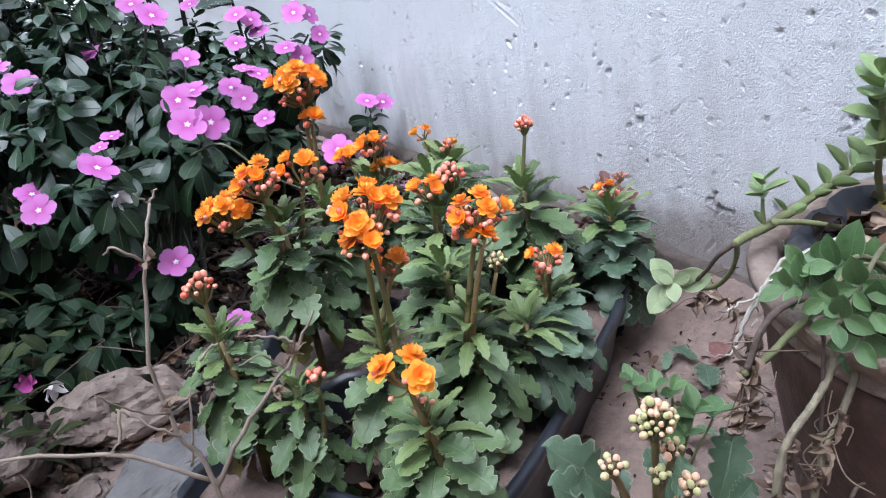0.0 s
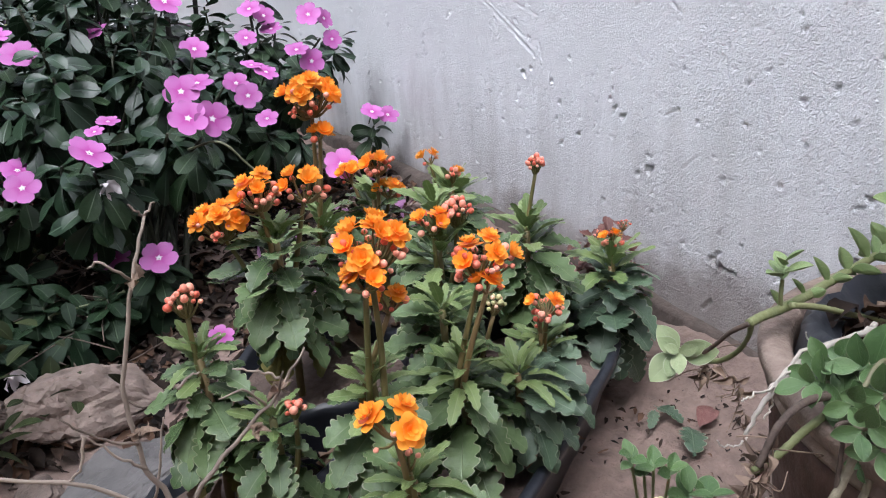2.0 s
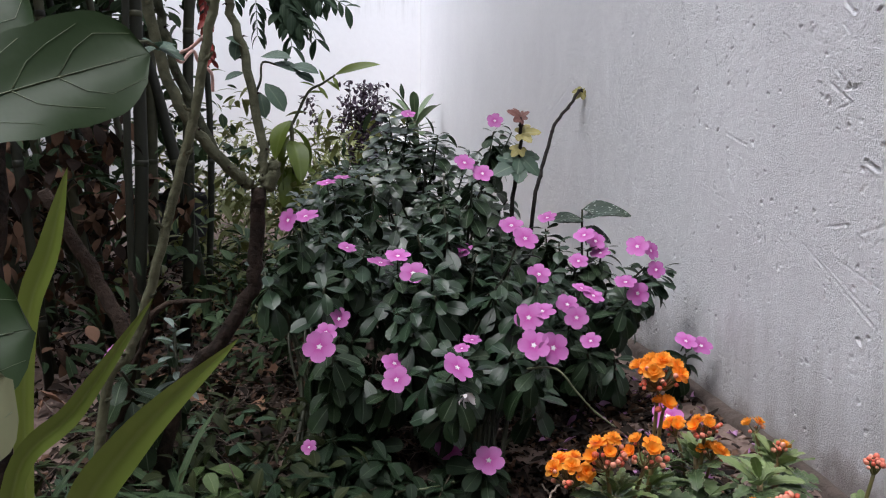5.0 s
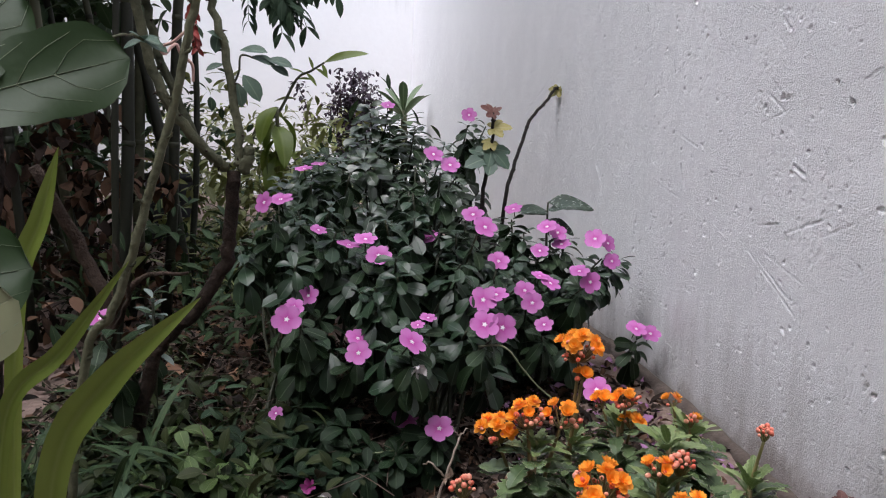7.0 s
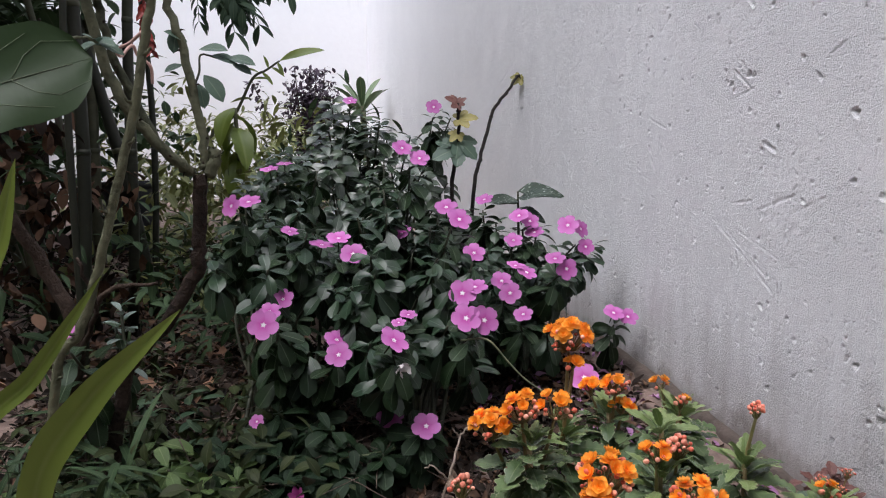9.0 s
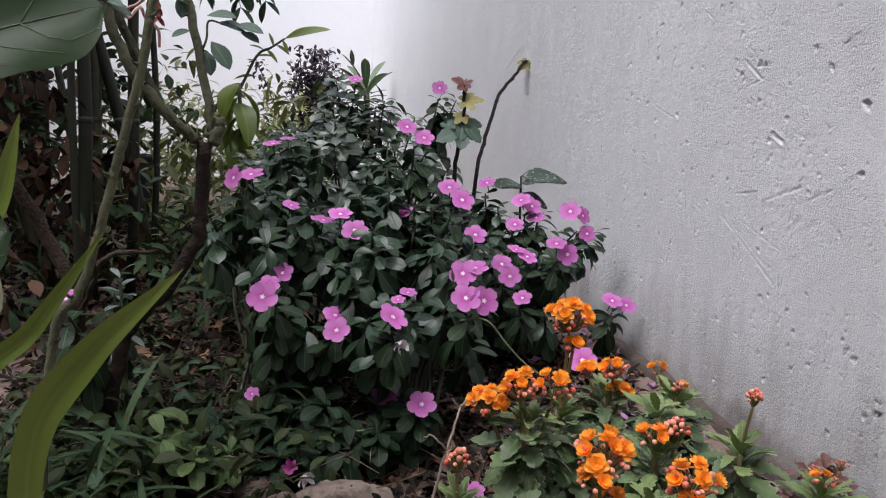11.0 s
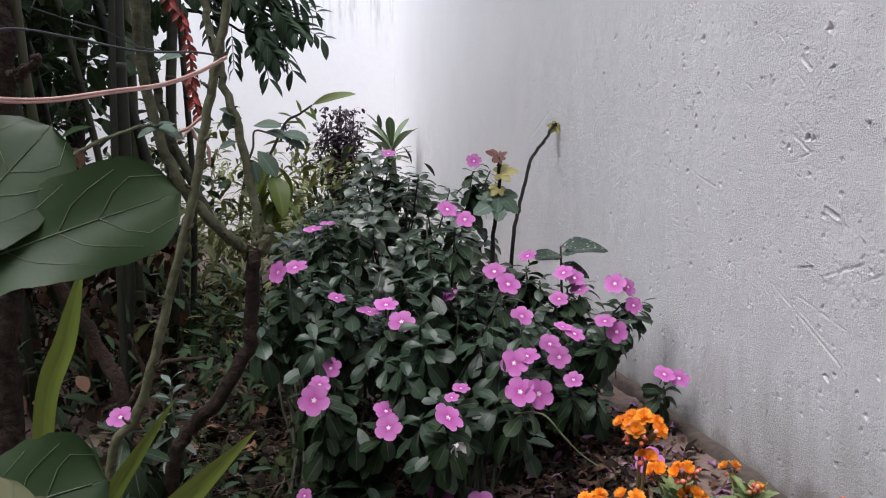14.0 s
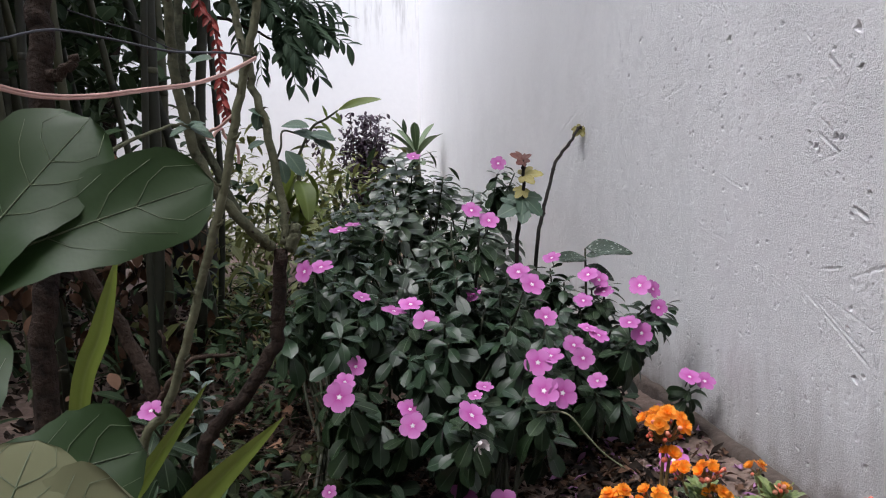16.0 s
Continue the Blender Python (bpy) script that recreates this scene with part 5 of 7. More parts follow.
def litter(name, n, where, label, mats, size=(0.012, 0.03), seed=1, lift=0.004):
    """Curled dead leaves lying about; where gives a place for each."""
    j = Joined()
    shapes = [leaf_geo(1.0, w, 0.5, 6, 3, c, d, 0.25) for w, c, d in ((0.45, 0.8, 0.5), (0.6, 0.5, 1.2), (0.3, 1.0, -0.6), (0.5, -0.7, 0.9))]
    r = np.random.default_rng(seed)
    for _ in range(n):
        x, y, z = where(r)
        m = aim((x, y, z + r.uniform(0, lift)), polar(r.uniform(0, 6.28), r.normal(0.05, 0.3)), (r.normal(0, 0.4), r.normal(0, 0.4), 1), r.uniform(*size))
        j.add(shapes[int(r.integers(4))], m, int(r.integers(len(mats))))
    return thing(name, (0, 0, 0), label, "leaf litter", kind="stuff", me=j.mesh(name, mats))


FALLEN = plain_mat("faded_petal", (0.20, 0.08, 0.18), (0.42, 0.22, 0.40), 0.7, 60, 0.3, 0.001, island=True)


def in_pot(r):
    a, q = r.uniform(0, 6.28), 0.1 * math.sqrt(r.random())
    return PX + q * math.cos(a), PY + q * math.sin(a), PZ - 0.016


litter("leaf_litter", 330, in_pot, "dry brown leaves on the soil inside the pot", [DEADLEAF, DEADLEAF, DEADPALE], (0.008, 0.024), 3, 0.022)


def in_row(r):
    s, w = r.random(), r.normal(0, 0.032)
    x, y = -0.47 + 0.27 * s + w * 0.5, -0.30 + 0.20 * s + w
    return x, y, ground_z(x, y) + 0.02 + 0.04 * r.random()


def on_ground(x0, x1, y0, y1):
    def place(r):
        x, y = r.uniform(x0, x1), r.uniform(y0, y1)
        return x, y, ground_z(x, y) + 0.004
    return place


litter("leaf_litter", 800, on_ground(-0.95, -0.05, -0.03, 0.8), "brown dead leaves scattered under the bushes", [DEADLEAF, SHADED_LITTER], (0.012, 0.035), 4)
# debris carpet that also paints the shade under the bushes onto the bed
litter("leaf_mould", 7500, on_ground(-1.05, -0.10, -0.06, 0.75), "dead leaves under the bushes, near black to include their shade", [SHADED_LITTER, SHADED_LITTER, DEADLEAF], (0.012, 0.030), 44, 0.006)
litter("leaf_litter", 900, on_ground(-0.34, -0.015, -0.12, 0.60), "dark rotting leaves and petals along the wall", [DEADLEAF, DEADLEAF, DEADLEAF, FALLEN], (0.010, 0.028), 15)
litter("leaf_litter", 420, on_ground(-0.40, -0.03, -0.45, -0.10), "small dark plant scraps on bare soil", [SHADED_LITTER, DEADLEAF], (0.003, 0.010), 5)
litter("leaf_litter", 900, in_row, "dark dead leaves between the kalanchoes", [DEADLEAF, DEADLEAF, DEADLEAF, DEADPALE], (0.010, 0.028), 25, 0.03)
# mostly the near-black colour, so shade under the stems is painted in
litter("leaf_litter", 3200, on_ground(-1.9, -0.75, 0.0, 2.6), "thick brown leaf litter under the stems", [DEADLEAF, SHADED_LITTER, SHADED_LITTER, SHADED_LITTER], (0.014, 0.040), 6, 0.04)

SUCC_STEM = plain_mat("succulent_stem", (0.075, 0.072, 0.036), (0.24, 0.225, 0.13), 0.65, 130, 0.7, 0.002, scale2=25)
S_SHAPE = dict(width=0.60, widest=0.48, nu=12, cup=0.30, droop=0.25, tip=1.2, thick=0.07)
S_ME, SD_ME = leaf_mesh("succulent_leaf", SUCC, **S_SHAPE), leaf_mesh("succulent_leaf", SUCC_DK, **S_SHAPE)


S_POINT = leaf_mesh("pointed_succulent_leaf", SUCC_PALE, width=0.66, widest=0.48, nu=14, cup=0.16, droop=0.2, tip=1.2, thick=0.05)


def succulent(stems, at, label, name="trailing_succulent"):
    """Fleshy stems with rosettes of thick leaves. stems: (points, radii, leaf length, mesh, rosettes [(where along, count)], material)."""
    root = thing(name, at, label, "succulent", "succulents")
    b = Vector(at)
    for pts, rad, ln, me, rosettes, mat in stems:
        c = curve_points([Vector(p) - b for p in pts], 8)
        r = np.interp(np.linspace(0, 1, len(c)), np.linspace(0, 1, len(rad)), rad)
        g = tube_geo(c, [q * (0.84 if i % 3 == 0 else 0.76) for i, q in enumerate(r)], 8)
        st = part("stem", make_mesh("stem", g[0], g[1], mat), root)
        for s, count, scale in rosettes:
            k = min(len(c) - 2, int(s * (len(c) - 1)))
            p, d = c[k], (c[k + 1] - c[k]).normalized()
            if s >= 0.99:
                p = c[-1]
            facing = me is S_POINT
            if facing:
                d = Vector((-0.62, -0.62, 0.48)).normalized()
            u = d.orthogonal().normalized()
            w = d.cross(u)
            for i in range(count):
                a = i * 2.2 + rng.normal(0, 0.2)
                lift = (0.05 + 0.75 * i / max(1, count)) if facing else 0.1 + 1.1 * i / max(1, count)
                way = (u * math.cos(a) + w * math.sin(a)) + d * (lift * 0.9) + Vector((0, 0, 0.0 if facing else 0.25))
                part("leaf", me, st, aim(p + d * (0.0008 if facing else 0.002) * i, way, d if facing else d + Vector((0, -0.2, 0.4)), ln * scale * rng.uniform(0.8, 1.1) * (1 - (0.6 if facing else 0.35) * i / count), rng.normal(0, 0.2)))
    return root


TOP = (PX, PY, PZ - 0.02)
K_PALE_YELLOW = leaf_mat("clear_yellow_leaf", (0.52, 0.44, 0.06), (0.66, 0.58, 0.12), (0.68, 0.62, 0.2), 0.5, veins=0.05, back=0.2)
REDSCRAP = leaf_mesh("reddish_scrap", plain_mat("faded_red_leaf", (0.16, 0.07, 0.06), (0.34, 0.19, 0.17), 0.75, 80, 0.5, 0.002), width=0.5, widest=0.5, nu=8, cup=0.5, droop=0.3, wave=0.1)
OLD_STEM = plain_mat("scarred_succulent_stem", (0.085, 0.065, 0.045), (0.27, 0.235, 0.16), 0.75, 160, 0.9, 0.002, scale2=40)
GREEN_STEM = plain_mat("green_succulent_stem", (0.13, 0.15, 0.06), (0.27, 0.28, 0.13), 0.6, 130, 0.6, 0.002, scale2=30)
BROWN_STEM = plain_mat("brown_succulent_stem", (0.06, 0.042, 0.034), (0.19, 0.14, 0.11), 0.75, 150, 0.8, 0.002, scale2=40)
succulent([
    ([(-0.242, -0.440, 0.159), (-0.243, -0.430, 0.150), (-0.241, -0.420, 0.138), (-0.240, -0.410, 0.127)], [0.0018, 0.0014], 0.02, S_ME, [], BROWN_STEM),
    ([(-0.240, -0.440, 0.158), (-0.236, -0.436, 0.148), (-0.229, -0.425, 0.132), (-0.225, -0.410, 0.118), (-0.234, -0.402, 0.119), (-0.249, -0.402, 0.128)], [0.0020, 0.0016, 0.0020, 0.0022, 0.0020], 0.0235, S_POINT, [(1.0, 9, 1.0)], GREEN_STEM),
    ([(-0.242, -0.440, 0.159), (-0.233, -0.440, 0.160), (-0.217, -0.440, 0.160), (-0.195, -0.440, 0.162), (-0.170, -0.440, 0.166), (-0.144, -0.440, 0.169), (-0.117, -0.440, 0.173), (-0.088, -0.440, 0.178)], [0.0030, 0.0032, 0.0034, 0.0032, 0.0030, 0.0026, 0.0022], 0.022, S_ME, [(0.30, 2, 0.5), (0.42, 2, 0.6), (0.52, 2, 0.7), (0.62, 3, 0.85), (0.72, 4, 0.95), (0.82, 4, 1.0), (0.92, 4, 1.0), (1.0, 7, 0.8)], GREEN_STEM),
    ([(-0.218, -0.440, 0.161), (-0.219, -0.440, 0.170), (-0.219, -0.440, 0.177)], [0.0016, 0.0012], 0.017, S_ME, [(1.0, 6, 1.0)], GREEN_STEM),
    ([(-0.221, -0.448, 0.166), (-0.197, -0.448, 0.158), (-0.167, -0.448, 0.145), (-0.116, -0.448, 0.123)], [0.0022, 0.0022], 0.018, S_ME, [], GREEN_STEM),
    ([(-0.127, -0.450, 0.150), (-0.140, -0.455, 0.172), (-0.147, -0.460, 0.194), (-0.148, -0.460, 0.213)], [0.0030, 0.0018], 0.026, S_ME, [(1.0, 8, 1.0), (0.8, 4, 1.0), (0.62, 4, 1.0), (0.45, 4, 0.8)], GREEN_STEM),
], TOP, "pale green trailing succulent with thick leaves in the clay pot")
succulent([
    ([(-0.205, -0.525, 0.128), (-0.259, -0.524, 0.171), (-0.289, -0.528, 0.167)], [0.0022, 0.0012], 0.0140, SD_ME, [(1.0, 4, 1.15)], SUCC_STEM),
    ([(-0.205, -0.525, 0.128), (-0.247, -0.526, 0.159), (-0.277, -0.530, 0.155)], [0.0022, 0.0012], 0.0150, SD_ME, [(1.0, 4, 1.15)], SUCC_STEM),
    ([(-0.205, -0.525, 0.128), (-0.238, -0.526, 0.168), (-0.268, -0.530, 0.164)], [0.0022, 0.0012], 0.0160, SD_ME, [(1.0, 4, 1.15)], SUCC_STEM),
    ([(-0.205, -0.525, 0.128), (-0.244, -0.522, 0.179), (-0.274, -0.526, 0.175)], [0.0022, 0.0012], 0.0150, SD_ME, [(1.0, 4, 1.15)], SUCC_STEM),
    ([(-0.205, -0.525, 0.128), (-0.254, -0.516, 0.176), (-0.284, -0.520, 0.172)], [0.0022, 0.0012], 0.0125, SD_ME, [(1.0, 4, 1.15)], SUCC_STEM),
    ([(-0.205, -0.525, 0.128), (-0.237, -0.512, 0.158), (-0.270, -0.500, 0.164)], [0.0024, 0.0014], 0.0155, SD_ME, [(1.0, 6, 1.2)], SUCC_STEM),
    ([(-0.205, -0.525, 0.128), (-0.233, -0.512, 0.161), (-0.261, -0.500, 0.170)], [0.0024, 0.0014], 0.0145, SD_ME, [(1.0, 5, 1.2)], SUCC_STEM),
    ([(-0.205, -0.525, 0.128), (-0.231, -0.515, 0.156), (-0.257, -0.505, 0.160)], [0.0024, 0.0014], 0.0130, SD_ME, [(1.0, 6, 1.2)], SUCC_STEM),
    ([(-0.205, -0.525, 0.128), (-0.231, -0.518, 0.162), (-0.257, -0.512, 0.172)], [0.0024, 0.0014], 0.0185, SD_ME, [(1.0, 6, 1.2)], SUCC_STEM),
    ([(-0.205, -0.525, 0.128), (-0.230, -0.520, 0.155), (-0.256, -0.515, 0.157)], [0.0024, 0.0014], 0.0160, SD_ME, [(1.0, 7, 1.2)], SUCC_STEM),
    ([(-0.205, -0.525, 0.128), (-0.234, -0.520, 0.152), (-0.264, -0.515, 0.152)], [0.0024, 0.0014], 0.0150, SD_ME, [(1.0, 5, 1.2)], SUCC_STEM),
    ([(-0.205, -0.525, 0.128), (-0.226, -0.522, 0.149), (-0.247, -0.518, 0.146)], [0.0024, 0.0014], 0.0160, SD_ME, [(1.0, 7, 1.2)], SUCC_STEM),
    ([(-0.205, -0.525, 0.128), (-0.234, -0.522, 0.147), (-0.264, -0.520, 0.142)], [0.0024, 0.0014], 0.0130, SD_ME, [(1.0, 5, 1.2)], SUCC_STEM),
    ([(-0.205, -0.525, 0.128), (-0.220, -0.518, 0.155), (-0.235, -0.512, 0.158)], [0.0024, 0.0014], 0.0175, SD_ME, [(1.0, 6, 1.2)], SUCC_STEM),
    ([(-0.205, -0.525, 0.128), (-0.220, -0.522, 0.151), (-0.235, -0.520, 0.150)], [0.0024, 0.0014], 0.0175, SD_ME, [(1.0, 6, 1.2)], SUCC_STEM),
    ([(-0.205, -0.525, 0.128), (-0.238, -0.524, 0.146), (-0.271, -0.522, 0.140)], [0.0024, 0.0014], 0.0080, SD_ME, [(1.0, 4, 1.2)], SUCC_STEM),
    ([(-0.205, -0.525, 0.128), (-0.266, -0.503, 0.157), (-0.273, -0.503, 0.160), (-0.285, -0.503, 0.163), (-0.296, -0.503, 0.162), (-0.305, -0.503, 0.157), (-0.311, -0.503, 0.148), (-0.314, -0.503, 0.143)], [0.0020, 0.0021, 0.0021, 0.0018], 0.02, SD_ME, [], BROWN_STEM),
    ([(-0.205, -0.525, 0.128), (-0.253, -0.500, 0.149), (-0.265, -0.500, 0.148), (-0.281, -0.500, 0.145), (-0.296, -0.500, 0.140), (-0.312, -0.500, 0.138)], [0.0021, 0.0022, 0.0022, 0.0022], 0.02, SD_ME, [], GREEN_STEM),
    ([(-0.205, -0.525, 0.128), (-0.289, -0.521, 0.164), (-0.290, -0.521, 0.154), (-0.290, -0.521, 0.143), (-0.290, -0.521, 0.127), (-0.291, -0.521, 0.104)], [0.0012, 0.0011], 0.02, SD_ME, [], BROWN_STEM),
    ([(-0.205, -0.525, 0.128), (-0.278, -0.522, 0.158), (-0.281, -0.522, 0.153), (-0.285, -0.522, 0.141), (-0.290, -0.522, 0.133), (-0.301, -0.522, 0.125), (-0.312, -0.522, 0.119), (-0.318, -0.522, 0.111), (-0.322, -0.522, 0.092), (-0.318, -0.518, 0.03), (-0.316, -0.515, -0.042)], [0.0018, 0.0022, 0.0022, 0.0024, 0.0024], 0.02, SD_ME, [], OLD_STEM),
    ([(-0.205, -0.525, 0.128), (-0.264, -0.524, 0.141), (-0.270, -0.524, 0.135), (-0.275, -0.524, 0.124), (-0.283, -0.524, 0.113), (-0.293, -0.524, 0.104), (-0.296, -0.524, 0.088), (-0.300, -0.524, 0.077), (-0.300, -0.522, 0.02), (-0.298, -0.52, -0.042)], [0.0018, 0.0020, 0.0021, 0.0022], 0.02, SD_ME, [], OLD_STEM),
    ([(-0.230, -0.524, 0.066), (-0.257, -0.524, 0.065), (-0.273, -0.524, 0.061), (-0.285, -0.522, 0.0), (-0.290, -0.52, -0.042)], [0.0012, 0.0014], 0.02, SD_ME, [], BROWN_STEM),
], TOP, "dark green succulent with woody stems hanging over the pot")
succulent([
    ([(-0.295, -0.435, -0.040), (-0.309, -0.440, 0.053), (-0.329, -0.450, 0.117)], [0.0014, 0.0009], 0.011, SD_ME, [(1.0, 5, 1.0)], GREEN_STEM),
    ([(-0.295, -0.435, -0.040), (-0.303, -0.440, 0.049), (-0.315, -0.450, 0.108)], [0.0014, 0.0009], 0.013, SD_ME, [(1.0, 3, 1.0)], GREEN_STEM),
    ([(-0.295, -0.435, -0.040), (-0.299, -0.440, 0.045), (-0.304, -0.450, 0.100)], [0.0014, 0.0009], 0.013, SD_ME, [(1.0, 3, 1.0)], GREEN_STEM),
    ([(-0.295, -0.435, -0.040), (-0.293, -0.440, 0.036), (-0.291, -0.450, 0.079)], [0.0014, 0.0009], 0.019, SD_ME, [(1.0, 4, 1.0)], GREEN_STEM),
    ([(-0.295, -0.435, -0.040), (-0.287, -0.440, 0.032), (-0.276, -0.450, 0.071)], [0.0014, 0.0009], 0.020, SD_ME, [(1.0, 3, 1.0)], GREEN_STEM),
    ([(-0.295, -0.435, -0.040), (-0.296, -0.440, 0.031), (-0.298, -0.450, 0.069)], [0.0014, 0.0009], 0.018, SD_ME, [(1.0, 4, 1.0)], GREEN_STEM),
    ([(-0.295, -0.435, -0.040), (-0.305, -0.440, 0.048), (-0.321, -0.450, 0.107)], [0.0014, 0.0009], 0.010, SD_ME, [(1.0, 2, 1.0)], GREEN_STEM),
], (-0.295, -0.435, -0.04), "small succulent rooted in the soil beside the pot")

# the pale dry strand hanging from the pot, and its thin side fibres
def dry_strand():
    b = Vector((-0.213, -0.480, 0.150))
    root = thing("dry_strand", b, "pale dry fibrous stalk hanging over the pot's rim", "dry stalk")
    def fibre(name, pts, r):
        g = tube_geo(curve_points([Vector(p) - b for p in pts], 5, 0.0004), r, 6)
        part(name, make_mesh(name, g[0], g[1], DRYPALE), root)
    fibre("stalk", [(-0.212, -0.485, 0.168), (-0.221, -0.485, 0.166), (-0.247, -0.485, 0.168), (-0.259, -0.485, 0.168), (-0.271, -0.485, 0.164), (-0.283, -0.485, 0.158), (-0.293, -0.485, 0.150), (-0.299, -0.485, 0.141)], [0.0014, 0.0016, 0.0014, 0.0008])
    fibre("stalk", [(-0.244, -0.483, 0.167), (-0.259, -0.483, 0.169), (-0.273, -0.483, 0.163), (-0.283, -0.483, 0.157)], [0.0009, 0.0008])
    fibre("fibre", [(-0.271, -0.486, 0.165), (-0.281, -0.486, 0.163), (-0.285, -0.486, 0.156), (-0.284, -0.486, 0.150), (-0.289, -0.486, 0.146)], [0.0005, 0.0004])
    fibre("fibre", [(-0.283, -0.486, 0.159), (-0.293, -0.486, 0.161), (-0.300, -0.486, 0.161), (-0.305, -0.486, 0.161)], [0.0006, 0.0004])
    fibre("fibre", [(-0.299, -0.486, 0.141), (-0.304, -0.486, 0.139), (-0.313, -0.486, 0.142), (-0.318, -0.486, 0.147)], [0.0005, 0.0003])
    fibre("fibre", [(-0.302, -0.500, 0.120), (-0.295, -0.500, 0.112), (-0.292, -0.500, 0.104), (-0.293, -0.500, 0.101)], [0.0005, 0.0004])
    fibre("fibre", [(-0.257, -0.485, 0.171), (-0.263, -0.485, 0.176), (-0.265, -0.485, 0.180)], [0.0005, 0.0003])


DRYPALE = plain_mat("pale_dry_fibre", (0.30, 0.27, 0.23), (0.58, 0.53, 0.46), 0.8, 120, 0.5, 0.001)
dry_strand()
yl = thing("yellow_leaf", (-0.123, -0.452, 0.128), "yellowed fallen leaf standing in the pot", "leaf", me=leaf_mesh("yellow_pot_leaf", K_PALE_YELLOW, width=0.62, widest=0.55, nu=9, cup=0.3, droop=0.3))
yl.matrix_basis = aim((-0.124, -0.452, 0.128), (0.1, -0.1, 1), (-0.6, -0.8, 0.2), 0.028)

# scraps on the bare soil beside the pot
for at, ln, m, label, spin in (((-0.118, -0.263, -0.030), 0.030, K_GREYS[0], "fallen grey-green leaf on bare soil", 4.9), ((-0.122, -0.268, -0.030), 0.022, K_GREYS[1], "fallen grey-green leaf on bare soil", 3.8),
                               ((-0.107, -0.304, -0.033), 0.036, REDSCRAP, "faded reddish leaf lying on bare soil", 0.4), ((-0.142, -0.330, -0.032), 0.040, K_GREYS[2], "narrow grey-green leaf lying on bare soil", 0.8),
                               ((-0.180, -0.372, -0.034), 0.030, K_GREYS[1], "fallen grey-green leaf on bare soil", 2.0)):
    ob = thing("fallen_leaf", at, label, "leaf", "fallen leaves", me=m)
    ob.matrix_basis = aim(at, polar(spin, 0.12), (0.1, -0.1, 1), ln)

# dry roots and husks hanging on the stems beside the pot
def hanging_husks():
    root = thing("dry_husks", (-0.300, -0.51, 0.0), "papery dry leaves and roots clinging to the stems", "dry leaves", kind="stuff")
    j = Joined()
    shapes = [leaf_geo(1.0, 0.42, 0.5, 12, 6, c, d, w) for c, d, w in ((0.9, 1.0, 0.28), (1.2, 0.5, 0.35), (0.6, 1.5, 0.22))]
    for a, b, n in (((-0.305, -0.503, 0.154), (-0.313, -0.503, 0.144), 8), ((-0.307, -0.500, 0.138), (-0.317, -0.500, 0.133), 16), ((-0.304, -0.497, 0.125), (-0.312, -0.497, 0.108), 22), ((-0.310, -0.522, 0.117), (-0.320, -0.522, 0.094), 30), ((-0.289, -0.524, 0.110), (-0.300, -0.524, 0.090), 22), ((-0.283, -0.525, 0.119), (-0.290, -0.525, 0.106), 10), ((-0.221, -0.410, 0.114), (-0.243, -0.410, 0.117), 18), ((-0.238, -0.430, 0.125), (-0.223, -0.430, 0.089), 14)):
        for _ in range(n):
            p = Vector(a).lerp(Vector(b), rng.random()) - root.location
            j.add(shapes[int(rng.integers(3))], aim(p, (rng.normal(), rng.normal() - 0.3, rng.normal() - 0.8), (0, -1, 0.2), rng.uniform(0.004, 0.012)))
        for _ in range(5):
            p = Vector(a).lerp(Vector(b), rng.random()) - root.location
            q = p + Vector((rng.normal(0, 0.010), rng.normal(0, 0.006), rng.normal(-0.006, 0.010)))
            j.add(tube_geo(curve_points([p, p.lerp(q, 0.5) + Vector(rng.normal(0, 0.004, 3)), q], 4), 0.00035, 4))
    root.data = None
    part("husks", j.mesh("husks", [DEADPALE]), root)


hanging_husks()

# ---- near kalanchoe with cream buds ----
near = thing("kalanchoe", (-0.350, -0.478, -0.04), "kalanchoe with bluish leaves and cream-coloured buds", "plant", "kalanchoes")
nb = near.location
part("stem", make_mesh("stem", *tube_geo([(0, 0, 0), (0, 0.002, 0.06), (-0.004, -0.006, 0.115)], [0.005, 0.0034])[:2], K_STALK), near)
for foot, tip, up, kind in (((-0.382, -0.492, 0.106), (-0.401, -0.492, 0.143), (0.2, -0.8, 0.6), 0), ((-0.372, -0.485, 0.094), (-0.365, -0.478, 0.110), (0.1, -0.7, 0.6), 1), ((-0.328, -0.470, 0.058), (-0.304, -0.460, 0.072), (-0.3, -0.8, 0.5), 1), ((-0.291, -0.462, 0.025), (-0.259, -0.452, 0.053), (-0.1, -0.8, 0.6), 2), ((-0.325, -0.465, 0.050), (-0.321, -0.452, 0.075), (0, -0.6, 0.8), 0), ((-0.292, -0.470, 0.029), (-0.268, -0.470, 0.037), (0, -0.6, 0.8), 0), ((-0.388, -0.495, 0.107), (-0.409, -0.497, 0.134), (0, -0.6, 0.8), 2)):
    foot, tip = Vector(foot) - nb, Vector(tip) - nb
    petiole = tube_geo(curve_points([(0, 0, 0.085), Vector((0, 0, 0.095)).lerp(foot, 0.6), foot.lerp(tip, 0.1)], 3), [0.0020, 0.0014], 6)
    part("leaf_stalk", make_mesh("leaf_stalk", petiole[0], petiole[1], K_STALK), near)
    part("leaf", K_GREYS[kind], near, aim(foot, tip - foot, up, (tip - foot).length * 1.12))
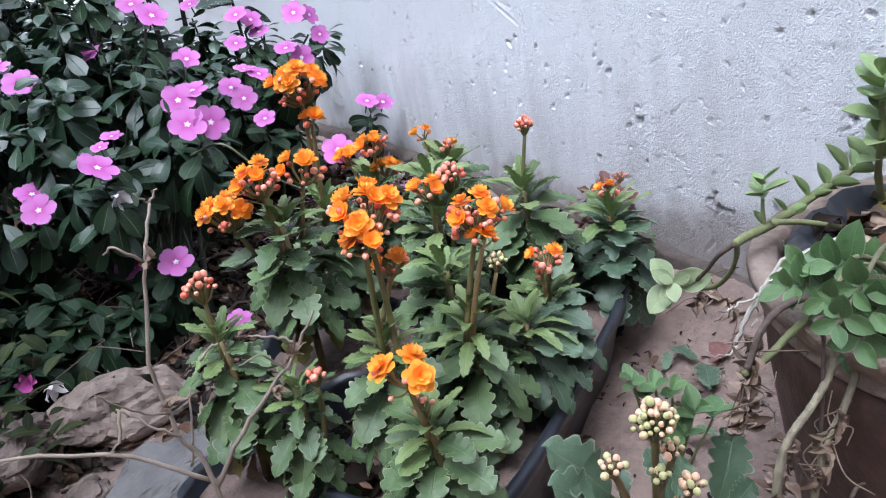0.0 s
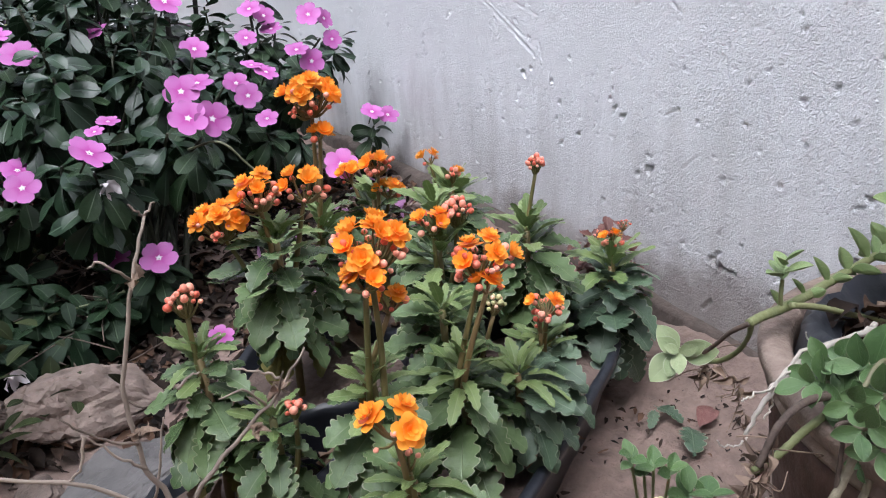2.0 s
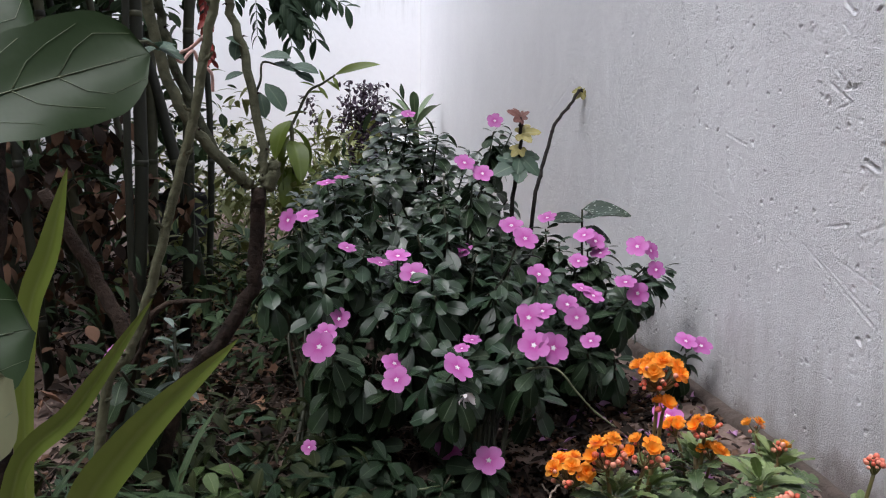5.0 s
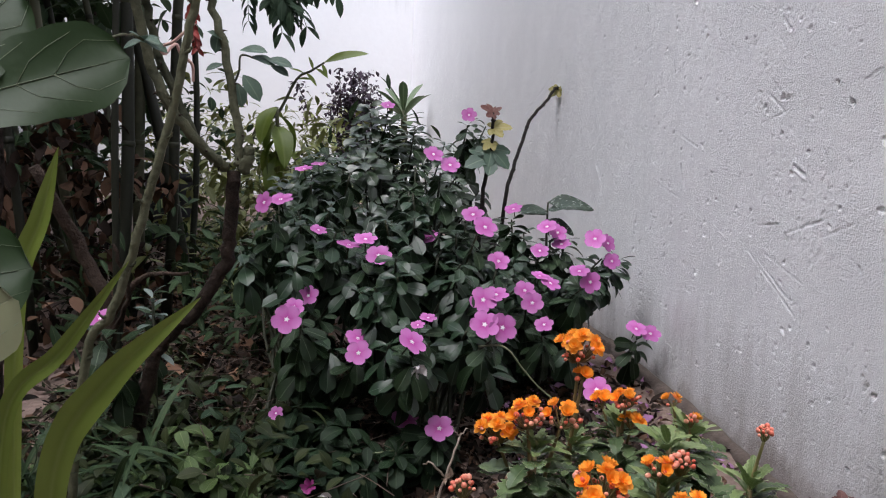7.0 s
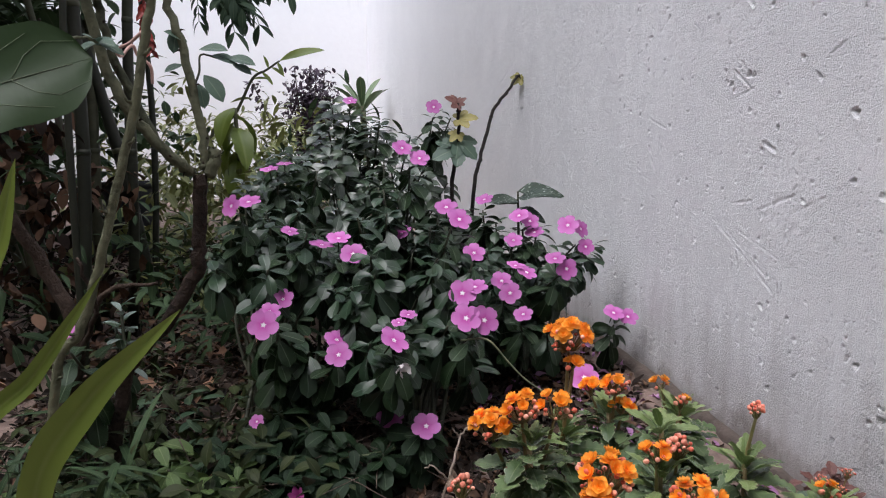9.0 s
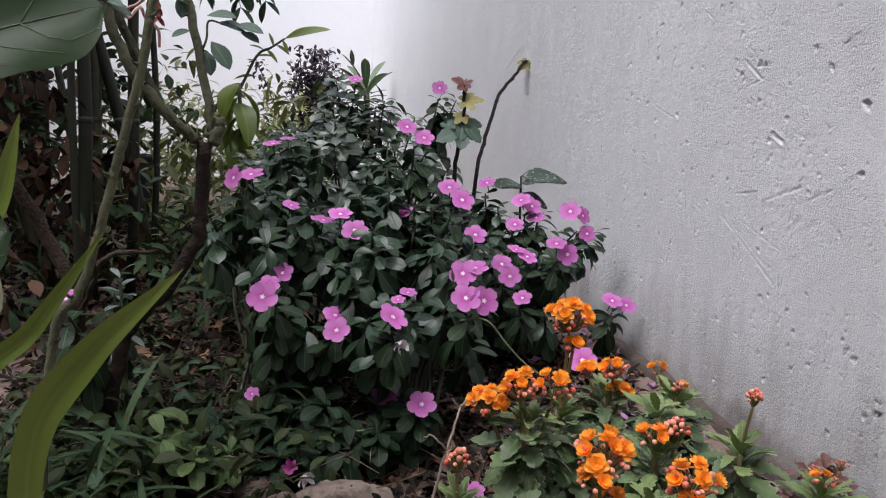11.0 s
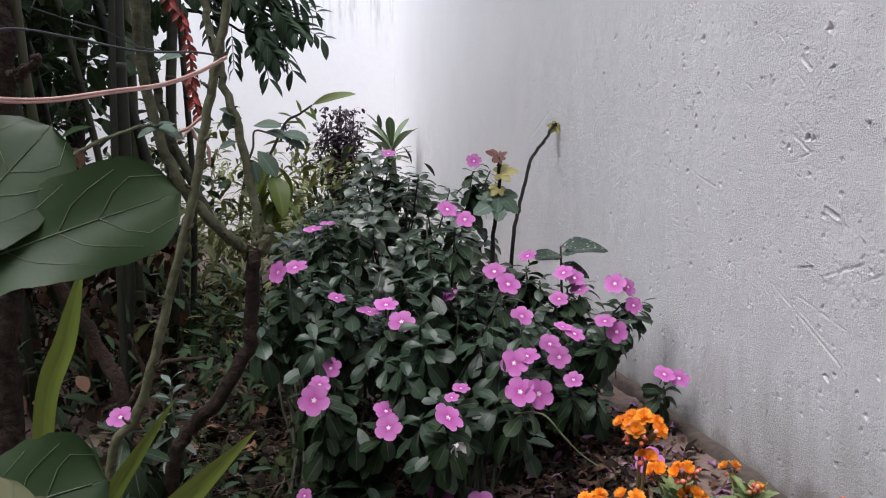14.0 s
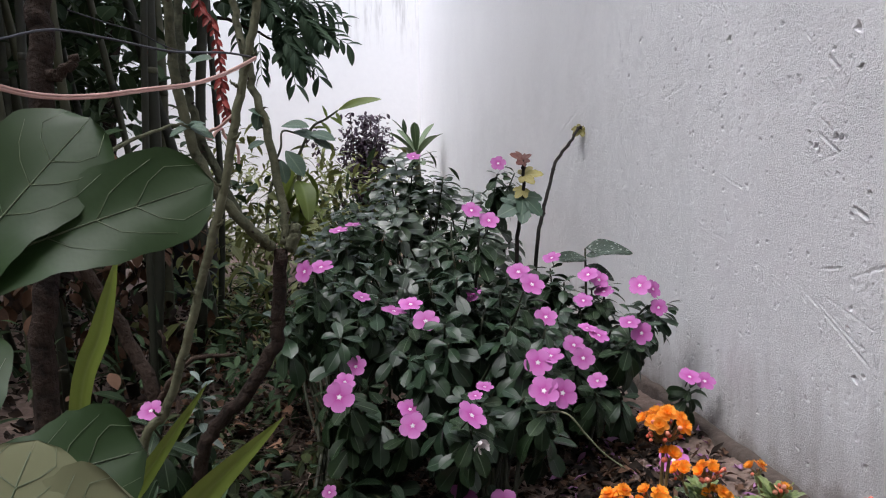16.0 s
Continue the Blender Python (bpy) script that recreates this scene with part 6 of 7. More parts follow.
for head, n, sp in (((-0.386, -0.522, 0.163), 46, 0.0105), ((-0.406, -0.522, 0.155), 12, 0.005), ((-0.378, -0.522, 0.147), 12, 0.0048), ((-0.370, -0.522, 0.126), 12, 0.005), ((-0.385, -0.522, 0.139), 6, 0.004)):
    stalk_with_head(near, (-0.005, -0.006, 0.105), Vector(head) - nb, 0, 0, n, sp, True, 0.0016, 0.66)

red = thing("reddish_seedling", (-0.075, -0.150, 0.0), "withered reddish-brown seedling beside the wall", "plant")
RED_ME = leaf_mesh("reddish_leaf", REDLEAF, width=0.6, widest=0.55, nu=8, cup=0.4, droop=0.6, wave=0.1, crenate=0.2, teeth=4)
part("stem", make_mesh("stem", *tube_geo([(0, 0, -0.03), (0.002, 0, 0.05), (-0.003, 0.0, 0.088)], [0.002, 0.0014])[:2], BARK), red)
for k in range(150):
    q = 1.0 - 0.5 * k / 150
    part("leaf", RED_ME, red, aim((max(-0.05, min(0.045, rng.normal(-0.002, 0.026))) * q, rng.normal(0, 0.014) * q, 0.030 + 0.062 * k / 150), polar(k * 2.4, rng.normal(0.3, 0.5)), (0, -0.3, 1), rng.uniform(0.010, 0.021)))
for x, y, z, sp in ((-0.018, -0.012, 0.094, 0.009), (0.014, -0.01, 0.098, 0.008), (-0.002, -0.02, 0.086, 0.007)):
    stalk_with_head(red, (0, 0, 0.06), (x, y, z), 0, 0, 14, sp, False, 0.0010, 0.5)

# ---- stems and shrubs on the other side ----
def woody(name, at, label, category, branches, mat, knots=0.0012):
    """A trunk with its limbs. branches: (part name, points, radii)."""
    root = thing(name, at, label, category)
    b = Vector(at)
    for nm, pts, rad in branches:
        g = tube_geo(curve_points([Vector(p) - b for p in pts], 6, knots), rad, 9)
        part(nm, make_mesh(nm, g[0], g[1], mat), root)
    return root


tree = woody("forked_shrub", (-0.851, 0.115, -0.030), "thorny shrub with a dark forked trunk and grey-green limbs", "shrub", [
    ("trunk", [(-0.851, 0.115, -0.030), (-0.821, 0.115, 0.135), (-0.798, 0.109, 0.193), (-0.760, 0.103, 0.233), (-0.725, 0.097, 0.289), (-0.717, 0.091, 0.333), (-0.712, 0.085, 0.405)], [0.0088, 0.0080]),
    ("limb", [(-0.722, 0.082, 0.407), (-0.736, 0.072, 0.423), (-0.770, 0.061, 0.463), (-0.796, 0.051, 0.522), (-0.810, 0.041, 0.605), (-0.811, 0.030, 0.668), (-0.809, 0.020, 0.748)], [0.0066, 0.0048]),
    ("limb", [(-0.753, 0.070, 0.440), (-0.783, 0.066, 0.512), (-0.797, 0.062, 0.564), (-0.804, 0.058, 0.608), (-0.807, 0.054, 0.674), (-0.809, 0.050, 0.759)], [0.0050, 0.0042]),
    ("limb", [(-0.708, 0.086, 0.410), (-0.706, 0.090, 0.435), (-0.717, 0.094, 0.505), (-0.733, 0.098, 0.579), (-0.746, 0.102, 0.630), (-0.759, 0.106, 0.688), (-0.768, 0.110, 0.777)], [0.0055, 0.0040]),
    ("stub", [(-0.702, 0.086, 0.405), (-0.695, 0.086, 0.421), (-0.694, 0.086, 0.432)], [0.0075, 0.0062]),
], GREENBARK)
for o in tree.children:
    if o.name.startswith("trunk"):
        o.data.materials[0] = BARK
T_SHAPE = dict(width=0.55, widest=0.5, nu=6, cup=0.2, droop=0.4, tip=0.9)
TL_ME = leaf_mesh("shrub_leaf", leaf_mat("shrub_leaf", (0.035, 0.075, 0.05), (0.07, 0.12, 0.08), (0.14, 0.2, 0.13), 0.45, veins=0.1), **T_SHAPE)
g = tube_geo(curve_points([Vector(p) - tree.location for p in [(-0.718, 0.110, 0.503), (-0.710, 0.107, 0.521), (-0.707, 0.105, 0.540), (-0.688, 0.103, 0.536), (-0.667, 0.100, 0.530)]], 5), [0.0016, 0.0008], 6)
part("twig", make_mesh("twig", g[0], g[1], GREENBARK), tree)
for p, ln, way in (((-0.730, 0.100, 0.568), 0.026, (-0.2, -0.3, -0.9)), ((-0.708, 0.100, 0.545), 0.030, (0.9, -0.3, 0.1)), ((-0.694, 0.100, 0.539), 0.026, (0.9, -0.3, -0.2)), ((-0.678, 0.100, 0.536), 0.030, (1, -0.3, -0.1)), ((-0.704, 0.100, 0.517), 0.034, (0.5, -0.3, -0.6)), ((-0.710, 0.100, 0.507), 0.026, (0.2, -0.3, -0.8)), ((-0.720, 0.100, 0.553), 0.024, (-0.6, -0.3, 0.4)), ((-0.810, 0.100, 0.615), 0.030, (0.6, -0.3, 0.2)), ((-0.726, 0.100, 0.528), 0.020, (-0.7, -0.3, -0.2)), ((-0.672, 0.100, 0.529), 0.022, (0.8, -0.3, -0.3))):
    part("leaf", TL_ME, tree, aim(Vector(p) - tree.location, way, (0, -0.6, 0.8), ln * 1.15))
SLENDER = [(-0.871, -0.020, -0.030), (-0.841, -0.030, 0.210), (-0.816, -0.032, 0.254), (-0.797, -0.034, 0.307), (-0.778, -0.036, 0.372), (-0.759, -0.038, 0.437), (-0.748, -0.040, 0.475), (-0.739, -0.042, 0.520), (-0.728, -0.044, 0.568), (-0.721, -0.046, 0.595), (-0.710, -0.048, 0.648), (-0.699, -0.050, 0.719)]
woody("slender_stem", SLENDER[0], "slender grey-green stem leaning past the shrub", "stem", [("stem", SLENDER, [0.0048, 0.0040])] + [("leaf_scar", [p, (p[0] + sx * 0.0065, p[1] - 0.004, p[2] + 0.002), (p[0] + sx * 0.009, p[1] - 0.005, p[2] + 0.006)], [0.0022, 0.0006])
    for p, sx in zip(SLENDER[1:-1], (1, -1) * 5)], GREENBARK, 0.0006)
woody("brown_stem", (-0.879, -0.150, -0.040), "thick brown pitted stem standing in the bed", "stem", [
    ("stem", [(-0.879, -0.150, -0.040), (-0.875, -0.150, 0.304), (-0.869, -0.150, 0.404), (-0.867, -0.150, 0.495), (-0.862, -0.150, 0.582), (-0.864, -0.150, 0.619), (-0.866, -0.150, 0.682)], [0.0098, 0.0090]),
    ("side_shoot", [(-0.856, -0.155, 0.560), (-0.846, -0.155, 0.563), (-0.833, -0.155, 0.574)], [0.0052, 0.0034])], BARK)
fl = thing("leafy_twig", (-0.830, -0.200, 0.462), "thin twig with a tuft of green leaves at its end", "twig")
g = tube_geo(curve_points([Vector(p) - fl.location for p in [(-0.830, -0.200, 0.462), (-0.830, -0.164, 0.479), (-0.825, -0.128, 0.501), (-0.805, -0.092, 0.520), (-0.786, -0.056, 0.532), (-0.783, -0.020, 0.533)]], 5, 0.0004), [0.0022, 0.0012], 7)
part("stem", make_mesh("stem", g[0], g[1], GREENBARK), fl)
for k in range(9):
    way = polar(k * 2.4, 0.25 * (k % 4) - 0.3)
    part("leaf", TL_ME, fl, aim(Vector((-0.783, -0.020, 0.533)) - fl.location, way, (0, -0.6, 0.8), 0.026 - 0.001 * k))
woody("twisted_limb", (-0.95, 0.25, -0.02), "knotty brown limb with thin twigs near the soil", "limb", [
    ("limb", [(-0.95, 0.25, -0.02), (-0.905, 0.2, 0.12), (-0.885, 0.18, 0.20), (-0.915, 0.18, 0.29), (-0.96, 0.15, 0.40)], [0.012, 0.007]),
    ("twig", [(-0.885, 0.18, 0.20), (-0.84, 0.16, 0.26), (-0.78, 0.16, 0.27)], [0.005, 0.002]),
    ("twig", [(-0.90, 0.2, 0.15), (-0.85, 0.14, 0.24), (-0.86, 0.12, 0.31)], [0.004, 0.002])], BARK)

# a stand of old canes behind
cane_r = np.random.default_rng(21)
CANES = [(-1.06, 0.75), (-1.02, 0.95), (-1.13, 0.85), (-1.20, 1.0), (-1.10, 1.15), (-1.28, 0.8), (-0.98, 1.12), (-1.36, 1.1), (-1.18, 0.62), (-1.42, 0.7), (-1.5, 1.2), (-1.30, 1.4), (-1.02, 1.3), (-1.62, 0.9), (-1.15, 0.8), (-1.22, 0.75), (-1.33, 0.95), (-1.45, 1.0), (-1.08, 1.0), (-1.55, 0.6), (-1.4, 0.5), (-1.7, 1.2), (-1.25, 1.15)]
for i, (x, y) in enumerate(CANES):
    r = cane_r.uniform(0.007, 0.015)
    lean = -0.12 + 0.35 * (x + 1.15) + cane_r.normal(0, 0.09)
    zb = ground_z(x, y) - 0.01
    pts = [(x + lean * z + 0.01 * math.sin(z * 5 + i), y + 0.02 * math.sin(z * 3 + i), zb + z) for z in np.linspace(0, 2.0, 15)]
    rad = [r * (1.05 if k % 3 == 0 else 1.0) * (1 - 0.3 * k / 14) for k in range(15)]
    c = thing("cane", (x, y, zb), "dark old cane stem with swollen joints", "cane", "stand of canes")
    g = tube_geo([Vector(p) - c.location for p in pts], rad, 9)
    culm = part("culm", make_mesh("culm", g[0], g[1], CANE), c)
    for k in (1, 3, 5, 7):
        q, up = Vector(pts[k]) - c.location, (Vector(pts[k + 1]) - Vector(pts[k])).normalized()
        g = tube_geo([q - up * 0.006, q - up * 0.002, q + up * 0.002, q + up * 0.007], [rad[k] * 1.0, rad[k] * 1.08, rad[k] * 1.07, rad[k] * 1.0], 9)
        part("joint", make_mesh("joint", g[0], g[1], CANE), culm)


def foliage(name, n, where, shape, mat, size, label, category="foliage", seed=1, droop=0.0, outward=None):
    """A mass of small leaves."""
    j = Joined()
    g = leaf_geo(1.0, **shape)
    r = np.random.default_rng(seed)
    for _ in range(n):
        p = Vector(where(r))
        way = Vector((r.normal(), r.normal(), r.normal() * 0.6 - droop))
        if outward is not None:
            way += (p - Vector(outward)).normalized() * 1.5
        j.add(g, aim(p, way, (r.normal(0, 0.3), r.normal(0, 0.3), 1), r.uniform(*size)))
    return thing(name, (0, 0, 0), label, category, kind="stuff", me=j.mesh(name, [mat]))


def clumps(n, lo, hi, spread, seed):
    """Points gathered in clumps inside a box."""
    r0 = np.random.default_rng(seed)
    cs = [(r0.uniform(lo[0], hi[0]), r0.uniform(lo[1], hi[1]), r0.uniform(lo[2], hi[2])) for _ in range(n)]
    def place(r):
        c = cs[int(r.integers(n))]
        return c[0] + r.normal(0, spread), c[1] + r.normal(0, spread), max(0.01, c[2] + r.normal(0, spread * 0.7))
    return place


def canopy_where(r):
    """Places in crowns added over the bed, trimmed along a slanting line to keep the back wall in view."""
    y = r.uniform(0.35, 4.6)
    x = -0.95 - 0.30 * min(y, 2.2) - 0.7 * max(0.0, y - 2.2) - abs(r.normal(0, 0.6))
    z = r.uniform(1.0, 2.9)
    k = noise.noise((x * 1.6, y * 1.6, z * 1.6))
    return (x, y, z + (0.25 if k < 0 else 0)) if k > -0.25 else (x - 0.5, y, z + 0.6)


LANCE = dict(width=0.28, widest=0.45, nu=5, nv=2, cup=0.2, droop=0.6, tip=1.2)
OVAL = dict(width=0.5, widest=0.5, nu=5, nv=2, cup=0.2, droop=0.5, tip=1.0)
foliage("thicket", 2600, clumps(70, (-2.6, 0.9, 0.0), (-1.25, 3.2, 1.9), 0.10, 31), OVAL, THICKET, (0.04, 0.09), "dark tangled thicket of leaves behind the canes", seed=2)
foliage("thicket", 1500, clumps(40, (-2.4, 0.2, 0.0), (-1.15, 1.2, 0.5), 0.07, 32), LANCE, THICKET, (0.03, 0.07), "low dark undergrowth under the canes", seed=3)
foliage("thicket", 3000, clumps(60, (-2.8, 1.5, 0.2), (-1.5, 2.6, 2.6), 0.12, 51), OVAL, THICKET, (0.05, 0.11), "dense dark leaves closing the garden behind the canes", seed=22)
# mostly out of view, added to keep sky light off the bed
foliage("tree_canopy", 11000, canopy_where, OVAL, TREELEAF, (0.07, 0.13), "dark tree leaves over the bed, mostly unseen, added for shade", seed=23, droop=0.4)
foliage("thicket", 1500, clumps(46, (-1.9, 0.85, 0.72), (-1.10, 1.7, 1.75), 0.09, 71), OVAL, THICKET, (0.05, 0.10), "dark leaves hanging among the tops of the canes", seed=72, droop=0.5)
foliage("undergrowth", 1100, clumps(36, (-1.15, 0.9, 0.05), (-0.62, 2.6, 0.42), 0.07, 33), LANCE, OLIVE, (0.04, 0.09), "yellowish-green leafy undergrowth behind the periwinkles", seed=4)
foliage("dry_foliage", 420, clumps(16, (-1.35, 0.62, 0.08), (-1.02, 0.9, 0.5), 0.04, 61), OVAL, DEADLEAF, (0.03, 0.055), "withered brown leaves clinging to the canes", seed=62, droop=0.8)
foliage("undergrowth", 900, clumps(30, (-1.1, 0.5, 0.0), (-0.6, 1.5, 0.25), 0.06, 34), LANCE, THICKET, (0.03, 0.06), "low green undergrowth in the bed", seed=5)
foliage("undergrowth", 250, clumps(26, (-0.98, 0.0, 0.0), (-0.70, 0.35, 0.05), 0.03, 36), dict(width=0.4, widest=0.6, nu=5, nv=2, cup=0.2, droop=0.4), TREELEAF, (0.02, 0.045), "small green seedlings on the soil", seed=7)
foliage("grass_clump", 110, clumps(12, (-0.92, -0.1, -0.02), (-0.72, 0.25, 0.06), 0.03, 37), dict(width=0.07, widest=0.4, nu=6, nv=2, cup=0.3, droop=0.9), THICKET, (0.06, 0.13), "thin dark grass blades in the bed", "grass", seed=8, droop=-1.2)

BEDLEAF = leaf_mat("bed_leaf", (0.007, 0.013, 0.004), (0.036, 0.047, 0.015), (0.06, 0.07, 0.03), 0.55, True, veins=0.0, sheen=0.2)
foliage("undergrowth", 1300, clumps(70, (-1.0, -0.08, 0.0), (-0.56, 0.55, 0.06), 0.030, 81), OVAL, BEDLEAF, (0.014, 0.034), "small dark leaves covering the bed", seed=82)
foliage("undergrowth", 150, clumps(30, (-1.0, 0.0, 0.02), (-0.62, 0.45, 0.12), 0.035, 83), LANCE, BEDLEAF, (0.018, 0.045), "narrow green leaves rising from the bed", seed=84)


def straw():
    """Thin dry stalks lying and leaning across the bed."""
    r = np.random.default_rng(88)
    j = Joined()
    for _ in range(150):
        x, y = r.uniform(-1.0, -0.5), r.uniform(-0.05, 0.6)
        p = Vector((x, y, ground_z(x, y) + r.uniform(0.005, 0.05)))
        q = p + polar(r.uniform(0, 6.28), r.normal(0.1, 0.25)) * r.uniform(0.04, 0.14)
        q.z = max(q.z, ground_z(q.x, q.y) + 0.003)
        j.add(tube_geo(curve_points([p, p.lerp(q, 0.5) + Vector(r.normal(0, 0.006, 3)), q], 3), r.uniform(0.0004, 0.0011), 4))
    return thing("dry_stalks", (0, 0, 0), "thin dry brown stalks lying across the bed", "stalks", kind="stuff", me=j.mesh("dry_stalks", [BROWN_STEM]))


straw()

# brown leaves: thick on the bed under the shrub, and dry ones hanging on the canes
BROWNLEAF = plain_mat("brown_fallen_leaf", (0.050, 0.028, 0.019), (0.250, 0.138, 0.085), 0.75, 70, 0.5, 0.002, island=True, vary=1.2)
litter("leaf_litter", 620, on_ground(-1.15, -0.62, 0.50, 1.9), "curled orange-brown leaves on the bed under the shrub", [BROWNLEAF], (0.022, 0.055), 91, 0.02)
for k, (x, y, z, n) in enumerate(((-1.181, 0.950, 0.377, 60), (-1.144, 0.900, 0.247, 22), (-1.230, 0.950, 0.337, 40))):
    foliage("dry_leaves", n, clumps(5, (x - 0.06, y - 0.03, z - 0.05), (x + 0.06, y + 0.05, z + 0.05), 0.022, 92 + k), dict(width=0.55, widest=0.5, nu=6, nv=3, cup=0.7, droop=0.9, wave=0.2), BROWNLEAF, (0.025, 0.050), "dry brown leaves hanging on the old canes", seed=95 + k, droop=0.8)
BIGLEAF = leaf_mesh("big_dry_leaf", BROWNLEAF, width=0.34, widest=0.5, nu=12, cup=0.9, droop=0.5, wave=0.15)
big = thing("fallen_leaf", (-1.223, 2.308, 0.050), "large curled brown leaf lying on the bed", "leaf", "fallen leaves", me=BIGLEAF)
big.matrix_basis = aim((-1.223, 2.308, 0.050), (1, 0.1, -0.05), (0.1, -0.3, 1), 0.16)

# a black plastic pot standing behind the shrub
def black_pot(x, y, r, top):
    z0 = ground_z(x, y) - 0.004
    h = top - z0
    root = thing("black_pot", (x, y, z0), "black plastic plant pot standing behind the shrub", "plant pot")
    g = lathe_geo([(0.002, 0.0), (r * 0.74, 0.0), (r * 0.78, 0.008), (r * 0.95, h - 0.03), (r * 0.95, h - 0.028)], 48, 0.008)
    part("pot_body", make_mesh("pot_body", g[0], g[1], PLASTIC), root)
    g = lathe_geo([(r * 0.95, h - 0.03), (r * 1.03, h - 0.028), (r * 1.05, h - 0.012), (r * 1.03, h), (r * 0.97, h), (r * 0.94, h - 0.02), (r * 0.9, h - 0.06)], 48, 0.008)
    part("pot_rim", make_mesh("pot_rim", g[0], g[1], PLASTIC), root)
    n = 40
    v = [(r * 0.93 * math.cos(2 * math.pi * k / n), r * 0.93 * math.sin(2 * math.pi * k / n), h - 0.035) for k in range(n)]
    part("potting_soil", make_mesh("potting_soil", v + [(0, 0, h - 0.02)], [(k, (k + 1) % n, n) for k in range(n)], SOIL), root, label="dark potting soil")


black_pot(-1.320, 2.340, 0.115, 0.335)

# ---- fig leaves close by ----
FIG_BACK = leaf_mat("pale_fig_underside", (0.12, 0.13, 0.07), (0.20, 0.20, 0.12), (0.25, 0.25, 0.16), 0.7, sheen=0.1, rib_w=0.018, veins=0.0, back=0.1)
FIG_RIB = plain_mat("fig_rib", (0.10, 0.13, 0.075), (0.18, 0.22, 0.13), 0.5, 60, 0.2, 0.001)


def fig_lobe(length, width, droop, seed):
    """One broad lobe: narrow at the leaf's heart, wide near its blunt, gently waved end."""
    nu, nv = 26, 10
    v, f, uv = [], [], []
    for i in range(nu + 1):
        s = i / nu
        grow = 0.72 + 0.28 * math.sin(min(1.0, s / 0.72) * math.pi / 2) ** 2
        end = 1.0 if s < 0.70 else math.sqrt(max(0.0008, 1 - ((s - 0.70) / 0.30) ** 2.6))
        w = width / 2 * grow * end * (1 + 0.035 * math.sin(s * 19 + seed) + 0.02 * math.sin(s * 43 + 2 * seed))
        for k in range(nv + 1):
            t = k / nv * 2 - 1
            fold = 0.10 * abs(t) * w + 0.07 * width * math.sin(s * 7 + seed + t * 1.5) * t * t
            v.append((w * t, length * (s - 0.05 * droop * s * s), fold - droop * length * s * s * 0.35))
            uv.append((0.5 + t / 2, s))
    for i in range(nu):
        for k in range(nv):
            a = i * (nv + 1) + k
            f.append((a, a + 1, a + nv + 2, a + nv + 1))
    return v, f, uv


def fig_veins(length, width, droop, seed):
    """A raised pale midrib with bowed side veins, lying on one lobe."""
    v, f, uv = fig_lobe(length, width, droop, seed)
    nv = 11
    at = lambda i, k: Vector(v[max(0, min(26, i)) * nv + max(0, min(10, k))]) + Vector((0, 0, 0.0003))
    j = Joined()
    j.add(tube_geo([at(i, 5) for i in range(0, 26, 2)], [0.0006, 0.0002], 5))
    for i in (9, 14, 18):
        for side in (-1, 1):
            j.add(tube_geo([at(i + q + q * q // 5, 5 + side * q) for q in range(5)], [0.00022, 0.00010], 4))
    return j


def fig_plant():
    root = thing("fig_sapling", (-0.93, -0.45, -0.04), "young fig with large dark lobed leaves", "fig plant")
    b = root.location
    g = tube_geo(curve_points([(0, 0, 0), (0.0, 0.01, 0.25), (-0.01, 0.02, 0.50), (-0.02, 0.02, 0.75)], 5), [0.009, 0.006], 8)
    part("stem", make_mesh("stem", g[0], g[1], BARK), root)
    # heart, way of the middle lobe, facing, lobes (turn, length, width, droop), pale underside
    specs = [((-0.802, -0.400, 0.431), (0.92, 0.02, 0.36), (0.20, -0.86, 0.46), [(0, 0.121, 0.051, 0.25), (35, 0.094, 0.060, 0.15), (78, 0.060, 0.044, 0.3)], False),
             ((-0.752, -0.500, 0.363), (0.95, -0.05, 0.30), (0.1, -0.80, 0.55), [(0, 0.060, 0.040, 0.35), (84, 0.062, 0.026, 0.2), (-50, 0.04, 0.034, 0.6)], False),
             ((-0.733, -0.530, 0.343), (0.80, 0.0, 0.62), (-0.1, -0.80, 0.50), [(0, 0.052, 0.042, 0.5), (48, 0.050, 0.040, 0.4)], True)]
    for at, way, up, lobes, pale in specs:
        p = Vector(at) - b
        g = tube_geo(curve_points([(-0.005, 0.015, p.z - 0.05), p.lerp(Vector((0, 0, p.z)), 0.5) - Vector((0, 0, 0.012)), p], 4), [0.0028, 0.0018], 6)
        stalk = part("leaf_stalk", make_mesh("leaf_stalk", g[0], g[1], GREENBARK), root)
        blade, ribs = Joined(), Joined()
        for k, (turn, ln, wide, droop) in enumerate(lobes):
            m = Matrix.Translation((0, 0, 0.0009 * k)) @ Matrix.Rotation(radians(turn), 4, "Z")
            blade.add(fig_lobe(ln, wide, droop, k + at[2] * 9), m)
            r = fig_veins(ln, wide, droop, k + at[2] * 9)
            ribs.add((np.concatenate(r.v), r.f, np.concatenate(r.uv)), m)
        m = aim(p, way, up)
        part("blade", blade.mesh("fig_blade", [FIG_BACK if pale else FIG]), stalk, m)
        part("leaf_rib", ribs.mesh("leaf_rib", [FIG_RIB]), stalk, m, "pale raised leaf veins")
    return root


fig_plant()


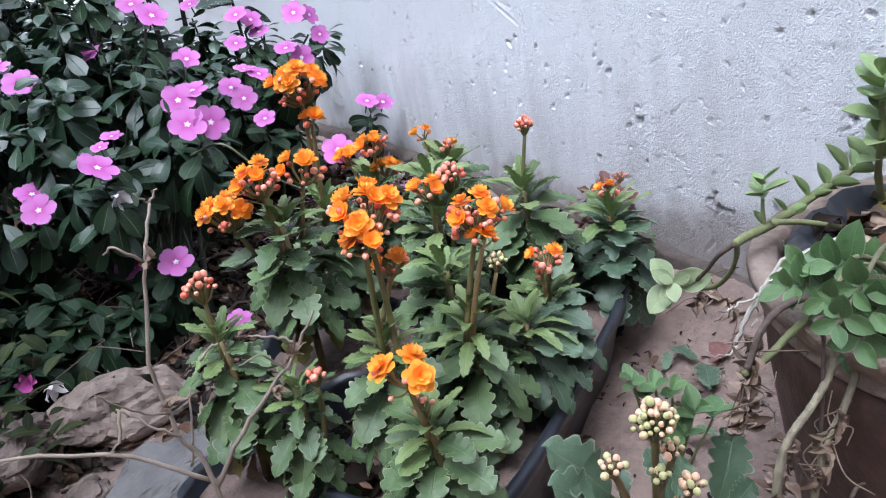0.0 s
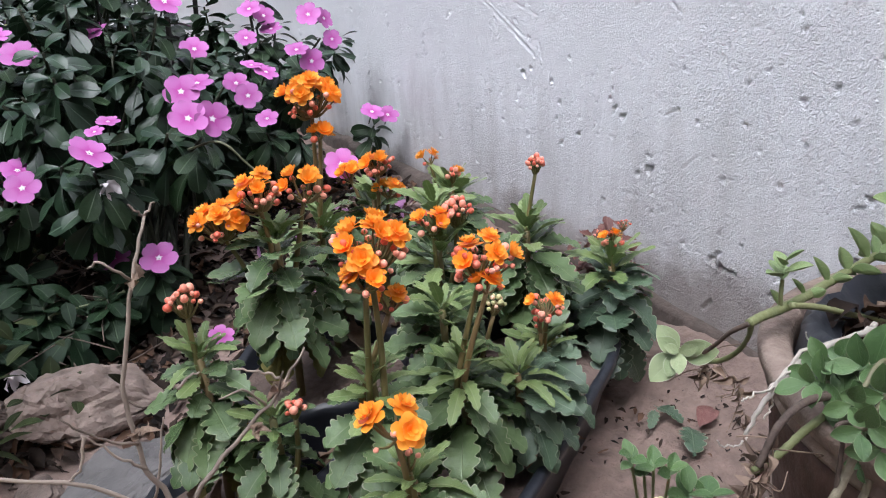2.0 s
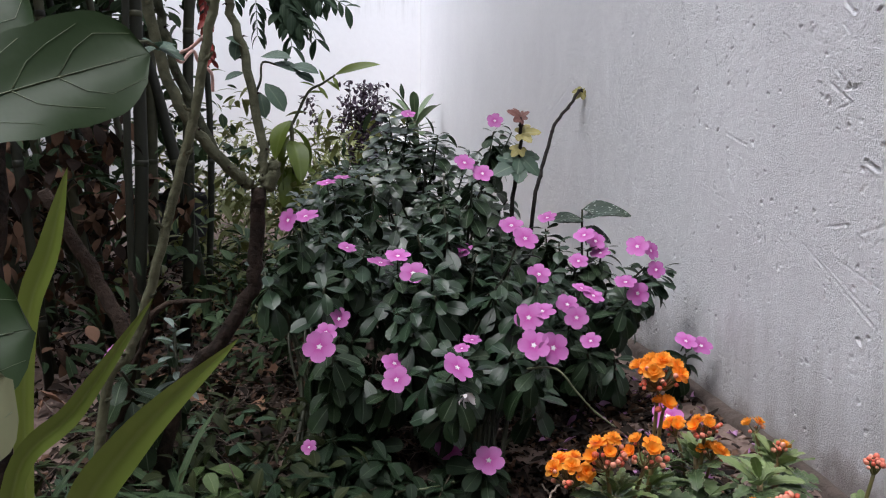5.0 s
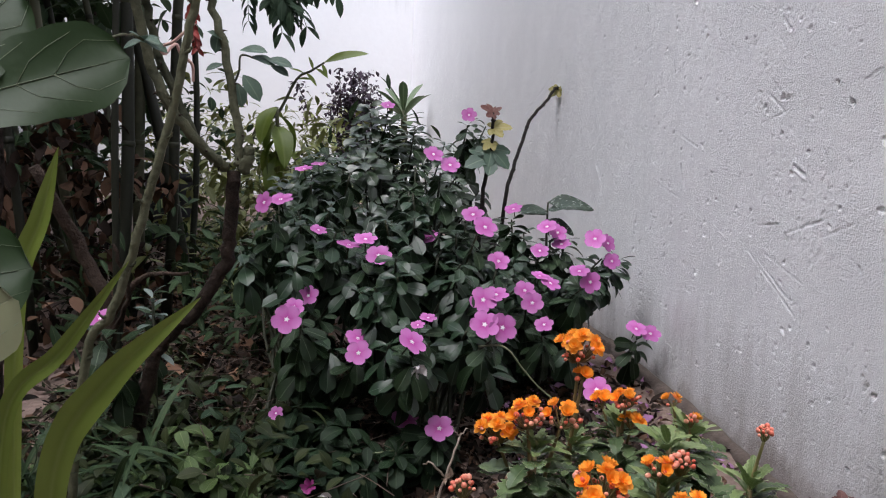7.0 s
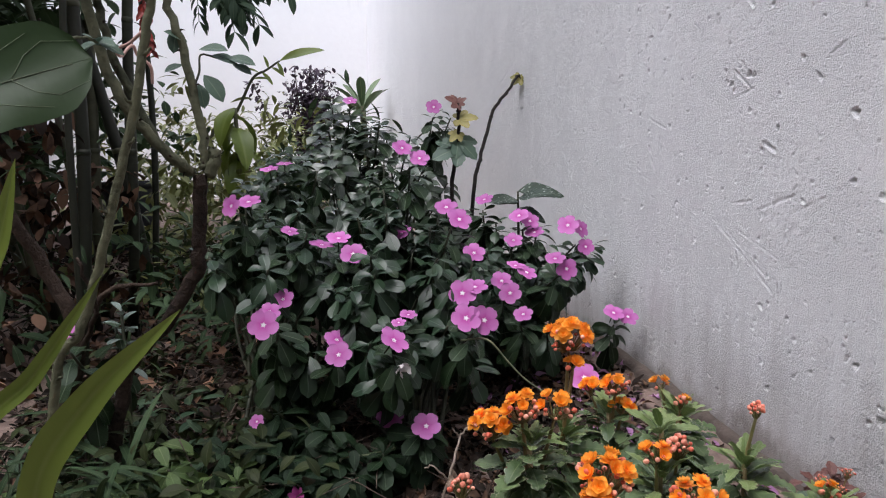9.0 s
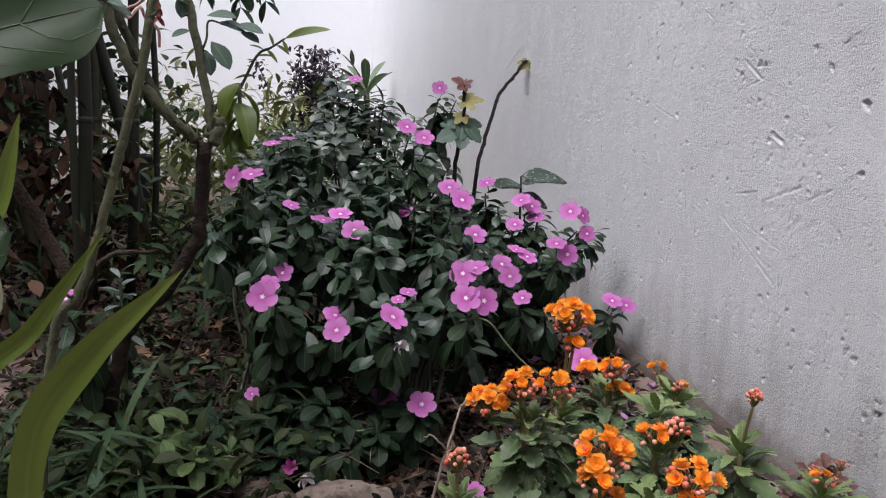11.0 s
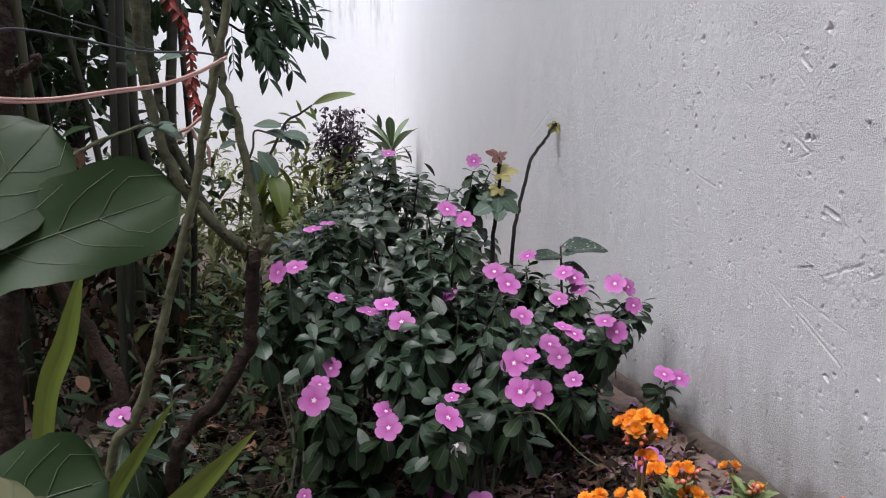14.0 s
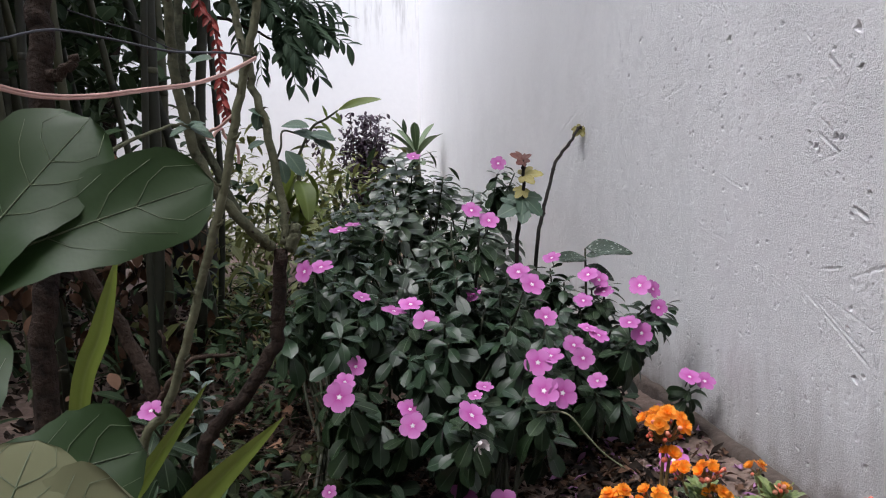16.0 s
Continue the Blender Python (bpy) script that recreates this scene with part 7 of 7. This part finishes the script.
def strap_plant():
    """Long upright blades from one base."""
    base = Vector((-0.80, -0.30, -0.035))
    root = thing("strap_leaf_plant", base, "plant with long yellow-green strap leaves", "plant")
    for foot, bend, low_mid, mid, tip, w in (((-0.770, -0.320, -0.040), (-0.766, -0.320, 0.099), (-0.758, -0.320, 0.220), (-0.725, -0.320, 0.277), (-0.668, -0.320, 0.332), 0.022),
                                             ((-0.799, -0.320, -0.040), (-0.795, -0.320, 0.113), (-0.787, -0.320, 0.252), (-0.752, -0.320, 0.297), (-0.711, -0.320, 0.355), 0.0125),
                                             ((-0.842, -0.200, -0.040), (-0.838, -0.200, 0.138), (-0.830, -0.200, 0.307), (-0.811, -0.200, 0.370), (-0.797, -0.200, 0.424), 0.016)):
        pts = curve_points([Vector(p) - base for p in (foot, bend, low_mid, mid, tip)], 8)
        v, f, uv = [], [], []
        n = len(pts)
        for i, p in enumerate(pts):
            s = i / (n - 1)
            d = (pts[min(i + 1, n - 1)] - pts[max(i - 1, 0)]).normalized()
            side = d.cross(Vector((0.25, -1, 0.35))).normalized()
            up = side.cross(d)
            half = w / 2 * min(1, 0.45 + s * 0.85) * (1 if s < 0.62 else math.cos((s - 0.62) / 0.38 * math.pi / 2) ** 0.9 + 0.02)
            for q in range(5):
                t = q / 2 - 1
                v.append(tuple(p + side * half * t + up * (abs(t) * half * 0.45)))
                uv.append((0.5 + t / 2, s))
        for i in range(n - 1):
            for q in range(4):
                a = i * 5 + q
                f.append((a, a + 1, a + 6, a + 5))
        part("leaf", make_mesh("strap_leaf", v, f, STRAP, uv), root)


strap_plant()

# ---- cord and wire ----
def line(name, pts, r, mat, label, category, strands=1):
    root = thing(name, pts[0], label, category)
    b = Vector(pts[0])
    c = curve_points([Vector(p) - b for p in pts], 10)
    for k in range(strands):
        off = Vector((0, 0, (k - (strands - 1) / 2) * r * 1.7))
        g = tube_geo([q + off for q in c], r, 7)
        part("strand", make_mesh("strand", g[0], g[1], mat), root)
    return root


line("pink_cord", [(-0.812, -0.360, 0.525), (-0.803, -0.308, 0.524), (-0.790, -0.257, 0.530), (-0.769, -0.205, 0.542), (-0.749, -0.153, 0.554), (-0.732, -0.102, 0.571), (-0.713, -0.050, 0.594)], 0.0010, CORD, "pinkish plastic cord tied between stems", "cord", 2)
line("thin_wire", [(-0.866, -0.250, 0.564), (-0.861, -0.216, 0.575), (-0.841, -0.182, 0.589), (-0.812, -0.148, 0.590), (-0.772, -0.113, 0.587), (-0.736, -0.079, 0.593), (-0.714, -0.045, 0.595)], 0.0010, WIRE, "thin grey wire stretched between stems", "wire")
line("thin_wire", [(-0.860, -0.100, 0.624), (-0.836, -0.075, 0.619), (-0.818, -0.050, 0.617), (-0.797, -0.025, 0.608), (-0.782, 0.000, 0.609)], 0.0007, WIRE, "thin slack wire hanging behind another", "wire")


def red_spike():
    root = thing("red_spike_plant", (-0.99, 0.55, 0.0), "tall stem ending in a hanging red flower spike", "plant")
    b = root.location
    g = tube_geo([p - b for p in curve_points([(-0.99, 0.55, 0.0), (-0.985, 0.54, 0.5), (-0.96, 0.52, 0.95), (-0.925, 0.50, 0.967), (-0.885, 0.5, 0.847)], 7)], [0.007, 0.004], 7)
    part("stem", make_mesh("stem", g[0], g[1], CANE), root)
    pts = curve_points([(-0.885, 0.500, 0.847), (-0.876, 0.500, 0.787), (-0.856, 0.500, 0.756), (-0.846, 0.500, 0.692), (-0.846, 0.500, 0.640), (-0.837, 0.500, 0.596)], 9)
    g = tube_geo([p - b for p in pts], 0.0028, 7)
    part("spike_axis", make_mesh("spike_axis", g[0], g[1], RED), root)
    me = leaf_mesh("bract", RED, width=0.42, widest=0.4, nu=5, cup=0.5, droop=0.3)
    for i, p in enumerate(pts[::2]):
        for k in range(2):
            part("bract", me, root, aim(p - b, (0.55 if (i + k) % 2 else -0.55, -0.4 + 0.5 * k, -0.8), (0, -1, 0.3), 0.019 + 0.004 * math.sin(i * 1.7)))


red_spike()

# ---- things behind the bushes ----
TWIGBARK = plain_mat("black_vine_bark", (0.006, 0.005, 0.005), (0.035, 0.026, 0.022), 0.8, 90, 0.9, 0.004, spec=0.2)


def dark_twig(pts, leaves, label):
    root = thing("bare_vine_twig", pts[0], label, "twig", "vine twigs")
    b = Vector(pts[0])
    c = curve_points([Vector(p) - b for p in pts], 6, 0.0012)
    g = tube_geo(c, [0.0052, 0.0034], 8)
    part("twig", make_mesh("twig", g[0], g[1], TWIGBARK), root)
    for k in range(5, len(c), 6):
        g = tube_geo([c[k] - Vector((0, 0, 0.004)), c[k], c[k] + Vector((0, 0, 0.004))], [0.0035, 0.0062, 0.0035], 8)
        part("node", make_mesh("node", g[0], g[1], TWIGBARK), root)
    for s, me, ln, way in leaves:
        k = min(len(c) - 1, int(s * (len(c) - 1)))
        part("leaf", me, root, aim(c[k], way, (0, -0.7, 0.7), ln))


def vine_leaf(name, mat):
    j = Joined()
    for a, ln, w in ((0, 1.0, 0.6), (52, 0.8, 0.5), (-52, 0.8, 0.5), (105, 0.5, 0.4), (-105, 0.5, 0.4)):
        j.add(leaf_geo(ln, w, 0.5, 8, 4, 0.15, 0.25, 0.04, 0.15, 4, 0.9), Matrix.Rotation(radians(a), 4, "Z"))
    return j.mesh(name, [mat])


VL_RED, VL_YEL, VL_GRN = vine_leaf("reddish_vine_leaf", REDLEAF), vine_leaf("yellow_vine_leaf", K_YELLOW), vine_leaf("green_vine_leaf", TL_ME.materials[0])
dark_twig([(-0.292, 0.75, 0.0), (-0.292, 0.75, 0.34), (-0.276, 0.75, 0.44), (-0.276, 0.75, 0.534)],
          [(1.0, VL_RED, 0.035, (-0.6, -0.2, 0.3)), (1.0, VL_RED, 0.022, (0.5, -0.2, 0.4)), (0.92, VL_YEL, 0.045, (0.9, -0.2, 0.1)), (0.75, VL_GRN, 0.06, (0.5, -0.3, -0.5)), (0.7, VL_GRN, 0.07, (-0.9, -0.3, -0.3)), (0.8, VL_YEL, 0.03, (-0.5, -0.3, -0.4))],
          "dark vine twig with reddish and yellow leaves")
dark_twig([(-0.215, 0.95, 0.0), (-0.20, 0.95, 0.325), (-0.165, 1.0, 0.43), (-0.11, 1.1, 0.54), (-0.055, 1.15, 0.60), (-0.012, 1.2, 0.645), (0.0 - 0.006, 1.2, 0.628)],
          [(0.93, VL_YEL, 0.035, (-0.8, -0.3, -0.6)), (0.9, VL_YEL, 0.03, (-0.6, -0.3, -0.9)), (1.0, VL_YEL, 0.02, (0.2, -0.4, 0.5))],
          "bare dark vine twig leaning on the wall")
beg = thing("spotted_begonia", (-0.17, 0.66, 0.03), "begonia with dark silver-spotted leaves beside the wall", "plant")
BEG_ME = leaf_mesh("begonia_leaf", BEGONIA, width=0.55, widest=0.35, nu=10, cup=0.15, droop=0.3, wave=0.05, crenate=0.06, teeth=8)
for way, z, ln in (((0.95, -0.2, 0.0), 0.320, 0.105), ((-0.5, -0.4, 0.1), 0.300, 0.070), ((0.5, -0.5, 0.2), 0.305, 0.09), ((-0.8, -0.3, 0.1), 0.30, 0.08), ((0.7, -0.4, -0.3), 0.285, 0.07)):
    g = tube_geo(curve_points([(0, 0, 0), (0.005, 0.01, 0.18), (0, 0, z)], 4), [0.004, 0.002], 6)
    st = part("leaf_stalk", make_mesh("leaf_stalk", g[0], g[1], V_STEM), beg)
    part("leaf", BEG_ME, st, aim((0, 0, z), way, (0, -0.5, 0.8), ln * 0.95))


def rosette_shrub(at, label):
    """A thick stem with a whorl of long leaves."""
    zb = ground_z(at[0], at[1]) - 0.02
    root = thing("rosette_shrub", (at[0], at[1], zb), label, "shrub")
    h = at[2] - zb
    g = tube_geo([(0, 0, 0), (0.02, 0, h * 0.5), (0, 0, h)], [0.03, 0.022], 9)
    part("stem", make_mesh("stem", g[0], g[1], GREENBARK), root)
    me = leaf_mesh("rosette_leaf", leaf_mat("rosette_leaf", (0.06, 0.10, 0.045), (0.12, 0.17, 0.085), (0.2, 0.25, 0.14), 0.45, veins=0.1), width=0.22, widest=0.68, nu=10, cup=0.25, droop=0.35, tip=0.8)
    for i in range(18):
        part("leaf", me, root, aim((0, 0, h - 0.10 + 0.005 * i), polar(i * 2.4, radians(-4 + 4.0 * i)), (0, 0, 1), (0.34 if math.cos(i * 2.4) < 0.1 else min(0.34, 0.165 / max(0.05, math.cos(i * 2.4) * math.cos(radians(4.0 * i - 4))))) * rng.uniform(0.85, 1.05)))
    return root


rosette_shrub((-0.205, 4.6, 0.799), "tall shrub with a rosette of long green leaves")


PURPLE_SHOOTS = [(-0.60 + rng.normal(0, 0.15), 4.9 + rng.normal(0, 0.12), rng.uniform(0.72, 1.10)) for _ in range(26)]


def purple_where(r):
    x, y, top = PURPLE_SHOOTS[int(r.integers(26))]
    z = top * (1 - r.random() ** 1.6 * 0.8)
    q = 0.03 + 0.05 * (1 - z / top)
    return -0.60 + (x + 0.60) * z / top + r.normal(0, q), y + r.normal(0, q), z


foliage("purple_shrub", 3200, purple_where, OVAL, PURPLE, (0.030, 0.055), "dark purple-leaved shrub before the back wall", "shrub", 9, 0.3)
j = Joined()
for x, y, top in PURPLE_SHOOTS:
    j.add(tube_geo([(-0.60, 4.9, -0.02), ((x - 0.60) / 2, (y + 4.9) / 2, top / 2), (x, y, top)], [0.008, 0.003], 6))
thing("shrub_stems", (0, 0, 0), "thin dark stems of the purple shrub", "stems", kind="stuff", me=j.mesh("shrub_stems", [BARK]))
foliage("far_foliage", 1500, clumps(60, (-2.4, 3.0, 0.1), (-0.45, 5.6, 0.75), 0.12, 41), LANCE, OLIVE, (0.05, 0.13), "pale green leaves in the far bed", seed=10)
foliage("far_foliage", 900, clumps(40, (-1.1, 2.0, 0.05), (-0.15, 4.4, 0.50), 0.10, 42), LANCE, THICKET, (0.05, 0.11), "green leaves of the far bed", seed=11)


def tree_branch():
    """A drooping branch of feathered leaves from a tree on the other side."""
    root = thing("hanging_tree_branch", (-1.9, 3.0, 0.0), "tree with drooping dark feathered leaves", "tree")
    b = root.location
    def limb(pts, r):
        g = tube_geo([p - b for p in curve_points(pts, 6, 0.004)], r, 8)
        part("limb", make_mesh("limb", g[0], g[1], BARK), root)
    limb([(-1.9, 3.0, 0.0), (-1.85, 3.0, 1.0), (-1.7, 2.95, 1.7), (-1.5, 2.9, 2.2)], [0.05, 0.03])
    limb([(-1.7, 2.95, 1.6), (-1.3, 2.9, 1.65), (-0.95, 2.85, 1.45)], [0.018, 0.006])
    limb([(-1.75, 2.95, 1.4), (-1.3, 2.9, 1.35), (-1.0, 2.85, 1.22)], [0.014, 0.005])
    limb([(-1.6, 2.9, 2.0), (-1.2, 2.9, 2.0), (-0.95, 2.85, 1.75)], [0.014, 0.005])
    j = Joined()
    g = leaf_geo(1.0, 0.36, 0.5, 6, 2, 0.2, 0.5, 0, 0, 6, 1.1)
    for (x, y, z), n in (((-0.95, 2.85, 1.42), 10), ((-1.05, 2.87, 1.35), 8), ((-1.0, 2.85, 1.22), 10), ((-1.1, 2.87, 1.5), 8), ((-0.95, 2.85, 1.72), 9), ((-1.2, 2.9, 1.4), 8), ((-1.25, 2.9, 1.62), 8), ((-0.92, 2.85, 1.3), 6), ((-1.12, 2.87, 1.75), 8)):
        for k in range(n):
            d = Vector((rng.uniform(-0.5, 1.0), rng.normal(0, 0.4), rng.uniform(-1.0, 0.5))).normalized()
            p = Vector((x, y, z)) + Vector(rng.normal(0, 0.05, 3))
            ln = rng.uniform(0.14, 0.24)
            j.add(tube_geo([p - b, p + d * ln - b], 0.002, 4))
            for q in range(5):
                s = (q + 1) / 5
                for side in (-1, 1):
                    w = d + Vector((d.z, 0, -d.x)) * side * 0.9 + Vector((0, rng.normal(0, 0.3), -0.15))
                    j.add(g, aim(p + d * ln * s - b, w, (0, -0.5, 0.8), rng.uniform(0.075, 0.115)))
    tagged(part("foliage", j.mesh("tree_foliage", [TREELEAF]), root, label="dark drooping leaflets"), kind="stuff")


tree_branch()
SHOOT = [(-1.127, 3.000, 0.020), (-1.077, 3.000, 0.527), (-0.959, 3.000, 0.640), (-0.865, 3.000, 0.817), (-0.795, 3.000, 0.862), (-0.728, 3.000, 0.908)]
ls = thing("leaning_shoot", SHOOT[0], "thin leafy shoot with one long leaf before the back wall", "shoot")
c = curve_points([Vector(p) - ls.location for p in SHOOT], 6)
g = tube_geo(c, [0.010, 0.005], 6)
part("stem", make_mesh("stem", g[0], g[1], GREENBARK), ls)
SH_ME = leaf_mesh("shoot_leaf", STRAP, width=0.26, widest=0.4, nu=10, cup=0.3, droop=0.35)
part("leaf", SH_ME, ls, aim(c[-1], (0.95, -0.15, 0.36), (0, -0.7, 0.7), 0.24))
for s, way, ln in ((0.97, (0.3, -0.3, -0.6), 0.08), (0.88, (0.7, -0.3, -0.4), 0.09), (0.84, (-0.2, -0.3, 0.8), 0.07), (0.76, (0.6, -0.3, -0.6), 0.09), (0.72, (-0.7, -0.3, 0.3), 0.08), (0.62, (0.8, -0.3, 0.1), 0.09)):
    part("leaf", SH_ME, ls, aim(c[int(s * (len(c) - 1))], way, (0, -0.6, 0.8), ln))

# broad drooping yellowish leaves behind the shrub
yl = thing("drooping_leaf_plant", (-0.819, 1.6, 0.03), "plant with broad drooping yellow-green leaves", "plant")
YL_ME = leaf_mesh("drooping_leaf", STRAP, width=0.42, widest=0.45, nu=10, cup=0.3, droop=0.9, wave=0.05)
g = tube_geo(curve_points([(0, 0, 0), (0.01, 0, 0.3), (0.0, 0, 0.551)], 5), [0.010, 0.006], 7)
part("stem", make_mesh("stem", g[0], g[1], GREENBARK), yl)
for k in range(9):
    part("leaf", YL_ME, yl, aim((0, 0, 0.551 - 0.02 * k), polar(k * 2.4 + 4.2, radians(-30 - 12 * (k % 3))), (0, 0, 1), rng.uniform(0.13, 0.18)))
gp = thing("grey_leaf_plant", (-0.83, 0.18, 0.0), "small plant with grey-green downy leaves", "plant")
GP_ME = leaf_mesh("grey_leaf", GREYLEAF, width=0.42, widest=0.6, nu=7, cup=0.25, droop=0.4)
part("stem", make_mesh("stem", *tube_geo([(0, 0, -0.01), (0.003, 0, 0.12), (0, 0, 0.232)], [0.003, 0.002])[:2], V_STEM), gp)
for k in range(16):
    part("leaf", GP_ME, gp, aim((0, 0, 0.238 - 0.006 * k), polar(k * 2.4, radians(45 - 5 * k)), (0, 0, 1), 0.022 + 0.001 * k))

# thorns on the shrub's limbs
THORN = make_mesh("thorn", *tube_geo([(0, 0, 0), (0, 0.002, 0.0006), (0, 0.006, -0.0005)], [0.0016, 0.0009, 0.0001], 6)[:2], BARK)
for limb in [o for o in tree.children if o.name.startswith("limb")]:
    me = limb.data
    for k in range(0, len(me.vertices) - 12, 23):
        v = me.vertices[k]
        part("thorn", THORN, limb, aim(v.co, v.normal + Vector((0, 0, -0.2))))

# the knotted end of the cord
line("cord_knot", [(-0.732, -0.030, 0.551), (-0.744, -0.025, 0.541), (-0.755, -0.020, 0.533), (-0.764, -0.015, 0.530), (-0.769, -0.010, 0.525), (-0.766, -0.005, 0.523), (-0.761, 0.000, 0.531), (-0.757, 0.005, 0.534), (-0.754, 0.010, 0.525), (-0.744, 0.015, 0.516), (-0.744, 0.020, 0.499)], 0.0016, CORD, "knotted loose end of a pinkish cord", "cord")
